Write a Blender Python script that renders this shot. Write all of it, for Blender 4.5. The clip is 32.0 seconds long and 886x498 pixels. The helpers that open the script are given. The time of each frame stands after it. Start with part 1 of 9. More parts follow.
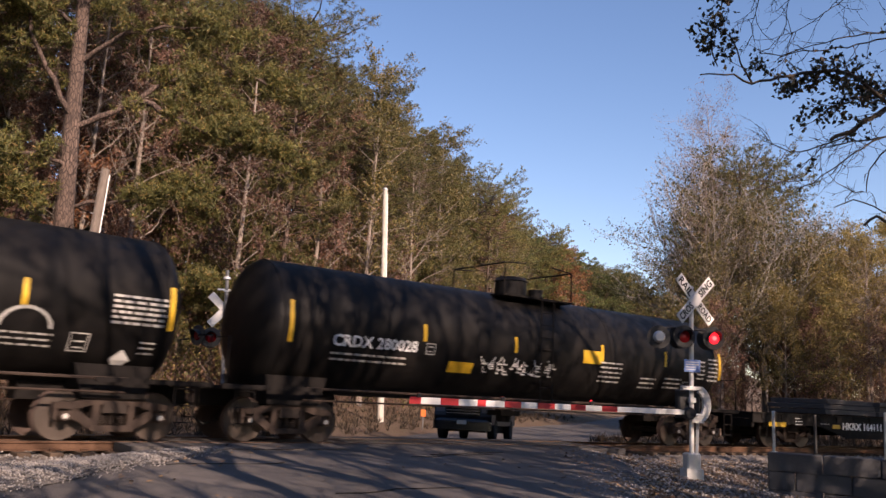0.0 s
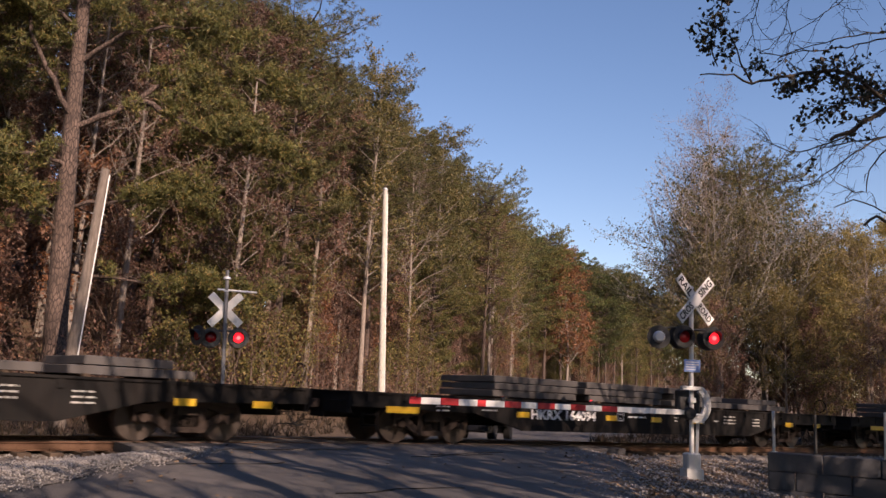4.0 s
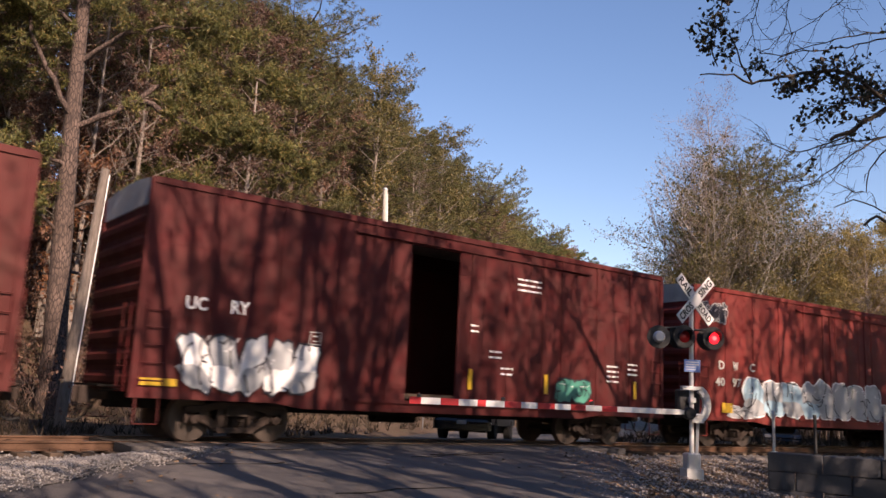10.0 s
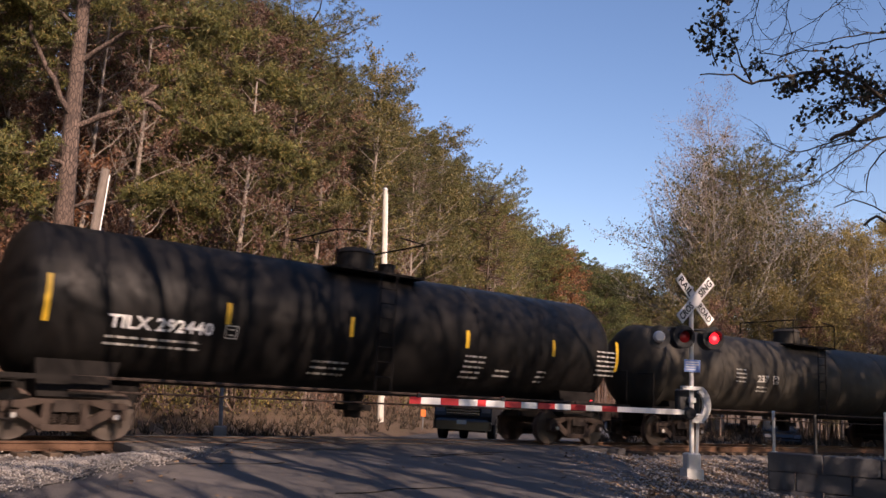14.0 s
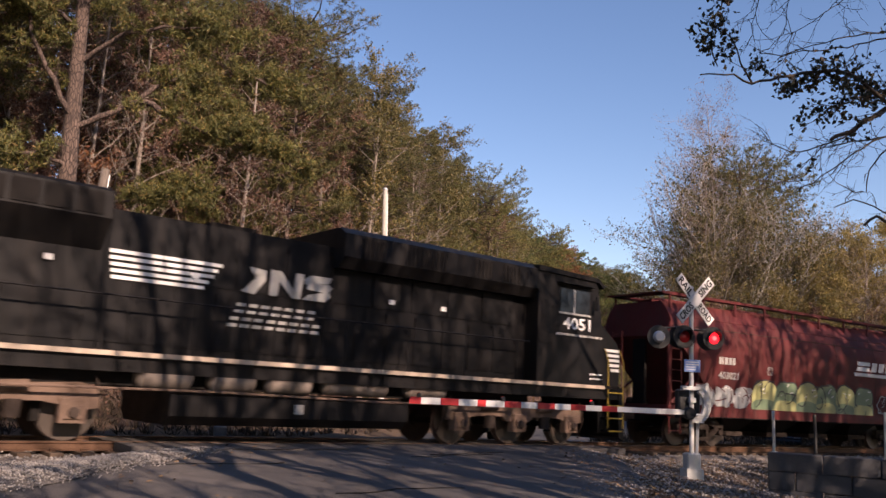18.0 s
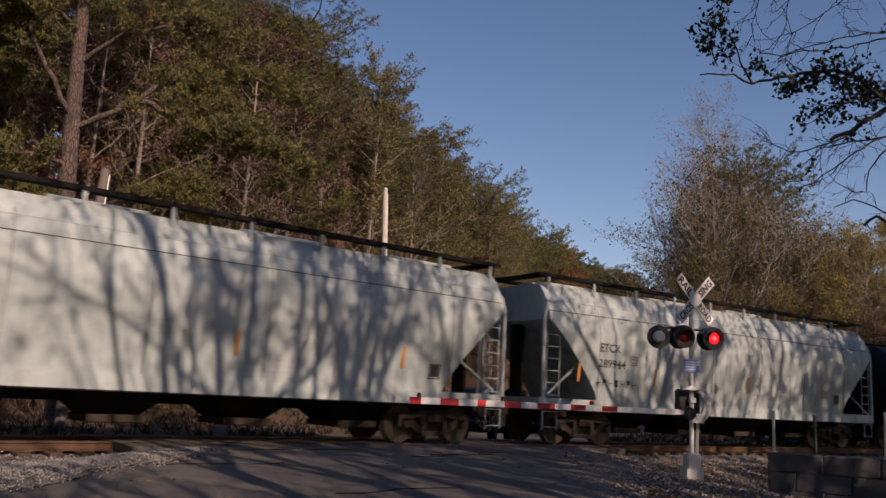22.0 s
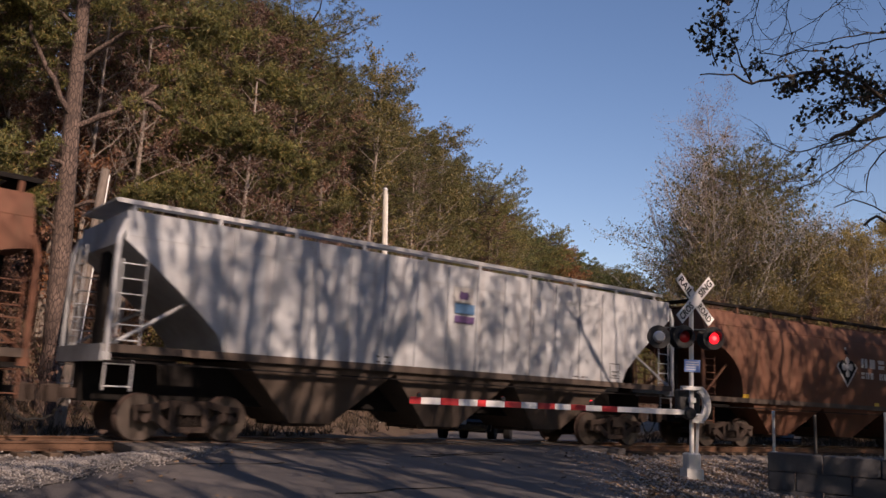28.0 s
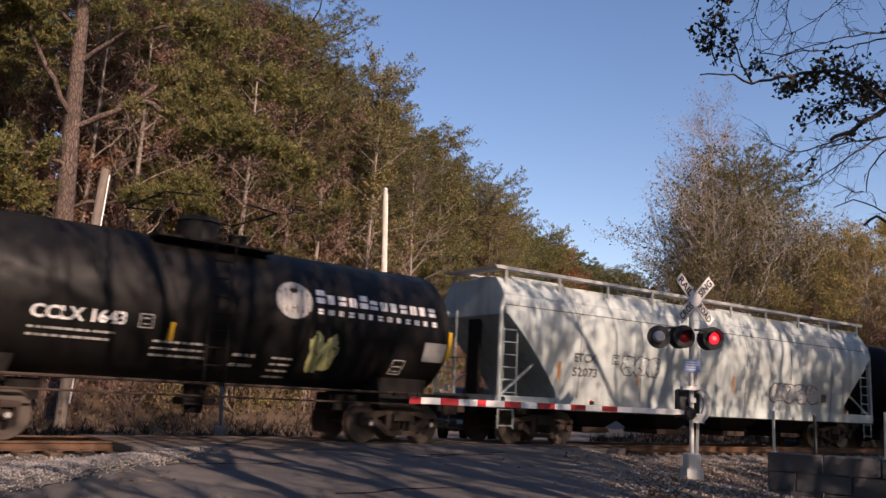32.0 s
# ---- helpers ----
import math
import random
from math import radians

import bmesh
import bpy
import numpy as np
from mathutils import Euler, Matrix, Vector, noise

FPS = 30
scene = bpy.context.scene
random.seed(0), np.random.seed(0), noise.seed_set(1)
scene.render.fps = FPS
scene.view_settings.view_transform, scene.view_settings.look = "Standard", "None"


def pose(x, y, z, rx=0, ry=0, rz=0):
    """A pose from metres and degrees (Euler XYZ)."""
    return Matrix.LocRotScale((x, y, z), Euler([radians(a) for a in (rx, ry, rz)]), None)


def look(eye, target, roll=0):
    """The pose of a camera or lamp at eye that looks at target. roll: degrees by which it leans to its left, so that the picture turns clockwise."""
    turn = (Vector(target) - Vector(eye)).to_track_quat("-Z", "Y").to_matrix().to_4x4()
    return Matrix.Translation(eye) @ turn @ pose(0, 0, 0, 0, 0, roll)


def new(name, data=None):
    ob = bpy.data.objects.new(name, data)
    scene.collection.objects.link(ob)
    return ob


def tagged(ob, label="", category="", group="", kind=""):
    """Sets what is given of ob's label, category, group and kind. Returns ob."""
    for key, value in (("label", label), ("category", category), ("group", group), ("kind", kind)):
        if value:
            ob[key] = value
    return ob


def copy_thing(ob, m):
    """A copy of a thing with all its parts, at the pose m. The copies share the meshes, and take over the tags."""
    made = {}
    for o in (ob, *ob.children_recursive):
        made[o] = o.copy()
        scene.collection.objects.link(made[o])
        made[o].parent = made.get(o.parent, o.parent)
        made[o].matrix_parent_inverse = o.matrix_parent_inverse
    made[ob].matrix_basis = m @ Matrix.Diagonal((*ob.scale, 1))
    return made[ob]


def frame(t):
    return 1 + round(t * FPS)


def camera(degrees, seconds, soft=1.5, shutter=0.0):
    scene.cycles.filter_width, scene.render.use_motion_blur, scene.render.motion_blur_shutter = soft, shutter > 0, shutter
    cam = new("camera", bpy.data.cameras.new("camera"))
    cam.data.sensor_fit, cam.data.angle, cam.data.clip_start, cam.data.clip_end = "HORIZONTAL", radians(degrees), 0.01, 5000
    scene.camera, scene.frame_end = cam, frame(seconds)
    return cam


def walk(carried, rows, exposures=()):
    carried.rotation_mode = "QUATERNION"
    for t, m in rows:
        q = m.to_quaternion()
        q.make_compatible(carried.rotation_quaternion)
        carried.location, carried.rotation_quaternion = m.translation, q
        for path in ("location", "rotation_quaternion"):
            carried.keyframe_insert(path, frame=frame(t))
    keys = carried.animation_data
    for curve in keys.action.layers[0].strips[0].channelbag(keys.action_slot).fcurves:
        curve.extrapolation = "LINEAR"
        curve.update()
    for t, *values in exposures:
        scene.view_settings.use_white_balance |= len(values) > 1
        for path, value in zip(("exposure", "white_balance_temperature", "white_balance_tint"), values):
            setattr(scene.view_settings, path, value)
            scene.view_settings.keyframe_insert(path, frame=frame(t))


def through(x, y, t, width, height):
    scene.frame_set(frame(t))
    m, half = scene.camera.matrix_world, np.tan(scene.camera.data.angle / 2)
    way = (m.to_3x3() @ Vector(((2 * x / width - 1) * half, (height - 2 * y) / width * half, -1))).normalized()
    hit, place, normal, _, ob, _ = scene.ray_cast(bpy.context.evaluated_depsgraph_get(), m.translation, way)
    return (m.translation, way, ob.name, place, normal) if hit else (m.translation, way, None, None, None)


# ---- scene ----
SPEED = 14.35          # train, metres a second
EYE = (0.0, 0.0, 1.109)
cam = camera(56.13, 32.0, soft=1.5, shutter=0.18)
VIEW = look(EYE, (EYE[0] + 5.88766, EYE[1] + 7.88785, EYE[2] + 1.7656), 2.845)
walk(cam, [(0.0, VIEW), (32.0, VIEW)], exposures=[(0.0, 0.75, 7750, 31), (3.0, 0.55, 7750, 31), (7.0, 0.55, 7750, 31), (10.0, 0.75, 7750, 31), (12.0, 0.50, 7750, 31), (13.0, 0.45, 7750, 31), (14.0, 0.70, 7750, 31), (17.0, 0.60, 7750, 31), (19.0, 0.70, 7750, 31), (20.0, 0.30, 7750, 31), (21.0, -0.03, 7750, 31), (22.0, -0.13, 7750, 31), (23.0, -0.08, 7750, 31), (24.0, 0.50, 7750, 31), (25.0, 0.70, 7750, 31), (28.0, 0.22, 7750, 31), (30.0, 0.45, 7750, 31), (32.0, 0.52, 7750, 31)])

# ---- sky and sun ----
SUN_AZ, SUN_EL = 184.0, 30.0
world = bpy.data.worlds.new("sky")
scene.world = world
world.use_nodes = True
wn = world.node_tree
sky = wn.nodes.new("ShaderNodeTexSky")
sky.sky_type = "NISHITA"
sky.sun_disc = False
sky.sun_elevation = radians(SUN_EL)
sky.sun_rotation = radians(SUN_AZ)
sky.air_density, sky.dust_density, sky.ozone_density = 1.0, 0.15, 2.0
deep = wn.nodes.new("ShaderNodeHueSaturation")
deep.inputs["Saturation"].default_value = 1.2
wn.links.new(sky.outputs[0], deep.inputs["Color"])
wn.links.new(deep.outputs[0], wn.nodes["Background"].inputs[0])
wn.nodes["Background"].inputs[1].default_value = 0.12
to_sun = Vector((math.sin(radians(SUN_AZ)) * math.cos(radians(SUN_EL)), math.cos(radians(SUN_AZ)) * math.cos(radians(SUN_EL)), math.sin(radians(SUN_EL))))
sun_data = bpy.data.lights.new("sun", "SUN")
sun_data.energy, sun_data.angle, sun_data.color = 5.0, radians(0.55), (1.0, 0.905, 0.775)
sun = new("sun", sun_data)
sun.matrix_world = look(to_sun * 200, (0, 0, 0))

# ---- materials ----
def nodes_of(name):
    m = bpy.data.materials.new(name)
    m.use_nodes = True
    n = m.node_tree
    return m, n, n.nodes["Principled BSDF"]


def add(n, kind, **values):
    node = n.nodes.new(kind)
    for key, value in values.items():
        node.inputs[key].default_value = value
    return node


def ramp(n, source, stops):
    r = n.nodes.new("ShaderNodeValToRGB")
    e = r.color_ramp.elements
    while len(e) < len(stops):
        e.new(0.5)
    for el, (at, c) in zip(e, stops):
        el.position, el.color = at, (*c, 1) if len(c) == 3 else c
    n.links.new(source, r.inputs[0])
    return r.outputs[0]


def blend(n, factor, a, b, kind="MIX"):
    x = n.nodes.new("ShaderNodeMix")
    x.data_type, x.blend_type = "RGBA", kind
    if isinstance(factor, (int, float)):
        x.inputs[0].default_value = factor
    else:
        n.links.new(factor, x.inputs[0])
    for sock, v in ((x.inputs[6], a), (x.inputs[7], b)):
        if isinstance(v, tuple):
            sock.default_value = (*v, 1)
        else:
            n.links.new(v, sock)
    return x.outputs[2]


def coords(n, scale=(1, 1, 1)):
    tc, mp = n.nodes.new("ShaderNodeTexCoord"), n.nodes.new("ShaderNodeMapping")
    mp.inputs["Scale"].default_value = scale
    n.links.new(tc.outputs["Object"], mp.inputs[0])
    return mp.outputs[0]


def noise_tex(n, scale, detail=4.0, rough=0.6, stretch=(1, 1, 1)):
    t = add(n, "ShaderNodeTexNoise", Scale=scale, Detail=detail, Roughness=rough)
    n.links.new(coords(n, stretch), t.inputs["Vector"])
    return t.outputs["Fac"]


def bumped(n, b, height, strength, distance=0.02):
    k = add(n, "ShaderNodeBump", Strength=strength, Distance=distance)
    n.links.new(height, k.inputs["Height"])
    n.links.new(k.outputs[0], b.inputs["Normal"])


def shade(c, f):
    return tuple(max(0.0, min(1.0, x * f)) for x in c)


def plain(name, c, rough=0.6, metal=0.0, var=0.25, scale=6.0, bump=0.15, dist=0.01):
    """A surface with two scales of variation and fine relief."""
    m, n, b = nodes_of(name)
    f1, f2 = noise_tex(n, scale * 0.2, 3), noise_tex(n, scale * 3, 5)
    col = ramp(n, f1, [(0.3, shade(c, 1 - var)), (0.7, shade(c, 1 + var))])
    col = blend(n, 0.35, col, ramp(n, f2, [(0.3, shade(c, 1 - var)), (0.7, shade(c, 1 + var))]))
    n.links.new(col, b.inputs["Base Color"])
    b.inputs["Roughness"].default_value, b.inputs["Metallic"].default_value = rough, metal
    if rough > 0.6:
        b.inputs["Specular IOR Level"].default_value = 0.2
    bumped(n, b, f2, bump, dist)
    return m


def car_paint(name, c, rust=(0.10, 0.045, 0.022), amount=0.45, rough=0.5, faded=1.25, streak=1.0, film_tone=(0.10, 0.08, 0.065)):
    """Weathered freight-car paint: fading in patches, streaks that run down, rust spots and road film."""
    m, n, b = nodes_of(name)
    patches = noise_tex(n, 0.55, 4, 0.6)
    col = ramp(n, patches, [(0.3, shade(c, 0.78)), (0.72, shade(c, faded))])
    runs = noise_tex(n, 1.0, 5, 0.65, (3.2, 3.2, 0.22))
    dirt = ramp(n, runs, [(0.5, (0, 0, 0)), (0.78, (0.55 * streak,) * 3)])
    col = blend(n, dirt, col, shade(rust, 1.1))
    spots = noise_tex(n, 7.0, 6, 0.7)
    sp = ramp(n, spots, [(0.60, (0, 0, 0)), (0.74, (amount,) * 3)])
    col = blend(n, sp, col, rust)
    film = noise_tex(n, 2.3, 5, 0.7)
    col = blend(n, ramp(n, film, [(0.35, (0, 0, 0)), (0.8, (0.25,) * 3)]), col, film_tone)
    n.links.new(col, b.inputs["Base Color"])
    n.links.new(ramp(n, film, [(0.3, (rough,) * 3), (0.75, (min(1, rough + 0.3),) * 3)]), b.inputs["Roughness"])
    b.inputs["Specular IOR Level"].default_value = 0.16
    dents = noise_tex(n, 1.7, 3, 0.5)
    bumped(n, b, dents, 0.25, 0.015)
    return m


def stained_paint(name, c, stain, z0, z1):
    """Paint that has rusted through in ragged runs, most of all towards the sill."""
    m = car_paint(name, c, shade(stain, 0.7), 0.6, 0.65, 1.3, 1.3)
    n = m.node_tree
    b = next(q for q in n.nodes if q.type == "BSDF_PRINCIPLED")
    under = b.inputs["Base Color"].links[0].from_socket
    tc, sep = n.nodes.new("ShaderNodeTexCoord"), n.nodes.new("ShaderNodeSeparateXYZ")
    n.links.new(tc.outputs["Object"], sep.inputs[0])
    fall = n.nodes.new("ShaderNodeMapRange")
    fall.inputs["From Min"].default_value, fall.inputs["From Max"].default_value = z1, z0
    fall.inputs["To Min"].default_value, fall.inputs["To Max"].default_value = -0.12, 0.42
    n.links.new(sep.outputs[2], fall.inputs[0])
    total = n.nodes.new("ShaderNodeMath")
    n.links.new(noise_tex(n, 1.3, 5, 0.7, (2.0, 2.0, 0.45)), total.inputs[0])
    n.links.new(fall.outputs[0], total.inputs[1])
    col = blend(n, ramp(n, total.outputs[0], [(0.5, (0, 0, 0)), (0.66, (0.92,) * 3)]), under, ramp(n, noise_tex(n, 5.0, 5, 0.7), [(0.3, shade(stain, 0.55)), (0.7, shade(stain, 1.25))]))
    n.links.new(col, b.inputs["Base Color"])
    return m


def foliage(name, stops, rough=0.65, through=0.35):
    """Leaves: a colour of its own for each leaf, some light shining through."""
    m, n, b = nodes_of(name)
    g = n.nodes.new("ShaderNodeNewGeometry")
    info = n.nodes.new("ShaderNodeObjectInfo")
    col = ramp(n, g.outputs["Random Per Island"], stops)
    hue = add(n, "ShaderNodeHueSaturation")
    mul = n.nodes.new("ShaderNodeMapRange")
    mul.inputs["To Min"].default_value, mul.inputs["To Max"].default_value = 0.7, 1.3
    n.links.new(info.outputs["Random"], mul.inputs[0])
    n.links.new(mul.outputs[0], hue.inputs["Value"])
    n.links.new(col, hue.inputs["Color"])
    n.links.new(hue.outputs[0], b.inputs["Base Color"])
    b.inputs["Roughness"].default_value = rough
    tr = n.nodes.new("ShaderNodeBsdfTranslucent")
    n.links.new(hue.outputs[0], tr.inputs[0])
    mix = n.nodes.new("ShaderNodeMixShader")
    mix.inputs[0].default_value = through
    n.links.new(b.outputs[0], mix.inputs[1])
    n.links.new(tr.outputs[0], mix.inputs[2])
    n.links.new(mix.outputs[0], n.nodes["Material Output"].inputs[0])
    return m


def glow(name, c, strength):
    m, n, b = nodes_of(name)
    b.inputs["Base Color"].default_value = (*c, 1)
    b.inputs["Emission Color"].default_value = (*c, 1)
    b.inputs["Emission Strength"].default_value = strength
    return m


def gloss(name, c, rough=0.1, metal=0.0, trans=0.0):
    m, n, b = nodes_of(name)
    b.inputs["Base Color"].default_value = (*c, 1)
    b.inputs["Roughness"].default_value, b.inputs["Metallic"].default_value = rough, metal
    b.inputs["Transmission Weight"].default_value = trans
    return m


def asphalt_mat():
    m, n, b = nodes_of("worn_asphalt")
    grit, big, mid = noise_tex(n, 55, 5, 0.8), noise_tex(n, 0.35, 4, 0.6), noise_tex(n, 2.2, 5, 0.65)
    col = ramp(n, grit, [(0.32, (0.026, 0.024, 0.022)), (0.5, (0.068, 0.061, 0.057)), (0.68, (0.16, 0.145, 0.135))])
    col = blend(n, ramp(n, big, [(0.4, (0, 0, 0)), (0.65, (0.5,) * 3)]), col, (0.13, 0.117, 0.108))
    col = blend(n, ramp(n, mid, [(0.55, (0, 0, 0)), (0.75, (0.5,) * 3)]), col, (0.026, 0.025, 0.024))
    # long worn wheel paths and dust drifts
    path = noise_tex(n, 0.5, 4, 0.6, (1.0, 0.25, 1.0))
    col = blend(n, ramp(n, path, [(0.5, (0, 0, 0)), (0.7, (0.35,) * 3)]), col, (0.15, 0.13, 0.115))
    crack = add(n, "ShaderNodeTexVoronoi", Scale=0.9)
    crack.feature = "DISTANCE_TO_EDGE"
    n.links.new(coords(n, (1, 1, 0.01)), crack.inputs["Vector"])
    col = blend(n, ramp(n, crack.outputs["Distance"], [(0.0, (0.7,) * 3), (0.012, (0, 0, 0))]), col, (0.012, 0.012, 0.012))
    n.links.new(col, b.inputs["Base Color"])
    b.inputs["Roughness"].default_value = 0.85
    bumped(n, b, grit, 0.9, 0.012)
    return m


def ground_mat():
    """Leaf litter and dry grass, with bare gravel here and there."""
    m, n, b = nodes_of("leaf_litter_ground")
    fine, mid, big = noise_tex(n, 26, 6, 0.75), noise_tex(n, 3.1, 5, 0.65), noise_tex(n, 0.16, 3, 0.5)
    litter = ramp(n, fine, [(0.28, (0.03, 0.016, 0.010)), (0.5, (0.095, 0.050, 0.030)), (0.72, (0.18, 0.105, 0.062))])
    grass = ramp(n, fine, [(0.3, (0.045, 0.036, 0.016)), (0.7, (0.14, 0.10, 0.05))])
    col = blend(n, ramp(n, mid, [(0.42, (0, 0, 0)), (0.6, (1, 1, 1))]), litter, grass)
    col = blend(n, ramp(n, big, [(0.4, (0, 0, 0)), (0.65, (0.6,) * 3)]), col, (0.11, 0.07, 0.045))
    n.links.new(col, b.inputs["Base Color"])
    b.inputs["Roughness"].default_value = 0.95
    bumped(n, b, fine, 0.8, 0.05)
    return m


def bark_mat(name, dark, light, plates_too=False):
    m, n, b = nodes_of(name)
    plates = noise_tex(n, 5, 6, 0.7, (3, 3, 0.6))
    col = ramp(n, plates, [(0.3, dark), (0.7, light)])
    height = plates
    if plates_too:
        # long flaking plates with dark furrows between them
        v = add(n, "ShaderNodeTexVoronoi", Scale=7.0)
        v.feature = "DISTANCE_TO_EDGE"
        n.links.new(coords(n, (1.6, 1.6, 0.55)), v.inputs["Vector"])
        height = v.outputs["Distance"]
        col = blend(n, ramp(n, height, [(0.02, (1, 1, 1)), (0.14, (0, 0, 0))]), col, shade(dark, 0.6))
        tone = noise_tex(n, 0.8, 3, 0.6)
        col = blend(n, ramp(n, tone, [(0.4, (0, 0, 0)), (0.62, (0.6,) * 3)]), col, shade(dark, 1.2))
    n.links.new(col, b.inputs["Base Color"])
    b.inputs["Roughness"].default_value = 0.95
    bumped(n, b, height, 0.8, 0.04)
    return m


def stone_mat(name, a, c):
    m, n, b = nodes_of(name)
    g = n.nodes.new("ShaderNodeNewGeometry")
    col = ramp(n, g.outputs["Random Per Island"], [(0.0, a), (0.5, tuple((x + y) / 2 for x, y in zip(a, c))), (1.0, c)])
    f = noise_tex(n, 60, 4)
    col = blend(n, 0.3, col, ramp(n, f, [(0.3, shade(a, 0.8)), (0.7, shade(c, 1.1))]))
    n.links.new(col, b.inputs["Base Color"])
    b.inputs["Roughness"].default_value = 0.9
    return m


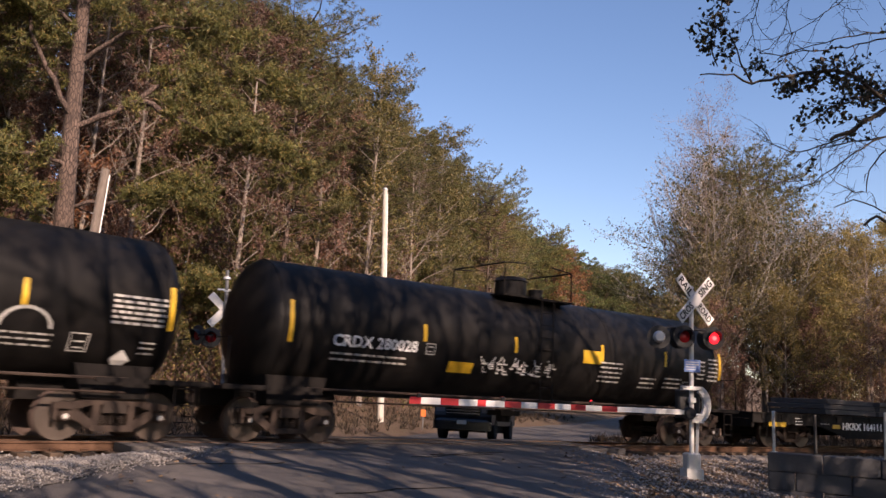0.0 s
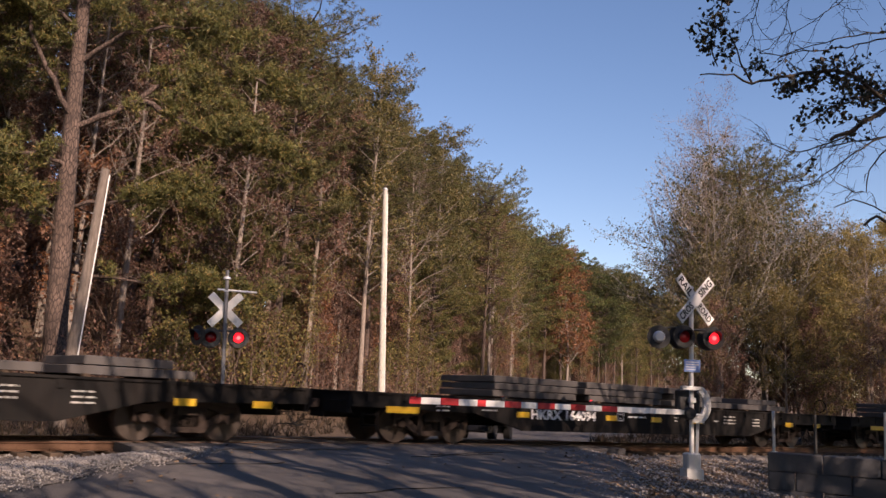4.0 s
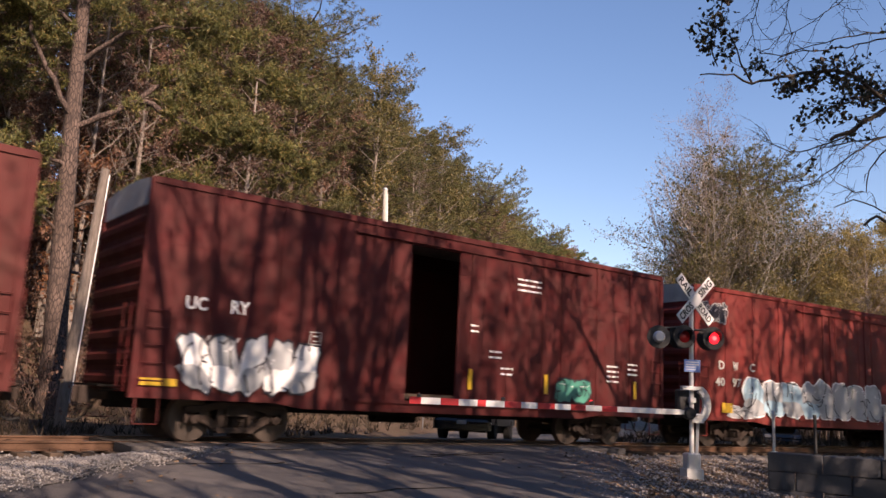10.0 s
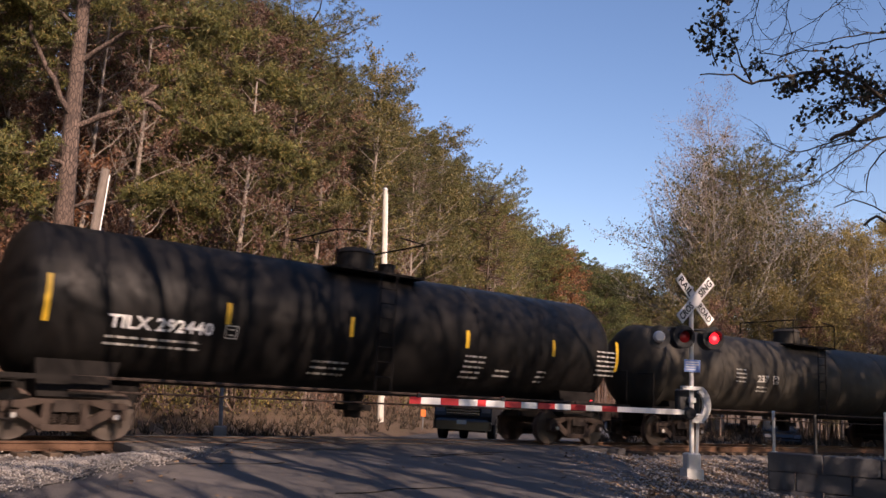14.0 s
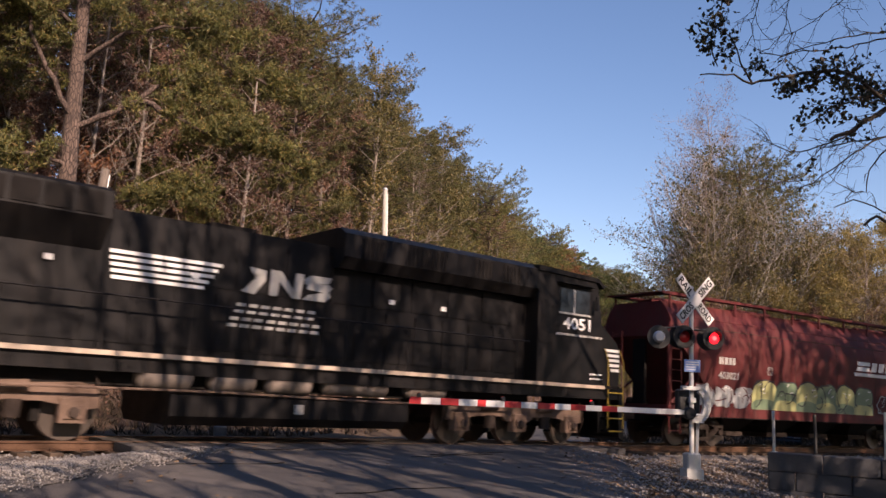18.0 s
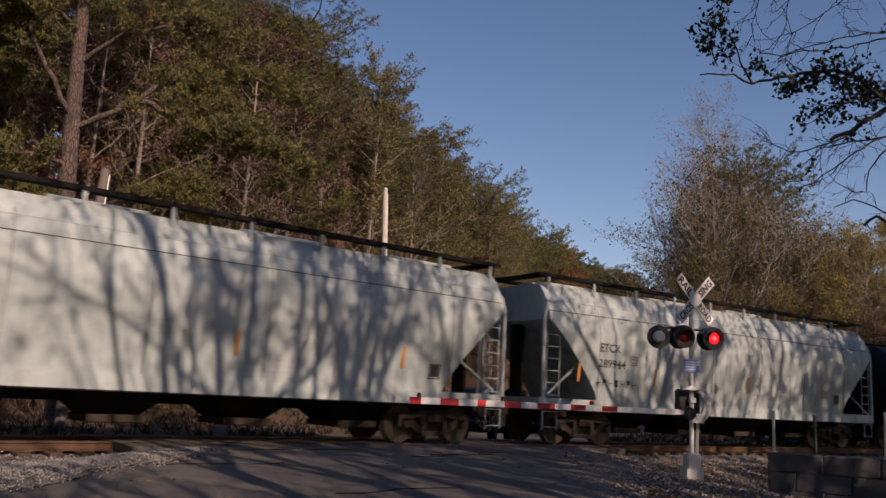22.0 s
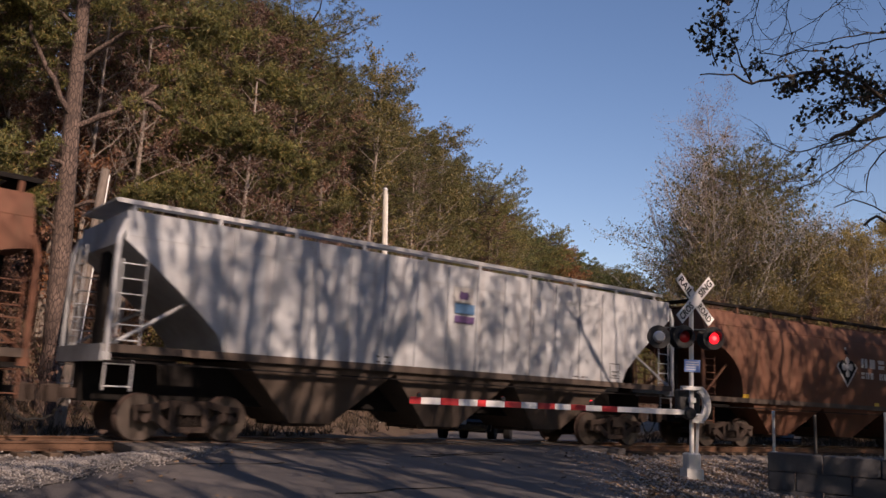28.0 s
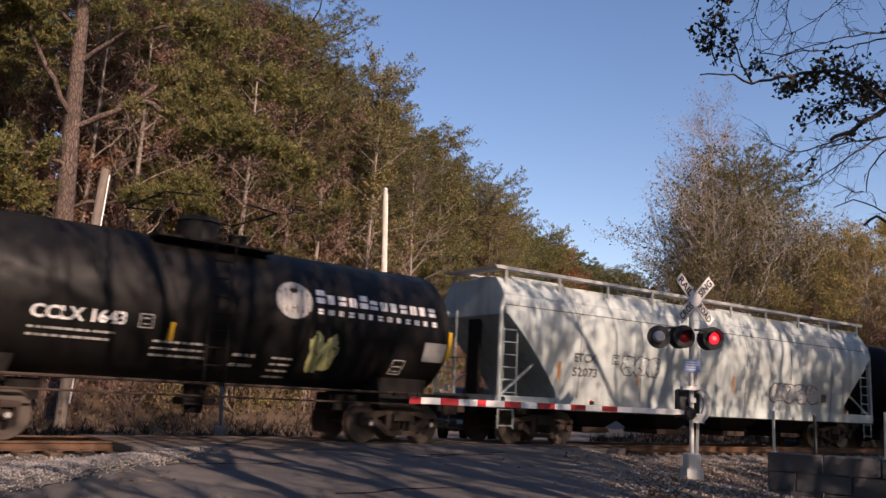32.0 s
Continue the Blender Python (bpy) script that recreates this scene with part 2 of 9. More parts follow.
M = {
    "asphalt": asphalt_mat(),
    "ground": ground_mat(),
    "ballast": stone_mat("grey_ballast_stone", (0.09, 0.083, 0.08), (0.36, 0.335, 0.31)),
    "ballast_bed": plain("ballast_bed", (0.19, 0.165, 0.145), 0.95, 0, 0.5, 30, 0.8, 0.03),
    "gravel": stone_mat("brown_gravel_stone", (0.055, 0.045, 0.04), (0.44, 0.40, 0.37)),
    "shoulder": plain("pale_crushed_gravel", (0.20, 0.18, 0.162), 0.95, 0, 0.6, 60, 1.0, 0.03),
    "leaf_litter": foliage("fallen_leaves", [(0.0, (0.09, 0.045, 0.02)), (0.5, (0.24, 0.13, 0.06)), (1.0, (0.40, 0.26, 0.13))], 0.8, 0.1),
    "rail": plain("rusty_rail_steel", (0.12, 0.066, 0.042), 0.7, 0.3, 0.35, 10, 0.3),
    "rail_top": plain("polished_rail_head", (0.42, 0.40, 0.38), 0.25, 0.9, 0.1, 10, 0.05),
    "tie": plain("creosoted_tie_wood", (0.10, 0.07, 0.05), 0.95, 0, 0.4, 14, 0.6),
    "bark_pine": bark_mat("pine_bark", (0.045, 0.031, 0.025), (0.22, 0.15, 0.12), True),
    "bark_grey": bark_mat("grey_bark", (0.10, 0.078, 0.064), (0.36, 0.30, 0.25)),
    "bark_pale": bark_mat("pale_grey_bark", (0.19, 0.165, 0.15), (0.46, 0.42, 0.38)),
    "bark_dark": bark_mat("dark_bark", (0.03, 0.025, 0.02), (0.12, 0.10, 0.08)),
    "twig": plain("twig_wood", (0.14, 0.10, 0.08), 0.9, 0, 0.3, 8, 0.2),
    "needles": foliage("pine_needles", [(0.0, (0.036, 0.040, 0.012)), (0.5, (0.105, 0.110, 0.031)), (0.85, (0.20, 0.18, 0.055)), (1.0, (0.31, 0.19, 0.07))], 0.6, 0.3),
    "needles_green": foliage("green_pine_needles", [(0.0, (0.025, 0.036, 0.012)), (0.5, (0.066, 0.088, 0.026)), (0.9, (0.13, 0.14, 0.042)), (1.0, (0.20, 0.14, 0.05))], 0.6, 0.3),
    "leaf_olive": foliage("olive_leaves", [(0.0, (0.06, 0.056, 0.018)), (0.6, (0.145, 0.128, 0.040)), (1.0, (0.28, 0.19, 0.065))]),
    "leaf_moss": foliage("dull_moss_green_leaves", [(0.0, (0.040, 0.038, 0.014)), (0.55, (0.115, 0.10, 0.034)), (0.9, (0.19, 0.15, 0.05)), (1.0, (0.27, 0.16, 0.06))]),
    "leaf_brown": foliage("brown_leaves", [(0.0, (0.072, 0.037, 0.029)), (0.6, (0.17, 0.088, 0.064)), (1.0, (0.29, 0.165, 0.105))]),
    "leaf_orange": foliage("orange_leaves", [(0.0, (0.13, 0.05, 0.026)), (0.6, (0.25, 0.10, 0.045)), (1.0, (0.34, 0.16, 0.065))]),
    "leaf_gold": foliage("golden_leaves", [(0.0, (0.13, 0.108, 0.036)), (0.6, (0.25, 0.195, 0.062)), (1.0, (0.38, 0.27, 0.09))]),
    "leaf_dark": foliage("dark_evergreen_leaves", [(0.0, (0.014, 0.02, 0.010)), (0.7, (0.035, 0.045, 0.02)), (1.0, (0.12, 0.075, 0.04))], 0.5, 0.2),
    "steel": plain("dark_cast_steel", (0.034, 0.026, 0.022), 0.8, 0.1, 0.4, 12, 0.4),
    "steel_brown": plain("rust_brown_cast_steel", (0.046, 0.033, 0.027), 0.8, 0.1, 0.4, 12, 0.4),
    "wheel": plain("rusty_wheel_steel", (0.068, 0.046, 0.039), 0.75, 0.1, 0.35, 10, 0.3),
    "tread": plain("bright_wheel_rim", (0.06, 0.045, 0.036), 0.5, 0.3, 0.2, 10, 0.1),
    # one near-black for underframes, rails, grilles and steep discharge pockets
    "under": plain("near_black_underframe", (0.009, 0.0075, 0.0068), 0.85, 0, 0.4, 8, 0.3),
    "white": plain("white_stencil_paint", (0.78, 0.77, 0.74), 0.6, 0, 0.12, 10, 0.05),
    "offwhite": plain("dull_white_paint", (0.40, 0.39, 0.365), 0.65, 0, 0.2, 10, 0.05),
    "blacktext": plain("black_stencil_paint", (0.03, 0.03, 0.03), 0.6, 0, 0.2, 10, 0.05),
    "yellow": plain("yellow_reflective_stripe", (0.60, 0.36, 0.025), 0.45, 0, 0.15, 12, 0.05),
    "rail_yellow": plain("dull_safety_yellow", (0.36, 0.24, 0.035), 0.6, 0, 0.3, 12, 0.1),
    "red": plain("red_reflective_sheet", (0.62, 0.03, 0.035), 0.4, 0, 0.1, 12, 0.05),
    "galv": plain("galvanised_steel", (0.50, 0.50, 0.49), 0.45, 0.6, 0.2, 12, 0.1),
    "alu": plain("aluminium_paint", (0.62, 0.62, 0.60), 0.5, 0.3, 0.15, 12, 0.1),
    "concrete": plain("grey_concrete_block", (0.065, 0.066, 0.07), 0.9, 0, 0.25, 8, 0.4),
    "signal_black": plain("signal_black_paint", (0.022, 0.022, 0.022), 0.6, 0, 0.2, 10, 0.1),
    "lens": gloss("dark_red_lens", (0.16, 0.006, 0.008), 0.12),
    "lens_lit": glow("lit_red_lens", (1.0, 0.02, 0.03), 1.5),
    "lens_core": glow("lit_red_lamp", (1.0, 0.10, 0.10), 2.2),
    "blue_sign": plain("blue_sign_sheet", (0.22, 0.36, 0.70), 0.45, 0, 0.08, 10, 0.02),
    "pole_wood": bark_mat("weathered_pole_wood", (0.11, 0.088, 0.07), (0.22, 0.18, 0.15)),
    "pole_pale": bark_mat("pale_pole_wood", (0.34, 0.31, 0.27), (0.60, 0.57, 0.50)),
    "glass": gloss("dark_window_glass", (0.02, 0.025, 0.03), 0.05),
    "tyre": plain("tyre_rubber", (0.02, 0.02, 0.02), 0.85, 0, 0.2, 20, 0.2),
    "chrome": gloss("chrome_trim", (0.35, 0.35, 0.37), 0.3, 1.0),
    "pickup_paint": gloss("dark_blue_car_paint", (0.003, 0.0035, 0.009), 0.3),
    "dark_car_paint": gloss("black_car_paint", (0.012, 0.013, 0.016), 0.22),
    "lamp_glass": gloss("headlamp_glass", (0.13, 0.135, 0.15), 0.1),
    # far mast: darker than the near mast's silver, shade put into the colour
    "mast_grey": plain("shaded_mast_and_post_grey", (0.17, 0.17, 0.175), 0.6, 0.2, 0.2, 10, 0.1),
    "reservoir": plain("dusty_grey_reservoir", (0.20, 0.165, 0.14), 0.75, 0, 0.35, 9, 0.2),
    "marker_orange": plain("orange_marker_paint", (0.70, 0.16, 0.03), 0.5, 0, 0.1, 10, 0.05),
    "grass": foliage("dry_grass", [(0.0, (0.018, 0.014, 0.007)), (0.6, (0.042, 0.028, 0.016)), (1.0, (0.085, 0.052, 0.03))], 0.8, 0.25),
    # rolling stock
    "tank_black": car_paint("black_tank_paint", (0.0065, 0.0062, 0.0062), (0.022, 0.017, 0.014), 0.25, 0.42, 1.3, 0.6, (0.016, 0.0135, 0.012)),
    "tank_grimy": car_paint("grimy_black_tank_paint", (0.026, 0.024, 0.021), (0.07, 0.055, 0.04), 0.4, 0.5, 1.6, 1.0, (0.08, 0.068, 0.05)),
    "tank_blue": car_paint("blue_black_tank_paint", (0.006, 0.0066, 0.0095), (0.015, 0.013, 0.012), 0.2, 0.4, 1.4, 0.6, (0.018, 0.017, 0.018)),
    "flat_black": car_paint("black_flatcar_paint", (0.008, 0.0075, 0.0072), (0.03, 0.022, 0.018), 0.3, 0.65, 1.2, 0.8, (0.026, 0.021, 0.018)),
    "flat_yellow": car_paint("yellow_flatcar_paint", (0.32, 0.165, 0.050), (0.11, 0.052, 0.028), 0.85, 0.65, 1.3, 1.7, (0.085, 0.055, 0.038)),
    "box_brown": car_paint("red_brown_boxcar_paint", (0.100, 0.021, 0.019), (0.05, 0.028, 0.02), 0.35, 0.55),
    "box_oxide": car_paint("oxide_red_boxcar_paint", (0.082, 0.012, 0.012), (0.055, 0.02, 0.02), 0.35, 0.5),
    "box_red": car_paint("bright_red_boxcar_paint", (0.167, 0.024, 0.021), (0.08, 0.035, 0.025), 0.35, 0.5),
    "box_pink": car_paint("faded_red_boxcar_paint", (0.220, 0.026, 0.032), (0.12, 0.03, 0.028), 0.3, 0.5),
    "box_faded": car_paint("faded_brown_boxcar_paint", (0.160, 0.067, 0.061), (0.09, 0.05, 0.04), 0.3, 0.6),
    "box_green": car_paint("green_boxcar_paint", (0.060, 0.108, 0.034), (0.035, 0.045, 0.022), 0.35, 0.5, 1.3, 1.2),
    "roof_metal": car_paint("galvanised_roof", (0.38, 0.37, 0.36), (0.17, 0.12, 0.09), 0.4, 0.5),
    "pocket_grime": car_paint("grime_over_hopper_paint", (0.075, 0.058, 0.048), (0.04, 0.028, 0.02), 0.5, 0.8, 1.4, 1.2),
    "hop_red": car_paint("red_hopper_paint", (0.108, 0.020, 0.021), (0.06, 0.035, 0.03), 0.35, 0.5),
    "hop_grey": car_paint("light_grey_hopper_paint", (0.40, 0.455, 0.445), (0.15, 0.152, 0.145), 0.35, 0.32, 1.2, 1.3, (0.085, 0.083, 0.078)),
    "hop_white": car_paint("dirty_white_hopper_paint", (0.39, 0.412, 0.425), (0.17, 0.135, 0.11), 0.35, 0.55, 1.2, 1.0),
    "door_stained": stained_paint("rust_stained_green_paint", (0.070, 0.118, 0.036), (0.085, 0.043, 0.026), 1.2, 4.3),
    "hop_rust": car_paint("rusted_brown_hopper_paint", (0.129, 0.057, 0.036), (0.08, 0.055, 0.035), 0.55, 0.7, 1.3, 1.2),
    "loco_black": car_paint("black_locomotive_paint", (0.0075, 0.0074, 0.008), (0.022, 0.017, 0.014), 0.25, 0.36, 1.6, 0.8, (0.024, 0.019, 0.016)),
    "loco_truck": plain("dusty_brown_truck_frame", (0.15, 0.10, 0.076), 0.85, 0, 0.35, 10, 0.4),
    "sill_dust": plain("dusty_sill_edge", (0.46, 0.37, 0.29), 0.7, 0, 0.3, 10, 0.1),
    "plate_grey": car_paint("grey_steel_plate", (0.085, 0.080, 0.078), (0.06, 0.048, 0.04), 0.3, 0.5),
    "load_rail": plain("rusty_steel_sections", (0.05, 0.036, 0.03), 0.75, 0.2, 0.4, 12, 0.3),
}
for key, c in (("g_white", (0.80, 0.79, 0.76)), ("g_silver", (0.36, 0.37, 0.37)), ("g_purple", (0.10, 0.055, 0.14)), ("g_blue", (0.055, 0.14, 0.25)),
               ("g_green", (0.16, 0.23, 0.14)), ("g_lime", (0.52, 0.56, 0.10)), ("g_orange", (0.45, 0.19, 0.05)), ("g_pink", (0.58, 0.27, 0.24)),
               ("g_ink", (0.045, 0.035, 0.058)), ("g_black", (0.022, 0.02, 0.028)), ("g_teal", (0.06, 0.30, 0.22)), ("g_khaki", (0.40, 0.40, 0.18)), ("g_sky", (0.33, 0.50, 0.58)), ("g_red", (0.30, 0.028, 0.028))):
    M[key] = plain("spray_paint_" + key[2:], c, 0.5, 0, 0.18, 5, 0.05)


# ---- building helpers ----
class Shell:
    """Collects vertices and faces of one mesh."""

    def __init__(self):
        self.v, self.f, self.smooth = [], [], False

    def quad(self, *pts):
        i = len(self.v)
        self.v += [tuple(q) for q in pts]
        self.f.append(tuple(range(i, i + len(pts))))
        return self

    def box(self, x0, x1, y0, y1, z0, z1, m=None):
        i = len(self.v)
        pts = [(x, y, z) for z in (z0, z1) for y in (y0, y1) for x in (x0, x1)]
        if m is not None:
            pts = [tuple(m @ Vector(q)) for q in pts]
        self.v += pts
        self.f += [tuple(i + k for k in q) for q in ((0, 2, 3, 1), (4, 5, 7, 6), (0, 1, 5, 4), (2, 6, 7, 3), (0, 4, 6, 2), (1, 3, 7, 5))]
        return self

    def bevel_box(self, x0, x1, y0, y1, z0, z1, b, m=None):
        """A box with chamfered upright and top edges."""
        i, pts = len(self.v), []
        rings = [(z0, 0), (z1 - b, 0), (z1, b)]
        for z, k in rings:
            a0, a1, c0, c1 = x0 + k, x1 - k, y0 + k, y1 - k
            pts += [(a0 + b, c0, z), (a1 - b, c0, z), (a1, c0 + b, z), (a1, c1 - b, z), (a1 - b, c1, z), (a0 + b, c1, z), (a0, c1 - b, z), (a0, c0 + b, z)]
        if m is not None:
            pts = [tuple(m @ Vector(q)) for q in pts]
        self.v += pts
        for r in range(2):
            for k in range(8):
                a, c = i + r * 8 + k, i + r * 8 + (k + 1) % 8
                self.f.append((a, c, c + 8, a + 8))
        self.f.append(tuple(i + 7 - k for k in range(8)))
        self.f.append(tuple(i + 16 + k for k in range(8)))
        return self

    def tube(self, pts, radii, n=6, cap=True):
        """A tube along pts."""
        if isinstance(radii, (int, float)):
            radii = [radii] * len(pts)
        pts = [Vector(q) for q in pts]
        i0 = len(self.v)
        side = None
        for k, q in enumerate(pts):
            d = (pts[min(k + 1, len(pts) - 1)] - pts[max(k - 1, 0)]).normalized()
            if side is None:
                side = d.orthogonal().normalized()
            side = (side - d * side.dot(d)).normalized()
            up = d.cross(side)
            for j in range(n):
                a = 2 * math.pi * j / n
                self.v.append(tuple(q + (side * math.cos(a) + up * math.sin(a)) * radii[k]))
        for k in range(len(pts) - 1):
            for j in range(n):
                a, c = i0 + k * n + j, i0 + k * n + (j + 1) % n
                self.f.append((a, c, c + n, a + n))
        if cap:
            self.f.append(tuple(i0 + n - 1 - j for j in range(n)))
            self.f.append(tuple(i0 + (len(pts) - 1) * n + j for j in range(n)))
        return self

    def lathe(self, profile, n=24, m=None):
        """profile of (radius, height along y) turned about the y axis."""
        i0 = len(self.v)
        for r, y in profile:
            for j in range(n):
                a = 2 * math.pi * j / n
                q = Vector((r * math.cos(a), y, r * math.sin(a)))
                self.v.append(tuple(m @ q if m is not None else q))
        for k in range(len(profile) - 1):
            for j in range(n):
                a, c = i0 + k * n + j, i0 + k * n + (j + 1) % n
                self.f.append((a, a + n, c + n, c))
        self.f.append(tuple(i0 + j for j in range(n)))
        self.f.append(tuple(i0 + (len(profile) - 1) * n + n - 1 - j for j in range(n)))
        return self

    def prism(self, outline, y0, y1, m=None):
        """An outline of (x, z), in order, made solid between y0 and y1."""
        i, k = len(self.v), len(outline)
        pts = [(x, y, z) for y in (y0, y1) for x, z in outline]
        if m is not None:
            pts = [tuple(m @ Vector(q)) for q in pts]
        self.v += pts
        self.f.append(tuple(i + j for j in range(k)))
        self.f.append(tuple(i + 2 * k - 1 - j for j in range(k)))
        for j in range(k):
            a, c = i + j, i + (j + 1) % k
            self.f.append((a, a + k, c + k, c))
        return self

    def loft(self, rings, closed=True, cap=True):
        """Rings of equally many points joined in order."""
        i0, n = len(self.v), len(rings[0])
        for r in rings:
            self.v += [tuple(q) for q in r]
        for k in range(len(rings) - 1):
            for j in range(n if closed else n - 1):
                a, c = i0 + k * n + j, i0 + k * n + (j + 1) % n
                self.f.append((a, c, c + n, a + n))
        if cap:
            self.f.append(tuple(i0 + n - 1 - j for j in range(n)))
            self.f.append(tuple(i0 + (len(rings) - 1) * n + j for j in range(n)))
        return self

    def mesh(self, name, material):
        d = bpy.data.meshes.new(name)
        d.from_pydata(self.v, [], self.f)
        d.materials.append(material)
        bm = bmesh.new()
        bm.from_mesh(d)
        bmesh.ops.recalc_face_normals(bm, faces=bm.faces)
        bm.to_mesh(d)
        bm.free()
        if self.smooth:
            d.polygons.foreach_set("use_smooth", [True] * len(d.polygons))
            d.set_sharp_from_angle(angle=radians(42))
        d.update()
        return d


def rounded(shell):
    shell.smooth = True
    return shell


def fast_mesh(name, verts, faces, material):
    """A mesh from arrays of points and of triangles or quads."""
    verts, faces = np.asarray(verts, np.float32), np.asarray(faces, np.int32)
    d = bpy.data.meshes.new(name)
    d.vertices.add(len(verts))
    d.vertices.foreach_set("co", verts.ravel())
    d.loops.add(faces.size)
    d.loops.foreach_set("vertex_index", faces.ravel())
    d.polygons.add(len(faces))
    d.polygons.foreach_set("loop_start", np.arange(len(faces), dtype=np.int32) * faces.shape[1])
    d.materials.append(material)
    d.update(calc_edges=True)
    return d


def put(name, data, parent, m=None, label=""):
    """One mesh object under a thing or a part."""
    ob = new(name, data)
    ob.parent = parent
    if m is not None:
        ob.matrix_basis = m
    if label:
        ob["label"] = label
    return ob


SINGLE = {"door_track": "door_track", "panel_seams": "panel_seam", "grab_irons": "grab_iron", "side_posts": "side_post", "stake_pockets": "stake_pocket", "access_doors": "access_door", "louvres": "louvre", "corner_post": "corner_post", "lock_rods": "lock_rod", "platform_rail": "platform_rail", "radiator_grille": "radiator_grille"}


def single_pieces(shell):
    """The loose pieces of a shell, each as a shell of its own."""
    up = list(range(len(shell.v)))

    def top(i):
        while up[i] != i:
            up[i] = up[up[i]]
            i = up[i]
        return i
    for f in shell.f:
        for i in f[1:]:
            up[top(i)] = top(f[0])
    groups = {}
    for f in shell.f:
        groups.setdefault(top(f[0]), []).append(f)
    for faces in groups.values():
        s = Shell()
        ids = sorted({i for f in faces for i in f})
        at = {i: k for k, i in enumerate(ids)}
        s.v = [shell.v[i] for i in ids]
        s.f = [tuple(at[i] for i in f) for f in faces]
        s.smooth = shell.smooth
        yield s


def part(name, shell, material, parent, label="", m=None):
    material = M[material] if isinstance(material, str) else material
    if name in SINGLE:
        for s in single_pieces(shell):
            ob = put(SINGLE[name], s.mesh(SINGLE[name], material), parent, m, label)
        return ob
    if name in ("letter_line", "letter_highlight", "stencil_block", "name_marking", "word_marking", "marker_tag", "chalk_tag"):
        ob = put(name, shell.mesh(name, material), parent, m, label)
        ob["kind"] = "stuff"
        return ob
    return put(name, shell.mesh(name, material), parent, m, label)


FONT_CACHE = {}


def letters(body, height, width=None, bold=0.0, lean=0.0):
    """The mesh data of some lettering in the xz plane, read from -y; its lower left corner lies at the origin."""
    c = bpy.data.curves.new("lettering", "FONT")
    c.body, c.size, c.extrude, c.offset, c.resolution_u, c.shear = body, 1.0, 0.0, bold, 2, lean
    ob = bpy.data.objects.new("lettering", c)
    scene.collection.objects.link(ob)
    bpy.context.view_layer.update()
    d = bpy.data.meshes.new_from_object(ob)
    bpy.data.objects.remove(ob)
    bpy.data.curves.remove(c)
    co = np.empty(len(d.vertices) * 3, np.float32)
    d.vertices.foreach_get("co", co)
    co = co.reshape(-1, 3)
    lo, hi = co.min(0), co.max(0)
    k = height / max(hi[1] - lo[1], 1e-6)
    kx = width / max(hi[0] - lo[0], 1e-6) if width else k * 1.05
    out = np.zeros_like(co)
    out[:, 0], out[:, 2] = (co[:, 0] - lo[0]) * kx, (co[:, 1] - lo[1]) * k
    d.vertices.foreach_set("co", out.ravel())
    return d


def bent(d, x, z, side):
    """Moves flat lettering to (x, z) and lays it on a side whose half width at height z is side(z)."""
    co = np.empty(len(d.vertices) * 3, np.float32)
    d.vertices.foreach_get("co", co)
    co = co.reshape(-1, 3)
    co[:, 0] += x
    co[:, 2] += z
    co[:, 1] = [-side(q) for q in co[:, 2]]
    d.vertices.foreach_set("co", co.ravel())
    d.update()
    return d


def lettering(name, body, x, z, height, material, parent, side, width=None, bold=0.02, lean=0.0, label=""):
    d = bent(letters(body, height, width, bold, lean), x, z, lambda q: side(q) + 0.008)
    d.materials.append(M[material])
    ob = put(name, d, parent, None, label)
    if name == "stencil":
        ob["kind"] = "stuff"
    return ob


def plate_on(shell, x0, x1, z0, z1, side, lift=0.008, slant=0.0):
    """A thin plate that lies on a car's side, in strips so that it follows the side's curve."""
    k = max(1, int((z1 - z0) / 0.07))
    for j in range(k):
        a, c = z0 + (z1 - z0) * j / k, z0 + (z1 - z0) * (j + 1) / k
        da, dc = slant * (a - z0), slant * (c - z0)
        shell.quad((x0 + da, -side(a) - lift, a), (x1 + da, -side(a) - lift, a), (x1 + dc, -side(c) - lift, c), (x0 + dc, -side(c) - lift, c))
    return shell


def bars(x, z, width, rows, pitch, side, rng, thick=0.34):
    """Rows of unreadable stencilling as plain bars."""
    s = Shell()
    for r in range(rows):
        a = x
        while a < x + width:
            w = min(rng.uniform(0.05, 0.22), x + width - a)
            plate_on(s, a, a + w, z - r * pitch, z - r * pitch + pitch * thick, side)
            a += w + rng.uniform(0.02, 0.06)
    return s


def fan(shell, pts, side, lift):
    """A flat shape of (x, z) points round its middle, laid on a car's side."""
    i = len(shell.v)
    cx, cz = sum(q[0] for q in pts) / len(pts), sum(q[1] for q in pts) / len(pts)
    shell.v.append((cx, -side(cz) - lift, cz))
    shell.v += [(x, -side(z) - lift, z) for x, z in pts]
    n = len(pts)
    shell.f += [(i, i + 1 + j, i + 1 + (j + 1) % n) for j in range(n)]


def stroke(shell, pts, hw, side, lift):
    """A thick flat stroke along pts on a car's side."""
    for k, (p, q) in enumerate(zip(pts, pts[1:])):
        dx, dz = q[0] - p[0], q[1] - p[1]
        n = math.hypot(dx, dz) or 1e-6
        dx, dz = dx / n * hw, dz / n * hw
        e = 0.75
        fan(shell, [(p[0] - dx * e - dz, p[1] - dz * e + dx), (p[0] - dx * e + dz, p[1] - dz * e - dx), (q[0] + dx * e + dz, q[1] + dz * e - dx), (q[0] + dx * e - dz, q[1] + dz * e + dx)], side, lift + 0.0004 * k)


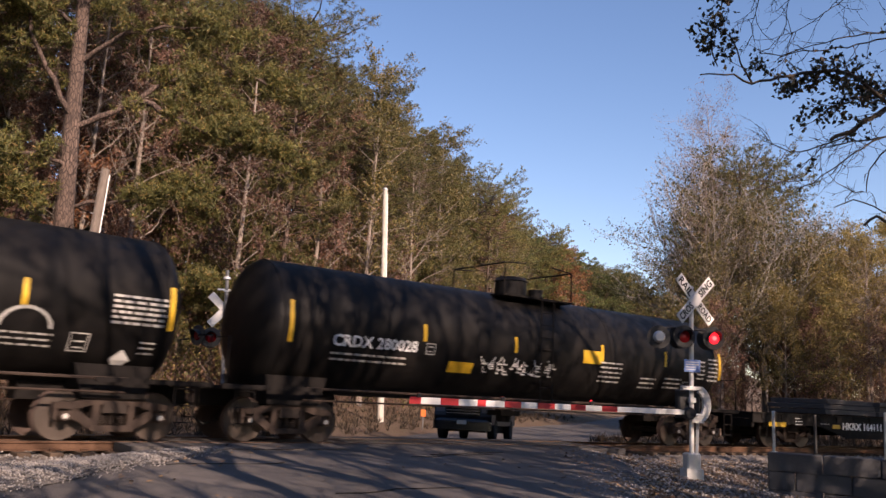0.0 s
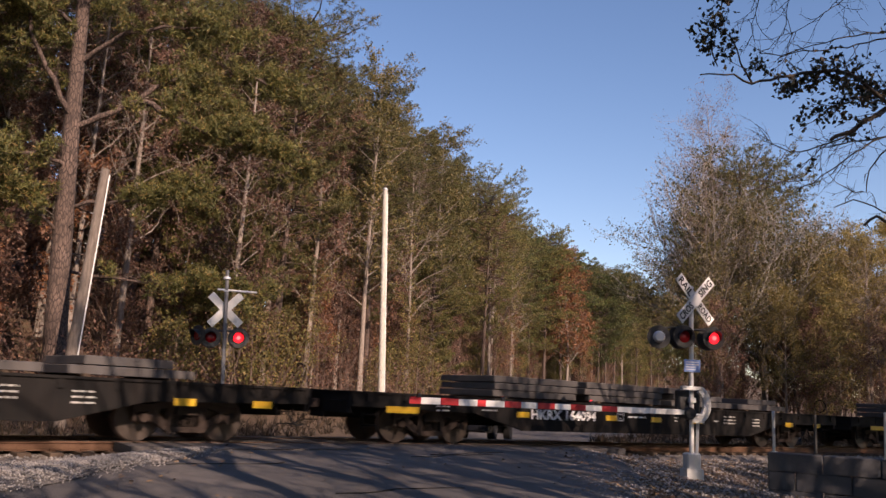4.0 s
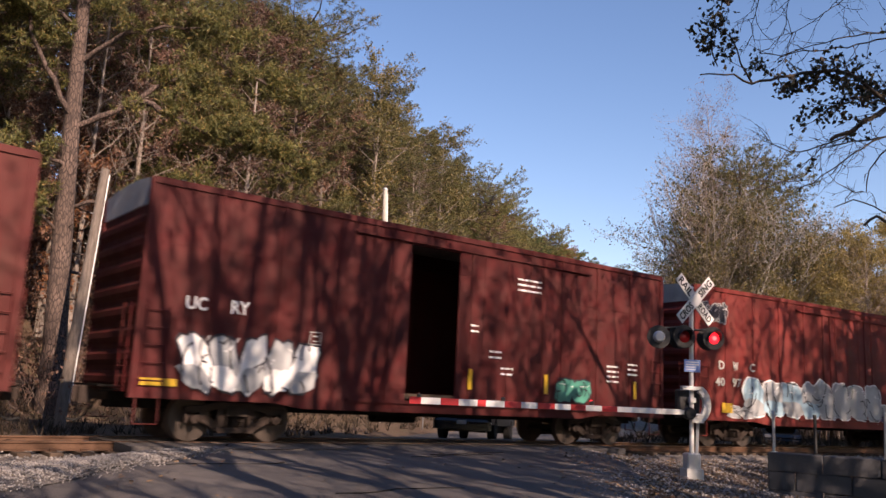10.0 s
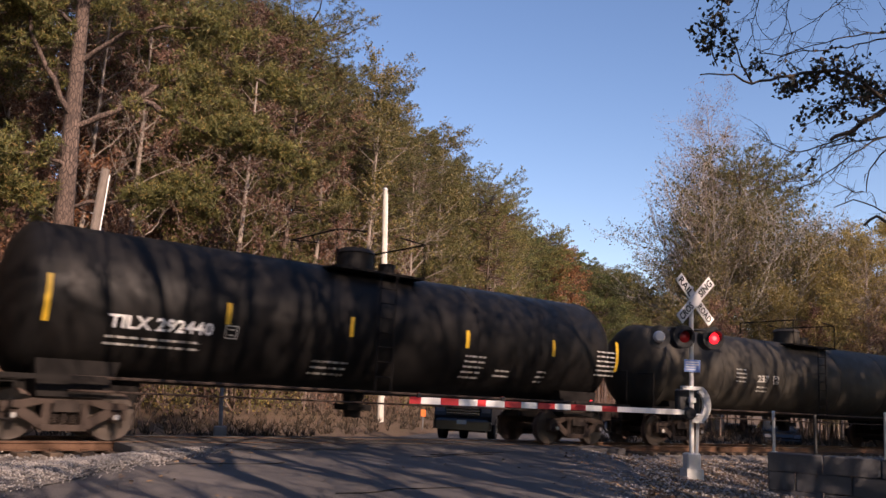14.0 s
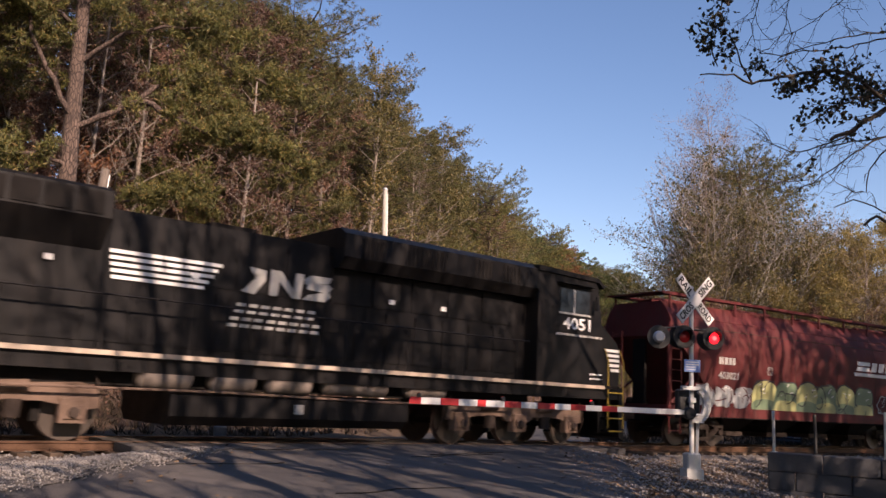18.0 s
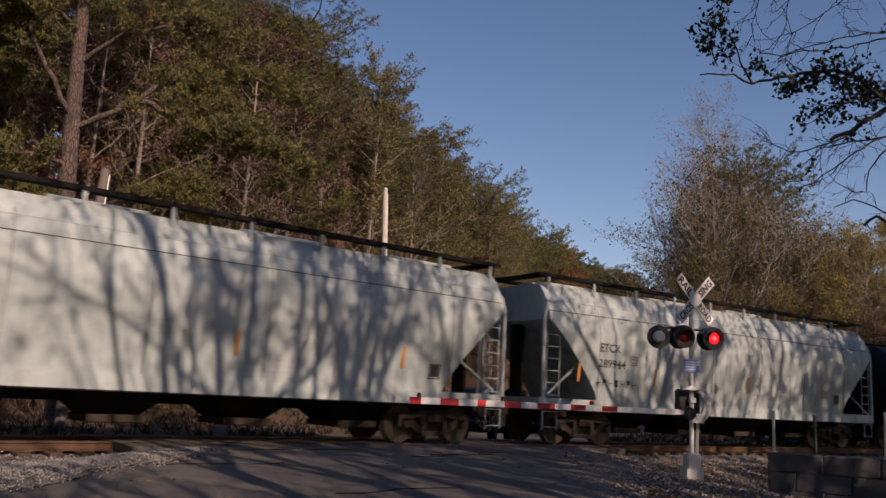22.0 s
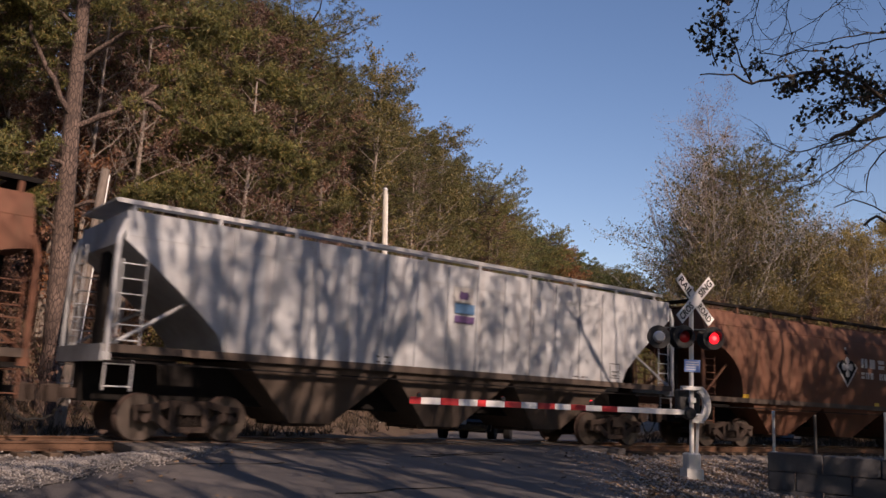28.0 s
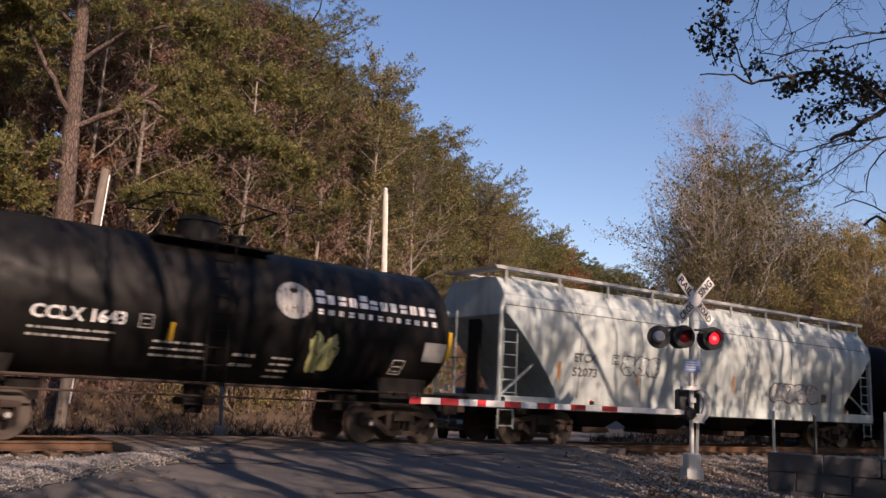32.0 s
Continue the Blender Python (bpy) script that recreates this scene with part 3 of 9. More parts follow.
def blob(shell, cx, cz, pts, side, lift):
    """A rounded flat shape in three rings, so that it follows the side's curve."""
    i, n = len(shell.v), len(pts)
    shell.v.append((cx, -side(cz) - lift, cz))
    for k in (0.34, 0.67, 1.0):
        for x, z in pts:
            z2 = cz + (z - cz) * k
            shell.v.append((cx + (x - cx) * k, -side(z2) - lift, z2))
    shell.f += [(i, i + 1 + j, i + 1 + (j + 1) % n) for j in range(n)]
    for r in (0, 1):
        a = i + 1 + r * n
        shell.f += [(a + j, a + n + j, a + n + (j + 1) % n, a + (j + 1) % n) for j in range(n)]


def graffiti(parent, x0, x1, z0, z1, side, fill, outline, count, seed, second=None, spiky=0.25, label="sprayed graffiti lettering", fat=1.0):
    """A sprayed piece: swollen overlapping letter shapes with outlines, fades, inner lines, notches and highlights."""
    rng = random.Random(seed)
    w, h = (x1 - x0) / count, z1 - z0
    first = None
    for j in range(count):
        lean = rng.uniform(-0.25, 0.25)
        hw = min(w * 0.30, h * 0.20) * fat
        n, cx, cz = 22, x0 + (j + 0.5) * w, (z0 + z1) / 2
        ph, wild = [rng.uniform(0, 6.28) for _ in range(3)], 0.06 + 0.22 * spiky

        def edge(grow):
            pts = []
            for k in range(n):
                a = 6.2832 * k / n
                c, q = math.cos(a), math.sin(a)
                r = 1 / (abs(c) ** 3.2 + abs(q) ** 3.2) ** (1 / 3.2)
                r *= 1 + wild * (math.sin(2 * a + ph[0]) * 0.5 + math.sin(5 * a + ph[1]) * 0.45 + (math.sin(7 * a + ph[2]) * 0.5 if spiky > 0.2 else 0))
                b = q * r * (h * 0.47 + grow)
                pts.append((cx + c * r * (w * 0.56 + grow) + lean * b, max(z0 - 0.03, min(z1 + 0.10, cz + b))))
            return pts

        t = min(0.05, hw * 0.26)
        up = 0.003 * (j % 3)
        back, front, low = Shell(), Shell(), Shell()
        blob(back, cx, cz, edge(0.0), side, 0.005 + up)
        blob(front, cx, cz, edge(-t), side, 0.014 + up)
        tone = fill if second is None or j % 2 == 0 else second
        g = part("graffiti_letter", back, outline, parent, label)
        part("letter_fill", front, tone, g)
        if second:
            pts = edge(-t * 1.2)
            blob(low, cx, cz - h * 0.22, [(x, z0 + t + (z - z0) * 0.46) for x, z in pts], side, 0.0165 + up)
            part("letter_fade", low, fill if tone == second else second, g)
        ink = Shell()
        for k in range(3):
            a, b, v = rng.uniform(0.1, 0.9), rng.uniform(0.1, 0.9), rng.uniform(0, 6.28)
            bow, line = rng.uniform(-0.9, 0.9), []
            for m in range(5):
                line.append((x0 + (j + min(0.97, max(0.03, a))) * w, z0 + h * min(0.92, max(0.08, b))))
                a, b, v = a + 0.15 * math.cos(v), b + 0.15 * math.sin(v), v + bow
            stroke(ink, line, t * 0.42, side, 0.024 + 0.001 * k)
        pale = ("g_white", "g_silver", "g_khaki", "g_sky", "g_orange")
        part("letter_line", ink, "g_black" if outline in pale and fill in pale or outline == fill else outline, g)
        shine = Shell()
        for k in range(3):
            a, b = cx + rng.uniform(-0.4, 0.4) * w, cz + rng.uniform(0.05, 0.36) * h
            stroke(shine, [(a, b), (a + rng.uniform(0.05, 0.16) * w, b + rng.uniform(-0.05, 0.08) * h)], t * 0.28, side, 0.030)
        part("letter_highlight", shine, "g_white", g)
        first = first or g
    return first


def name_shapes(shell, x, z, h, w, step, count, side, slant=0.0, skip=(), lift=0.010):
    """Plain blocks of a letter's size, some notched, where a company name stands."""
    for k in range(count):
        if k in skip:
            continue
        a, kind = x + k * step, (k * 5 + count) % 3
        if kind == 0:
            plate_on(shell, a, a + w * 0.42, z, z + h, side, lift, slant)
            plate_on(shell, a + w * 0.58, a + w, z, z + h, side, lift, slant)
        elif kind == 1:
            plate_on(shell, a, a + w, z, z + h * 0.42, side, lift, slant)
            plate_on(shell, a + slant * h * 0.58, a + w + slant * h * 0.58, z + h * 0.58, z + h, side, lift, slant)
        else:
            plate_on(shell, a, a + w * 0.86, z, z + h, side, lift, slant)
    return shell


# ---- the line of the track ----
RAIL_K, ARC_A, ARC_B = 0.004783, -24.0, 30.0


def on_track(s, off=0.0, z=0.0):
    """The place at arc length s, off metres towards the road's near side, and the heading there in radians."""
    c = max(ARC_A, min(ARC_B, s))
    a = RAIL_K * c
    x, y = 15 + math.sin(a) / RAIL_K, 17.66 - (1 - math.cos(a)) / RAIL_K
    x, y = x + (s - c) * math.cos(a), y - (s - c) * math.sin(a)
    return Vector((x - off * math.sin(a), y - off * math.cos(a), z)), -a


def smooth(a, b, x):
    t = max(0.0, min(1.0, (x - a) / (b - a)))
    return t * t * (3 - 2 * t)


def track_gap(x, y):
    """Distance from the track's middle line, positive beyond it."""
    s = x - 15
    q, a = on_track(s)
    return (y - q.y) * math.cos(a) - (x - q.x) * -math.sin(a) * 0


WOOD_EDGE = [(-60, 30), (-12, 27), (6, 30.5), (14, 35), (22, 39.5), (35, 49), (56, 65), (75, 81), (105, 96), (160, 118)]


def wood_gap(x, y):
    """How far a place lies behind the edge of the wood (negative in front of it)."""
    best, sign = 1e9, 1
    for (ax, ay), (bx, by) in zip(WOOD_EDGE, WOOD_EDGE[1:]):
        dx, dy = bx - ax, by - ay
        t = max(0, min(1, ((x - ax) * dx + (y - ay) * dy) / (dx * dx + dy * dy)))
        d = math.hypot(x - ax - dx * t, y - ay - dy * t)
        if d < best:
            best, sign = d, 1 if dx * (y - ay) - dy * (x - ax) > 0 else -1
    return best * sign


ROAD = [(-26, -14), (-12, -5), (-3.4, 1.8), (2.4, 6.2), (7.4, 11.2), (12.4, 16.8), (17.3, 22.0), (22.3, 26.6), (29, 31.2), (38, 36.0), (50, 42.5), (64, 52), (84, 66)]


def road_gap(x, y):
    return min(math.hypot(x - ax - (bx - ax) * t, y - ay - (by - ay) * t)
               for (ax, ay), (bx, by) in zip(ROAD, ROAD[1:])
               for t in [max(0, min(1, ((x - ax) * (bx - ax) + (y - ay) * (by - ay)) / ((bx - ax) ** 2 + (by - ay) ** 2)))])


def ground_z(x, y):
    g = track_gap(x, y)
    r = road_gap(x, y)
    if g < 0:
        road = -0.035 - 0.024 * max(0, -g - 1.5)
        side = -0.30 - 0.012 * max(0, -g - 3)
        side -= 0.9 * smooth(14.5, 21, x) * smooth(7, 3, abs(y - 6.5))     # the ditch at the headwall
    else:
        road = -0.035 - 0.055 * max(0, g - 1.5) + 0.06 * max(0, g - 11)
        road = max(road, -0.6 + 0.02 * max(0, g - 12))
        side = min(-0.45 + 0.018 * max(0, g - 4), 0.6)
    z = road + (side - road) * smooth(3.6, 6.2, r)
    w = wood_gap(x, y)
    if w > -4:
        z = z + 0.8 * smooth(-4, 2, w) + (0.46 - 0.24 * smooth(22, 60, x)) * max(0, min(w - 4, 60))
    return max(-3.0, z)


# ---- ground, road and track ----
def axis(lo, hi, fine_lo, fine_hi, fine, coarse):
    out, q = [], lo
    while q < hi:
        out.append(q)
        d = 0 if fine_lo <= q <= fine_hi else min(abs(q - fine_lo), abs(q - fine_hi))
        q += fine + (coarse - fine) * min(1.0, d / 120)
    return out + [hi]


def build_ground():
    xs, ys = axis(-900, 1100, -12, 60, 1.3, 60), axis(-700, 1200, -4, 60, 1.3, 60)
    verts = []
    for y in ys:
        for x in xs:
            z = ground_z(x, y)
            if road_gap(x, y) < 4.3 or abs(track_gap(x, y)) < 2.6:
                z -= 0.10
            verts.append((x, y, z + 0.05 * noise.noise(Vector((x * 0.5, y * 0.5, 3.0)))))
    n = len(xs)
    faces = [(j * n + i, j * n + i + 1, (j + 1) * n + i + 1, (j + 1) * n + i) for j in range(len(ys) - 1) for i in range(n - 1)]
    d = fast_mesh("ground", verts, faces, M["ground"])
    d.polygons.foreach_set("use_smooth", [True] * len(d.polygons))
    tagged(new("ground", d), "brown leaf litter and dry winter grass beside the railway", "ground", kind="structure")


def smooth_line(points, step=0.8):
    """A finer line through the points (Catmull-Rom)."""
    out = []
    for k in range(len(points) - 1):
        p = [Vector(points[max(0, min(len(points) - 1, k + j))]) for j in (-1, 0, 1, 2)]
        m = max(2, int((p[2] - p[1]).length / step))
        for i in range(m):
            t = i / m
            out.append(0.5 * (2 * p[1] + (p[2] - p[0]) * t + (2 * p[0] - 5 * p[1] + 4 * p[2] - p[3]) * t * t + (3 * p[1] - p[0] - 3 * p[2] + p[3]) * t ** 3))
    return out + [Vector(points[-1])]


def build_road():
    line, rings = smooth_line(ROAD), []
    for k, q in enumerate(line):
        d = (line[min(k + 1, len(line) - 1)] - line[max(k - 1, 0)]).normalized()
        side = Vector((d.y, -d.x))
        row = []
        wide = 3.7 + 0.9 * math.exp(-((q.y - 15.5) / 4.5) ** 2)
        for j in range(15):
            o = (j / 7 - 1) * wide
            if j in (0, 14):
                o += 0.22 * noise.noise(Vector((q.x * 0.8, q.y * 0.8, j)))
            w = q + side * o
            g = track_gap(w.x, w.y)
            z = ground_z(w.x, w.y) if road_gap(w.x, w.y) < 3.4 else (-0.035 - 0.024 * max(0, -g - 1.5) if g < 0 else ground_z(w.x, w.y))
            z += 0.012 * noise.noise(Vector((w.x * 0.6, w.y * 0.6, 1.0))) - (0.05 if j in (0, 14) else 0)
            row.append((w.x, w.y, z + 0.02))
        rings.append(row)
    s = Shell().loft(rings, closed=False, cap=False)
    s.smooth = True
    ob = new("road", s.mesh("road", M["asphalt"]))
    tagged(ob, "worn grey asphalt road over the level crossing", "road", kind="structure")
    # two painted stop-line remnants are worn off; tar-sealed cracks remain
    rng = random.Random(4)
    seal = Shell()
    for _ in range(4):
        x, y = rng.uniform(4, 11), rng.uniform(9, 15)
        pts = []
        for k in range(7):
            pts.append((x, y, ground_z(x, y) + 0.028))
            x, y = x + rng.uniform(0.25, 0.5), y + rng.uniform(-0.12, 0.3)
        seal.tube(pts, 0.009, 4)
    part("tar_seal", seal, "under", ob, "dark tar seals along cracks")


RAIL_PROFILE = [(-0.07, -0.17), (0.07, -0.17), (0.07, -0.158), (0.012, -0.14), (0.011, -0.05), (0.037, -0.038), (0.037, -0.006), (0.028, 0.0), (-0.028, 0.0), (-0.037, -0.006), (-0.037, -0.038), (-0.011, -0.05), (-0.012, -0.14), (-0.07, -0.158)]


def swept(profile, off, s0, s1, step):
    rings, s = [], s0
    while s <= s1 + 1e-6:
        rings.append([tuple(on_track(s, off + a, b)[0]) for a, b in profile])
        s += step
    return Shell().loft(rings)


def build_track():
    root = new("railway_track")
    tagged(root, "rusty steel rails on wooden ties in grey ballast", "railway track", kind="structure")
    for off in (0.7525, -0.7525):
        r = part("rail", rounded(swept(RAIL_PROFILE, off, -150, 160, 2.0)), "rail", root)
        part("rail_head", swept([(-0.026, 0.0005), (0.026, 0.0005), (0.026, 0.002), (-0.026, 0.002)], off, -150, 160, 2.0), "rail_top", r, "polished running surface")
    # the far part of the bed carries joined ties, the near part single ones
    tie = Shell().bevel_box(-0.115, 0.115, -1.3, 1.3, -0.36, -0.175, 0.012).mesh("tie", M["tie"])
    plate = Shell().box(-0.09, 0.09, -0.17, 0.17, -0.177, -0.166).box(-0.02, 0.02, 0.085, 0.12, -0.17, -0.14).box(-0.02, 0.02, -0.12, -0.085, -0.17, -0.14).mesh("tie_plate", M["rail"])
    s, k = -34.0, 0
    while s < 30:
        q, a = on_track(s)
        t = put("tie", tie, root, Matrix.Translation(q) @ pose(0, 0, 0, 0, 0, math.degrees(a) + 0.8 * math.sin(k * 7.0)))
        if s < -4:
            put("tie_plate", plate, t, pose(0, -0.7525, 0))
        s, k = s + 0.54, k + 1
    rings = []
    for i in range(-75, 81):
        s = i * 2.0
        over = 1 - smooth(-12.5, -10, s) * smooth(5.5, 3.2, s)
        rings.append([tuple(on_track(s, o, z if abs(o) > 1.45 or True else z)[0]) for o, z in ((3.6, -0.72), (1.75, -0.255 if over > 0.5 else -0.30), (0.9, -0.24), (0.0, -0.235), (-0.9, -0.24), (-1.75, -0.255), (-3.6, -0.75))])
    bed = Shell().loft(rings, closed=False, cap=False)
    part("ballast_bed", bed, "ballast_bed", root)
    # crossing panels between and beside the rails
    for a, b in ((0.83, 1.75), (-0.66, 0.66), (-1.75, -0.83)):
        part("crossing_panel", swept([(a, -0.20), (b, -0.20), (b, -0.028 if b > 1 else -0.012), (a, -0.012 if a > -1 else -0.028)], 0.0, -10.2, 3.6, 1.15), "asphalt", root, "asphalt filled between the rails")


def scatter_stones(name, count, place, size, material, label, category, seed):
    """Loose stones: squashed, cut octahedra, each of its own shape."""
    rng = np.random.RandomState(seed)
    base = np.array([(1, 0, 0), (0, 1, 0), (-1, 0, 0), (0, -1, 0), (0, 0, 1), (0, 0, -1)], float)
    tri = np.array([(0, 1, 4), (1, 2, 4), (2, 3, 4), (3, 0, 4), (1, 0, 5), (2, 1, 5), (3, 2, 5), (0, 3, 5)])
    verts, faces = [], []
    for k in range(count):
        x, y, z = place(rng)
        r = size * rng.uniform(0.5, 1.35)
        v = base * rng.uniform(0.55, 1.1, (6, 1)) * r * np.array([1, 1, 0.7])
        a = rng.uniform(0, 6.28)
        c, s = math.cos(a), math.sin(a)
        b = rng.uniform(-0.6, 0.6)
        rot = np.array([[c, -s, 0], [s, c, 0], [0, 0, 1]]) @ np.array([[1, 0, 0], [0, math.cos(b), -math.sin(b)], [0, math.sin(b), math.cos(b)]])
        verts.append(v @ rot.T + (x, y, z))
        faces.append(tri + 6 * k)
    ob = new(name, fast_mesh(name, np.concatenate(verts), np.concatenate(faces), M[material]))
    return tagged(ob, label, category, kind="stuff")


def ballast_place(rng):
    s = rng.uniform(-20, -8.8) if rng.rand() < 0.62 else rng.uniform(3.0, 20)
    o = rng.choice([rng.uniform(0.83, 3.6), rng.uniform(-0.65, 0.65), rng.uniform(0.83, 3.9)])
    q, a = on_track(s, o)
    z = -0.235 - (0.27 * max(0, o - 1.75) if o > 1.75 else 0)
    return q.x, q.y, max(z, ground_z(q.x, q.y) - 0.02) + 0.0


def gravel_place(rng):
    while True:
        x, y = rng.uniform(9.5, 22), rng.uniform(7.5, 15.5)
        if road_gap(x, y) > 3.9 - rng.rand() * 0.9 and track_gap(x, y) < -1.9 and not (x > 16.2 and y < 10.5):
            return x, y, ground_z(x, y) + 0.01


def left_gravel_place(rng):
    while True:
        x, y = rng.uniform(-3, 6.5), rng.uniform(9.5, 15.4)
        if road_gap(x, y) > 3.7 - rng.rand() * 0.7 and track_gap(x, y) < -1.9:
            return x, y, max(ground_z(x, y), -0.32) + 0.05


def scatter_leaves(name, count, place, size, material, label, category, seed, upright=0.35):
    rng = np.random.RandomState(seed)
    verts = np.zeros((count, 4, 3))
    for k in range(count):
        x, y, z = place(rng)
        a, t, r = rng.uniform(0, 6.28), rng.uniform(-upright, upright), size * rng.uniform(0.6, 1.3)
        u = np.array([math.cos(a), math.sin(a), t]) * r
        w = np.array([-math.sin(a), math.cos(a), rng.uniform(-upright, upright)]) * r * 0.6
        q = np.array([x, y, z + 0.015])
        verts[k] = q - u, q - w, q + u, q + w
    ob = new(name, fast_mesh(name, verts.reshape(-1, 3), np.arange(count * 4).reshape(-1, 4), M[material]))
    return tagged(ob, label, category, kind="stuff")


def build_loose_ground():
    scatter_stones("ballast_stones", 5200, ballast_place, 0.036, "ballast", "loose grey crushed ballast stones along the rails", "ballast", 3)
    scatter_stones("gravel", 5200, gravel_place, 0.035, "gravel", "brown and grey gravel with fallen leaves by the signal", "gravel", 5)
    rings = []
    line = smooth_line(ROAD, 0.4)
    for k in range(1, len(line) - 1):
        q, d = line[k], (line[k + 1] - line[k - 1]).normalized()
        if not 4.0 < q.y < 14.5:
            continue
        left, row = Vector((-d.y, d.x)), []
        for j in range(14):
            o = 3.5 + 0.3 * noise.noise(Vector((q.x * 0.7, q.y * 0.7, 4.0))) + j * 0.55
            w = q + left * o
            while track_gap(w.x, w.y) > -2.4 and o > 0.5:
                o -= 0.1
                w = q + left * o
            row.append((w.x, w.y, max(ground_z(w.x, w.y), -0.32) + 0.045 + 0.015 * noise.noise(Vector((w.x * 1.3, w.y * 1.3, 0))) - (0.03 if j == 0 else 0)))
        rings.append(row)
    patch = Shell().loft(rings, closed=False, cap=False)
    patch.smooth = True
    tagged(new("gravel_shoulder", patch.mesh("gravel_shoulder", M["shoulder"])), "pale crushed gravel on the road's shoulder", "gravel", kind="structure")
    scatter_stones("roadside_gravel", 15000, left_gravel_place, 0.019, "ballast", "pale gravel on the road's shoulder", "gravel", 6)
    scatter_leaves("fallen_leaves", 1500, lambda r: gravel_place(r), 0.055, "leaf_litter", "dry brown leaves fallen on the gravel", "leaves", 7)

    def on_road(r):
        while True:
            x, y = r.uniform(3, 16), r.uniform(8, 16)
            if road_gap(x, y) < 4.2 and r.rand() < (0.15 + 0.85 * smooth(2.0, 4.2, road_gap(x, y))):
                return x, y, ground_z(x, y) + 0.03
    scatter_leaves("road_leaves", 200, on_road, 0.05, "leaf_litter", "a few dry leaves blown along the road's edge", "leaves", 8)


# ---- rolling stock; x runs along the car, -y is the road's near side, z counts from the rail head ----
TRAIN = []      # (root, place along the train, wheelsets with their home poses and radius)
WHEEL_R = 0.457


def truck_shapes(r=WHEEL_R, base=0.89):
    """Shared meshes of a two-axle truck."""
    out = {}
    s = Shell()
    b = base
    s.prism([(-b - 0.22, 0.60), (-b - 0.20, 0.70), (-b + 0.12, 0.72), (-0.42, 0.80), (0.42, 0.80), (b - 0.12, 0.72), (b + 0.20, 0.70), (b + 0.22, 0.60), (b - 0.18, 0.58), (0.38, 0.68), (-0.38, 0.68), (-b + 0.18, 0.58)], -0.075, 0.075)
    for k in (-1, 1):
        s.prism([(k * (b - 0.16), 0.62), (k * (b - 0.02), 0.50), (k * 0.42, 0.22), (k * 0.30, 0.20), (k * 0.26, 0.31)], -0.06, 0.06)
        s.prism([(k * 0.40, 0.24), (k * 0.27, 0.22), (k * 0.27, 0.72), (k * 0.40, 0.74)], -0.07, 0.07)
        s.prism([(k * (b - 0.20), 0.62), (k * (b - 0.11), 0.62), (k * (b - 0.13), 0.40), (k * (b - 0.19), 0.40)], -0.07, 0.07)
        s.prism([(k * (b + 0.20), 0.66), (k * (b + 0.11), 0.66), (k * (b + 0.13), 0.38), (k * (b + 0.19), 0.40)], -0.07, 0.07)
    s.prism([(-0.44, 0.30), (-0.40, 0.19), (0.40, 0.19), (0.44, 0.30)], -0.10, 0.10)
    out["side_frame"] = s.mesh("side_frame", M["steel_brown"])
    s = Shell()
    s.tube([(0.06 * math.cos(t * 1.5708), 0.06 * math.sin(t * 1.5708), 0.31 + 0.21 * t / 20) for t in range(21)], 0.016, 4)
    out["spring"] = s.mesh("spring", M["steel"])
    out["bolster"] = Shell().prism([(-0.24, 0.53), (0.24, 0.53), (0.22, 0.74), (-0.22, 0.74)], -1.12, 1.12).mesh("bolster", M["steel"])
    out["bearing_cap"] = rounded(Shell().lathe([(0.02, -0.11), (0.085, -0.10), (0.095, -0.05), (0.10, 0.06), (0.02, 0.06)], 16)).mesh("bearing_cap", M["steel_brown"])
    out["brake_beam"] = Shell().box(-0.05, 0.05, -0.8, 0.8, 0.30, 0.40).mesh("brake_beam", M["under"])
    return out


def wheel_shape(r):
    prof = [(r * 0.18, -0.075), (r * 0.24, -0.075), (r * 0.30, -0.02), (r * 0.66, 0.01), (r * 0.82, -0.045), (r * 0.985, -0.05), (r, -0.04), (r * 1.005, 0.055), (r + 0.028, 0.062), (r + 0.028, 0.085), (r * 0.82, 0.085), (r * 0.66, 0.035), (r * 0.30, 0.03), (r * 0.24, 0.085), (r * 0.18, 0.085)]
    w = rounded(Shell().lathe(prof, 36)).mesh("wheel", M["wheel"])
    rim = Shell().lathe([(r * 0.86, -0.053), (r * 0.975, -0.055), (r * 0.975, -0.051), (r * 0.86, -0.049)], 36).mesh("rim_face", M["tread"])
    marks = Shell()
    for k in range(3):
        a = k * 2.094
        marks.prism([(r * 0.42, -0.05), (r * 0.55, -0.05), (r * 0.55, 0.05), (r * 0.42, 0.05)], -0.018, 0.0, pose(0, 0, 0, 0, math.degrees(a), 0))
    hole = marks.mesh("wheel_mark", M["under"])
    axle = rounded(Shell().tube([(0, -1.05, 0), (0, 1.05, 0)], 0.085, 12)).mesh("wheelset", M["steel"])
    return axle, w, rim, hole


TRUCK, WHEEL = truck_shapes(), wheel_shape(WHEEL_R)
BIG_WHEEL = wheel_shape(0.533)
COUPLER = Shell().box(-0.75, 0.0, -0.09, 0.09, 0.76, 0.96).bevel_box(-0.02, 0.24, -0.16, 0.15, 0.68, 1.02, 0.03).box(0.12, 0.30, -0.16, -0.05, 0.70, 1.0).mesh("coupler", M["steel_brown"])
HOSE = rounded(Shell().tube([(0, -0.3, 0.80), (0.12, -0.31, 0.62), (0.24, -0.3, 0.42), (0.42, -0.26, 0.33), (0.6, -0.2, 0.36)], 0.026, 8)).mesh("air_hose", M["tyre"])
CAP_MESH = Shell().lathe([(0.01, -0.118), (0.05, -0.116), (0.05, -0.11), (0.01, -0.11)], 12).mesh("cap_face", M["offwhite"])


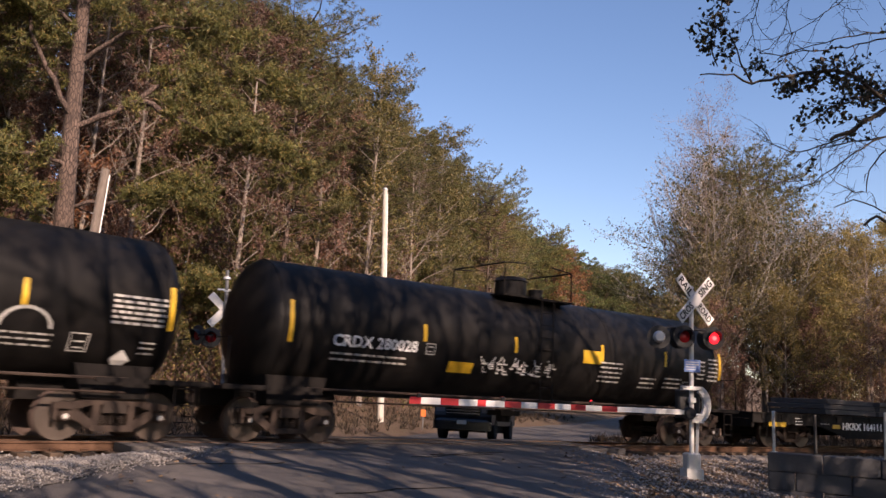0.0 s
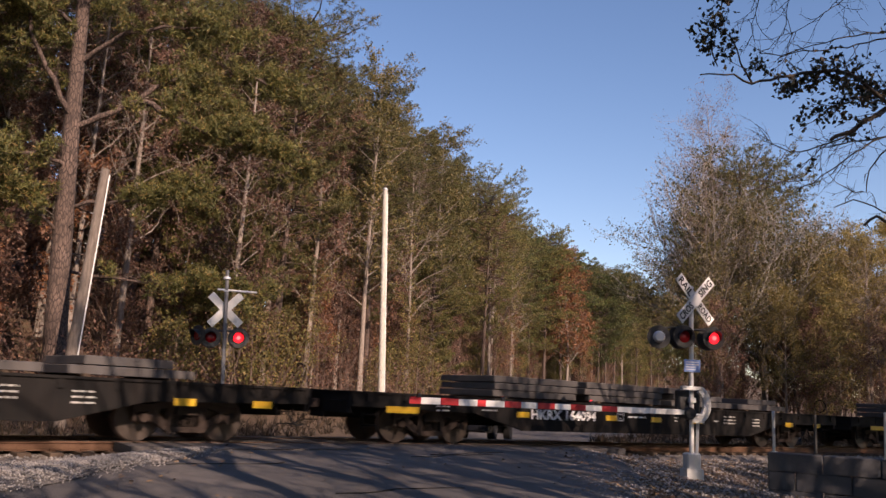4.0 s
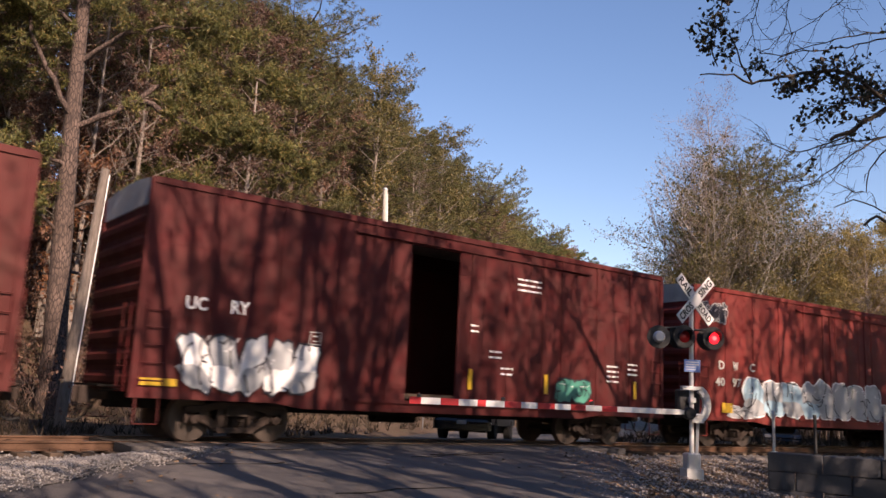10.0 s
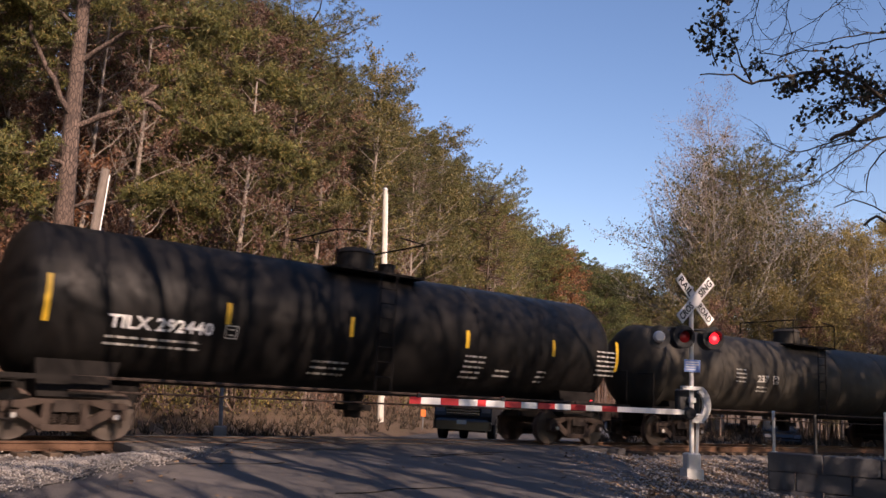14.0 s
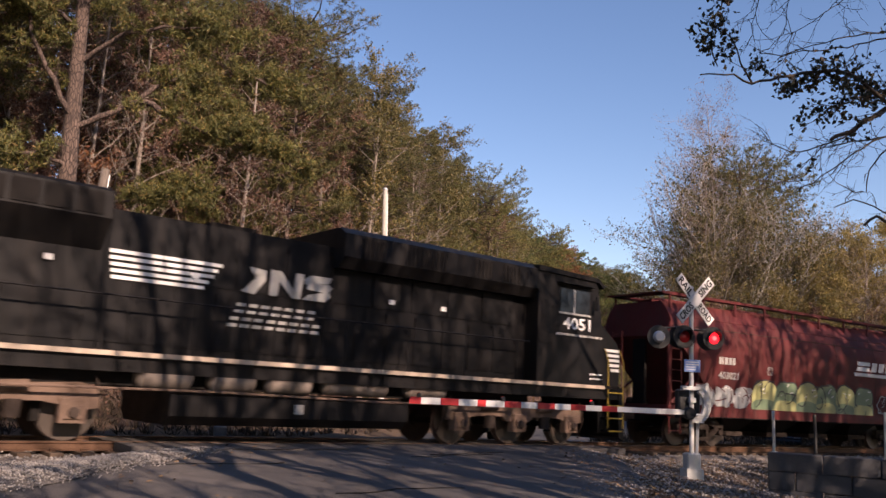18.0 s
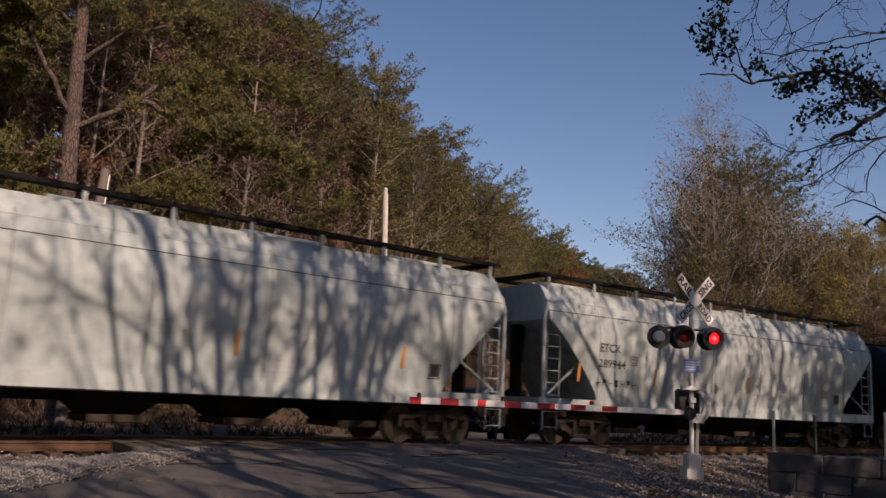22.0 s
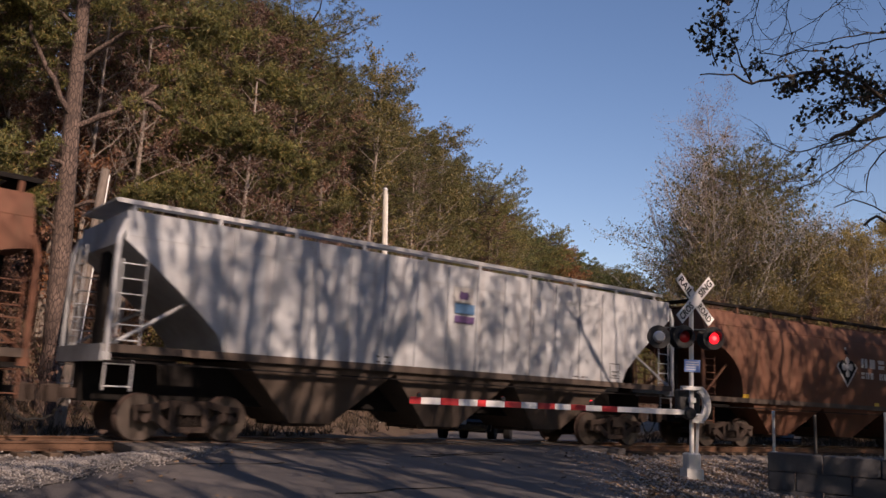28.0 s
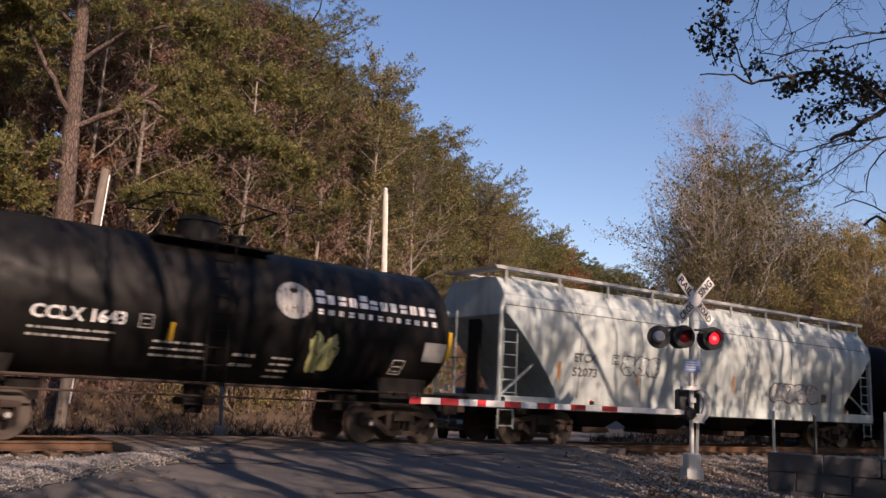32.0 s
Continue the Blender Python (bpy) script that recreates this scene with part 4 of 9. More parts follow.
def wheelset(root, x, sets, shapes=None, r=WHEEL_R):
    axle, w, rim, hole = shapes or WHEEL
    home = pose(x, 0, r)
    ax = put("wheelset", axle, root, home, "steel axle with two wheels")
    for y, turn in ((-0.7525, 0), (0.7525, 180)):
        wh = put("wheel", w, ax, pose(0, y, 0, 0, 0, turn))
        put("rim_face", rim, wh)
        put("wheel_mark", hole, wh)
    sets.append((ax, home, r))


def add_truck(root, x, sets, bright=False):
    t = put("truck", TRUCK["bolster"], root, pose(x, 0, 0), "cast steel two-axle truck")
    for y, turn in ((-1.0, 0), (1.0, 180)):
        put("side_frame", TRUCK["side_frame"], t, pose(0, y, 0, 0, 0, turn))
        for k in (-0.17, 0.0, 0.17):
            put("spring", TRUCK["spring"], t, pose(k, y, 0))
        for k in (-0.89, 0.89):
            c = put("bearing_cap", TRUCK["bearing_cap"], t, pose(k, y * 1.04, WHEEL_R, 0, 0, turn))
            if bright and y < 0:
                put("cap_face", CAP_MESH, t, pose(k, y * 1.04, WHEEL_R))
    for k in (-0.40, 0.40):
        put("brake_beam", TRUCK["brake_beam"], t, pose(k, 0, 0))
    for k in (-0.89, 0.89):
        wheelset(root, x + k, sets)


def ends(root, L, gap=0.55):
    for k, turn in ((1, 0), (-1, 180)):
        put("coupler", COUPLER, root, pose(k * (L / 2 + gap - 0.24), 0, 0, 0, 0, turn), "steel knuckle coupler")
        put("air_hose", HOSE, root, pose(k * (L / 2 + 0.05), 0, 0, 0, 0, turn))


def begin(name, label, category, u0, u1, group, inset=2.1, bright=False):
    """An empty car with its trucks and couplers; u0 and u1 are its ends along the train."""
    root = new(name)
    tagged(root, label, category, group)
    L, sets = u1 - u0, []
    for k in (-1, 1):
        add_truck(root, k * (L / 2 - inset), sets, bright)
    ends(root, L)
    TRAIN.append((root, (u0 + u1) / 2, sets))
    return root, L


def ladder(root, x, z0, z1, y, w=0.42, rungs=None, material="under", name="ladder", sub=True):
    """A ladder in the plane of a car's side."""
    s = Shell().tube([(x, y, z0), (x, y, z1)], 0.018, 5).tube([(x + w, y, z0), (x + w, y, z1)], 0.018, 5)
    n = rungs or max(2, int((z1 - z0) / 0.36))
    for k in range(n):
        z = z0 + 0.08 + (z1 - z0 - 0.16) * k / max(1, n - 1)
        s.tube([(x, y, z), (x + w, y, z)], 0.014, 5)
    return part(name, s, material, root)


def end_ladder(root, x, y0, y1, z0, z1, material, n=8):
    s = Shell().tube([(x, y0, z0), (x, y0, z1)], 0.018, 5).tube([(x, y1, z0), (x, y1, z1)], 0.018, 5)
    for k in range(n):
        z = z0 + 0.1 + (z1 - z0 - 0.2) * k / (n - 1)
        s.tube([(x, y0, z), (x, y1, z)], 0.014, 5)
    return part("ladder", s, material, root)


def flat_side(w):
    return lambda z: w


# ---- tank cars ----
def round_side(R, zc):
    return lambda z: math.sqrt(max(0.01, R * R - (z - zc) ** 2))


def tank_car(label, u0, u1, R, top, paint, marks, dome=0.0, rings=(), rails="dome", seed=1, stripes=(), frame_pipe=True, short=0.30):
    root, L = begin("tank_car", label, "tank car", u0, u1, "freight train", 1.75, bright=True)
    zc, rng = top - R, random.Random(seed)
    half = L / 2 - short
    cap = 0.55
    prof = []
    for k in range(9):
        a = math.pi / 2 * k / 8
        prof.append((max(0.004, R * math.sin(a)), -half + cap * (1 - math.cos(a))))
    prof += [(r, -y) for r, y in reversed(prof)]
    spin = pose(0, 0, zc, 0, 0, -90)
    shell = part("tank", rounded(Shell().lathe(prof, 48, spin)), paint, root, "long cylindrical tank with domed ends")
    for x in (-half + cap, half - cap) + tuple(rings):
        part("weld_band", rounded(Shell().lathe([(R - 0.02, -0.05), (R + 0.006, -0.045), (R + 0.006, 0.045), (R - 0.02, 0.05)], 48, pose(x, 0, zc, 0, 0, -90))), paint, shell)
    # stub sills, end platforms and saddles
    for k in (-1, 1):
        x = k * (L / 2)
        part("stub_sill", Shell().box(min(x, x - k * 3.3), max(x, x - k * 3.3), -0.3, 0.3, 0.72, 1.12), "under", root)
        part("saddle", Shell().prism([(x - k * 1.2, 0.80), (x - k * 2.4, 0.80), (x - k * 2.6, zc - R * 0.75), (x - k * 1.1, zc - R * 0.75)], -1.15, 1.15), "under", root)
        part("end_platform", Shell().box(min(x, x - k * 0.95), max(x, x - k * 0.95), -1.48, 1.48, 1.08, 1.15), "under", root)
        for y in (-1.45, 1.45):
            part("end_post", Shell().tube([(x - k * 0.1, y, 1.1), (x - k * 0.1, y, 2.15), (x - k * 0.1, y * 0.55, 2.15)], 0.02, 5), "under", root)
            ladder(root, x - k * 0.55 - 0.2, 0.32, 1.12, y, 0.40, 3)
        part("sill_step_plate", Shell().box(min(x, x - k * 2.3), max(x, x - k * 2.3), -1.5, -1.44, 1.10, 1.19), "under", root)
    part("running_pipe", Shell().tube([(-half + 1.2, -1.42, 1.17), (half - 1.2, -1.42, 1.17)], 0.03, 6).tube([(-half + 1.2, -1.30, 0.92), (half - 1.2, -1.30, 0.92)], 0.022, 6), "steel_brown" if frame_pipe else "under", root, "side handrail along the tank's foot")
    part("outlet", rounded(Shell().tube([(0, 0, zc - R + 0.1), (0, 0, 0.55)], [0.28, 0.2], 14)).box(-0.35, 0.35, -0.3, 0.3, 0.72, 0.86), "under", root, "bottom outlet valve")
    # manway with its platform and rails
    dm = part("manway", rounded(Shell().tube([(dome, 0, top - 0.12), (dome, 0, top + 0.42)], 0.46, 20).tube([(dome, 0, top + 0.42), (dome, 0, top + 0.53)], [0.50, 0.40], 20)), paint, root, "bolted manway dome")
    part("valve_box", rounded(Shell().tube([(dome + 0.95, 0, top - 0.1), (dome + 0.95, 0, top + 0.28)], 0.22, 12)), paint, dm)
    plat = Shell().box(dome - 1.25, dome + 1.35, -1.15, -0.50, top - 0.16, top - 0.11).box(dome - 1.25, dome + 1.35, 0.50, 1.15, top - 0.16, top - 0.11)
    part("platform", plat, "under", root)
    rail = Shell()
    for y in (-1.12, 1.12):
        rail.tube([(dome - 1.2, y, top - 0.14), (dome - 1.2, y, top + 0.72), (dome - 0.45, y, top + 0.78)], 0.022, 5)
        rail.tube([(dome + 1.3, y, top - 0.14), (dome + 1.3, y, top + 0.72), (dome + 0.55, y, top + 0.78)], 0.022, 5)
    rail.tube([(dome - 1.2, -1.12, top + 0.72), (dome - 1.2, 1.12, top + 0.72)], 0.022, 5).tube([(dome + 1.3, -1.12, top + 0.72), (dome + 1.3, 1.12, top + 0.72)], 0.022, 5)
    part("platform_rail", rail, "under", root, "handrails round the manway")
    ladder(root, dome - 0.22, 1.1, top - 0.15, -R - 0.05, 0.44, 9)
    if rails == "long":
        g = Shell()
        for y in (-0.42, 0.42):
            g.tube([(-half + 0.6, y, top + 0.42), (dome - 1.2, y, top + 0.42)], 0.018, 5).tube([(dome + 1.3, y, top + 0.42), (half - 0.6, y, top + 0.42)], 0.018, 5)
            x = -half + 0.7
            while x < half - 0.5:
                if abs(x - dome) > 1.2:
                    g.tube([(x, y, top - 0.10), (x, y, top + 0.42)], 0.016, 5)
                x += 1.15
        part("top_rail", g, "under", root, "long handrail on the tank's top")
        part("top_walk", Shell().box(-half + 0.6, half - 0.6, -0.34, 0.34, top - 0.0, top + 0.03), "under", root)
    side = round_side(R, zc)
    for x, z0, z1 in stripes:
        part("reflector_stripe", plate_on(Shell(), x - 0.05, x + 0.05, z0, z1, side), "yellow", shell, "yellow reflective stripe")
    marks(root, shell, side, L, rng)
    return root


def frame_mark(x, z, side, w=0.28, t=0.022):
    s = Shell()
    for a, b, c, d in ((x, x + w, z, z + t), (x, x + w, z + w - t, z + w), (x, x + t, z, z + w), (x + w - t, x + w, z, z + w), (x + 0.09, x + w - 0.09, z + 0.06, z + 0.09), (x + 0.07, x + w - 0.07, z + 0.17, z + 0.20)):
        plate_on(s, a, b, c, d, side)
    return s


def diamond(root, x, z, r, side, material="offwhite"):
    s = Shell()
    fan(s, [(x - r, z), (x, z - r), (x + r, z), (x, z + r)], side, 0.012)
    return part("placard", s, material, root, "diamond hazard placard")


# ---- flat cars ----
def flat_car(label, u0, u1, paint, text, load, top=1.18, low=0.72, deep=0.38, seed=1, kind="black"):
    root, L = begin("flat_car", label, "flat car", u0, u1, "freight train", 2.6)
    h, W, rng = L / 2, 1.48, random.Random(seed)
    for y in (-1, 1):
        s = Shell().prism([(-h, low + 0.12), (-h + 3.6, low + 0.06), (-h + 5.2, deep), (h - 5.2, deep), (h - 3.6, low + 0.06), (h, low + 0.12), (h, top - 0.06), (-h, top - 0.06)], y * W - 0.04, y * W + 0.04) if kind == "black" else \
            Shell().prism([(-h, 0.60), (h, 0.60), (h, top - 0.04), (-h, top - 0.04)], y * W - 0.04, y * W + 0.04)
        part("side_sill", s, paint, root)
        x = -h + 0.5
        pk = Shell()
        while x < h:
            pk.box(x - 0.06, x + 0.06, y * (W + 0.05) - 0.02, y * (W + 0.05) + 0.03, top - 0.22, top - 0.05)
            x += 1.02
        part("stake_pockets", pk, paint, root)
        part("rub_rail", Shell().box(-h, h, y * (W + 0.035) - 0.045, y * (W + 0.035) + 0.045, top - 0.05, top), paint, root)
    part("deck", Shell().box(-h, h, -W, W, top - 0.10, top - 0.02), "tie" if kind != "black" else paint, root, "worn deck")
    part("center_sill", Shell().box(-h, h, -0.35, 0.35, 0.55, top - 0.1), "under", root)
    for k in (-1, 1):
        x = k * h
        part("end_sill", Shell().bevel_box(min(x, x - k * 0.12), max(x, x - k * 0.12), -W, W, 0.68, top, 0.02), paint, root)
        for y in (-W + 0.02, W - 0.02):
            ladder(root, x - k * 0.6 - 0.2, 0.34, 0.75, y, 0.4, 2)
        part("brake_wheel" if k > 0 else "grab_iron", rounded(Shell().tube([(x + k * 0.05, -0.9 + 0.22 * math.cos(a * 0.524), 1.5 + 0.22 * math.sin(a * 0.524)) for a in range(13)], 0.018, 5)) if k > 0 else Shell().tube([(x, -1.3, 0.95), (x - 0.08, -1.3, 0.95), (x - 0.08, -0.8, 0.95), (x, -0.8, 0.95)], 0.016, 5), "under", root)
    side = flat_side(W + 0.045)
    text(root, side, L, rng)
    load(root, L, top, rng)
    return root


def plate_load(root, L, top, rng):
    """Long stacks of grey steel slabs on bearers."""
    x = -L / 2 + 2.3
    for j, (a, b) in enumerate(((4.3, 7.6), (7.75, 11.2), (11.35, 14.6), (14.75, 17.6))):
        n = 3 if j < 3 else 2
        for k in range(n):
            ln = rng.uniform(0, 0.25)
            s = part("steel_slab", Shell().bevel_box(-L / 2 + a + ln + (0.5 * k if j == 3 else 0), -L / 2 + b - rng.uniform(0, 0.3) - (0.55 * k if j > 1 else 0), -1.22 + rng.uniform(0, 0.06), 1.22, top + 0.05 + k * 0.185, top + 0.21 + k * 0.185, 0.015), "plate_grey", root, "grey steel slab load" if k == 0 else "")
        for q in (a + 0.5, b - 0.7):
            part("bearer", Shell().box(-L / 2 + q, -L / 2 + q + 0.12, -1.2, 1.2, top - 0.02, top + 0.06), "tie", root)


def section_load(root, L, top, rng):
    """Bundles of dark steel sections in three heaps that step down at their ends."""
    for a, b, n in ((-7.6, -3.4, 3), (-3.2, 0.9, 3), (1.1, 6.6, 5)):
        for k in range(n):
            for j in range(9):
                y = -1.15 + j * 0.27
                s = Shell().prism([(a + 0.28 * k + rng.uniform(0, 0.2), top + 0.04 + 0.145 * k), (b - 0.32 * k - rng.uniform(0, 0.25), top + 0.04 + 0.145 * k), (b - 0.32 * k, top + 0.165 + 0.145 * k), (a + 0.28 * k, top + 0.165 + 0.145 * k)], y, y + 0.2)
                part("steel_section", s, "load_rail", root, "rusty dark steel section")
        for x in (a + 0.8, b - 0.9):
            part("tie_band", Shell().box(x, x + 0.05, -1.2, -1.155, top, top + 0.15 * n), "galv", root)
    for x in (-6.0, -2.0, 2.0, 6.0):
        part("bearer", Shell().box(x, x + 0.15, -1.3, 1.3, top - 0.03, top + 0.05), "tie", root)


# ---- box cars ----
def box_car(label, u0, u1, top, low, paint, marks, door=(-0.6, 2.6), ribs=1.35, seed=1, roof="roof_metal", panel="smooth", white_ends=True, door_mat=None, open_door=False):
    root, L = begin("box_car", label, "box car", u0, u1, "freight train", 2.35)
    h, W, rng = L / 2, 1.53, random.Random(seed)
    t = 0.03
    d0, d1 = door
    for y in (-1, 1):
        part("side_wall", Shell().box(-h, d0, y * W - t, y * W + t, low + 0.16, top - 0.12), paint, root)
        part("side_wall", Shell().box(d1, h, y * W - t, y * W + t, low + 0.16, top - 0.12), paint, root)
        part("door_header", Shell().box(d0, d1, y * W - t, y * W + t, top - 0.42, top - 0.12), paint, root)
    fl = part("floor", Shell().box(-h + 0.05, h - 0.05, -W + t, W - t, low + 0.22, low + 0.34), "tie", root)
    for y in (-1, 1):
        post = Shell()
        x = -h + 0.05
        n = max(3, int(L / ribs))
        for k in range(n + 1):
            x = -h + 0.06 + (L - 0.12) * k / n
            if d0 + 0.05 < x < d1 - 0.05:
                continue
            post.box(x - 0.05, x + 0.05, y * (W + t) - 0.02, y * (W + t) + (0.028 if abs(k - n / 2) < n / 2 - 0.4 else 0.045), low + 0.16, top - 0.12)
        part("side_posts", post, paint, root)
        seam = Shell()
        for z in (low + (top - low) * 0.36, low + (top - low) * 0.70):
            for a, b in ((-h + 0.1, d0 - 0.05), (d1 + 0.05, h - 0.1)):
                x = a
                while x < b - 0.4:
                    seam.box(x + 0.12, min(x + ribs - 0.1, b), y * (W + t) - 0.01, y * (W + t) + 0.014, z, z + 0.035)
                    x += ribs
        part("panel_seams", seam, paint, root)
        part("side_sill", Shell().prism([(-h, low + 0.16), (-h, low), (-h + 2.9, low), (-h + 3.6, low - 0.10), (h - 3.6, low - 0.10), (h - 2.9, low), (h, low), (h, low + 0.16)], y * (W + 0.02) - 0.035, y * (W + 0.02) + 0.035), paint, root)
        part("top_chord", Shell().box(-h, h, y * (W + 0.02) - 0.05, y * (W + 0.02) + 0.05, top - 0.13, top), paint, root)
        shift = 1.5 if open_door else 0.0
        dr = Shell().box(d0 - 0.04 + shift, d1 + 0.04 + (0 if not open_door else 0.75), y * (W + 0.05) - 0.012, y * (W + 0.05) + 0.012, low + 0.18, top - 0.36)
        dm = door_mat or paint
        dob = part("sliding_door", dr, dm, root, "sliding door, partly open" if open_door else "closed sliding door")
        trim = Shell()
        x0, x1 = d0 + shift, d1 + (0.7 if open_door else 0)
        yy = y * (W + 0.062)
        if panel == "corrugated":
            z = low + 0.3
            while z < top - 0.5:
                trim.prism([(x0, z), (x1, z), (x1, z + 0.05), (x0, z + 0.05)], yy - 0.012, yy + 0.012)
                z += 0.155
        else:
            for k in range(1, 4):
                xx = x0 + (x1 - x0) * k / 4
                trim.box(xx - 0.03, xx + 0.03, yy - 0.01, yy + 0.01, low + 0.2, top - 0.4)
            for zz in (low + 1.1, low + 2.3, low + 3.3):
                trim.box(x0, x1, yy - 0.01, yy + 0.01, zz, zz + 0.05)
        part("door_ribs", trim, dm, dob)
        bars_ = Shell()
        for xx in (x0 + 0.35, x1 - 0.35):
            bars_.tube([(xx, yy * 1.008, low + 0.2), (xx, yy * 1.008, top - 0.4)], 0.018, 6)
        part("lock_rods", bars_, dm, dob)
        rail = part("door_track", Shell().box(d0 - 1.6, d1 + 2.2, y * (W + 0.085) - 0.03, y * (W + 0.085) + 0.03, low + 0.10, low + 0.17).box(d0 - 1.6, d1 + 2.2, y * (W + 0.085) - 0.03, y * (W + 0.085) + 0.03, top - 0.38, top - 0.33), paint, root)
    # corrugated ends
    for k in (-1, 1):
        rings, z, j = [], low + 0.16, 0
        while z < top - 0.55:
            bulge = 0.075 if j % 4 in (1, 2) else 0.0
            rings.append([(k * (h + bulge), -W, z), (k * (h + bulge), W, z)])
            z += 0.11
            j += 1
        rings.append([(k * h, -W, top - 0.52), (k * h, W, top - 0.52)])
        e = Shell()
        i0 = len(e.v)
        e.loft(rings, closed=False, cap=False)
        e.quad((k * (h - 0.02), -W, low + 0.1), (k * (h - 0.02), W, low + 0.1), (k * (h - 0.02), W, top - 0.5), (k * (h - 0.02), -W, top - 0.5))
        end = part("end_wall", e, paint, root, "corrugated end wall")
        part("end_top", Shell().prism([(-W, top - 0.52), (W, top - 0.52), (W, top - 0.02), (W * 0.5, top + 0.07), (0, top + 0.10), (-W * 0.5, top + 0.07), (-W, top - 0.02)], -0.02, 0.02, pose(k * (h - 0.0), 0, 0, 0, 0, 90)), "roof_metal" if white_ends else paint, root, "bare metal upper end panel" if white_ends else "")
        part("corner_post", Shell().box(k * h - 0.05, k * h + 0.05, -W - 0.045, -W + 0.06, low, top - 0.02).box(k * h - 0.05, k * h + 0.05, W - 0.06, W + 0.045, low, top - 0.02), paint, root)
        end_ladder(root, k * (h + 0.13), -W + 0.08, -W + 0.50, low + 0.1, low + 1.8, paint, 5)
        part("end_platform", Shell().box(min(k * h, k * (h + 0.42)), max(k * h, k * (h + 0.42)), -0.9, 0.9, 1.02, 1.06), "under", root)
        for y in (-W, W):
            s = Shell().tube([(k * (h - 0.1), y, low), (k * (h - 0.1), y, 0.36), (k * (h - 0.55), y, 0.36), (k * (h - 0.55), y, low)], 0.02, 5)
            part("sill_step", s, paint, root)
        part("uncoupling_lever", Shell().tube([(k * (h + 0.25), -1.5, 0.98), (k * (h + 0.3), -0.6, 0.92), (k * (h + 0.3), -0.2, 1.05)], 0.015, 5), "under", root)
    ladder(root, -h + 0.1, low + 0.25, low + 1.75, -W - 0.10, 0.45, 5, paint, "grab_irons")
    ladder(root, h - 0.55, low + 0.25, low + 1.75, -W - 0.10, 0.45, 5, paint, "grab_irons")
    # roof with cross seams
    r = Shell()
    prof = [(-W - 0.03, top), (-W * 0.5, top + 0.08), (0, top + 0.11), (W * 0.5, top + 0.08), (W + 0.03, top)]
    r.loft([[(x, y, z) for y, z in prof] for x in (-h, h)], closed=False, cap=False)
    rf = part("roof", r, roof, root, "low-pitched metal roof")
    seams = Shell()
    x = -h + 0.6
    while x < h:
        seams.loft([[(x + e, y, z + 0.035) for y, z in prof] for e in (-0.03, 0.03)], closed=False, cap=False)
        x += 1.2
    part("roof_seams", seams, roof, rf)
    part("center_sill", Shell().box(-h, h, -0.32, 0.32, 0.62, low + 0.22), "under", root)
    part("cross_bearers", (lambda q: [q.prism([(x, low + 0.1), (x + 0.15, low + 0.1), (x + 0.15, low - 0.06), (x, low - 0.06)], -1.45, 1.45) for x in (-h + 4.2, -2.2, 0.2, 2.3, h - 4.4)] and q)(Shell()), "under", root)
    part("air_tank", rounded(Shell().tube([(-1.0, 0.7, 0.62), (0.3, 0.7, 0.62)], 0.2, 12)), "under", root)
    marks(root, flat_side(W + 0.078), L, rng)
    return root


# ---- covered hoppers ----
def curved_side(w, low, top, kind):
    """Half width of a hopper's side at each height."""
    if kind == "flow":
        return lambda z: w * (1 - 0.10 * smooth(3.0, low, z)) if z < 2.9 else w * math.sqrt(max(0.05, 1 - 0.60 * ((z - 2.9) / (top - 2.9)) ** 2.2))
    if kind == "round":
        return lambda z: w * (1 - 0.06 * smooth(2.6, low, z)) if z < 3.2 else w * math.sqrt(max(0.05, 1 - 0.45 * ((z - 3.2) / (top - 3.2)) ** 2))
    return lambda z: w


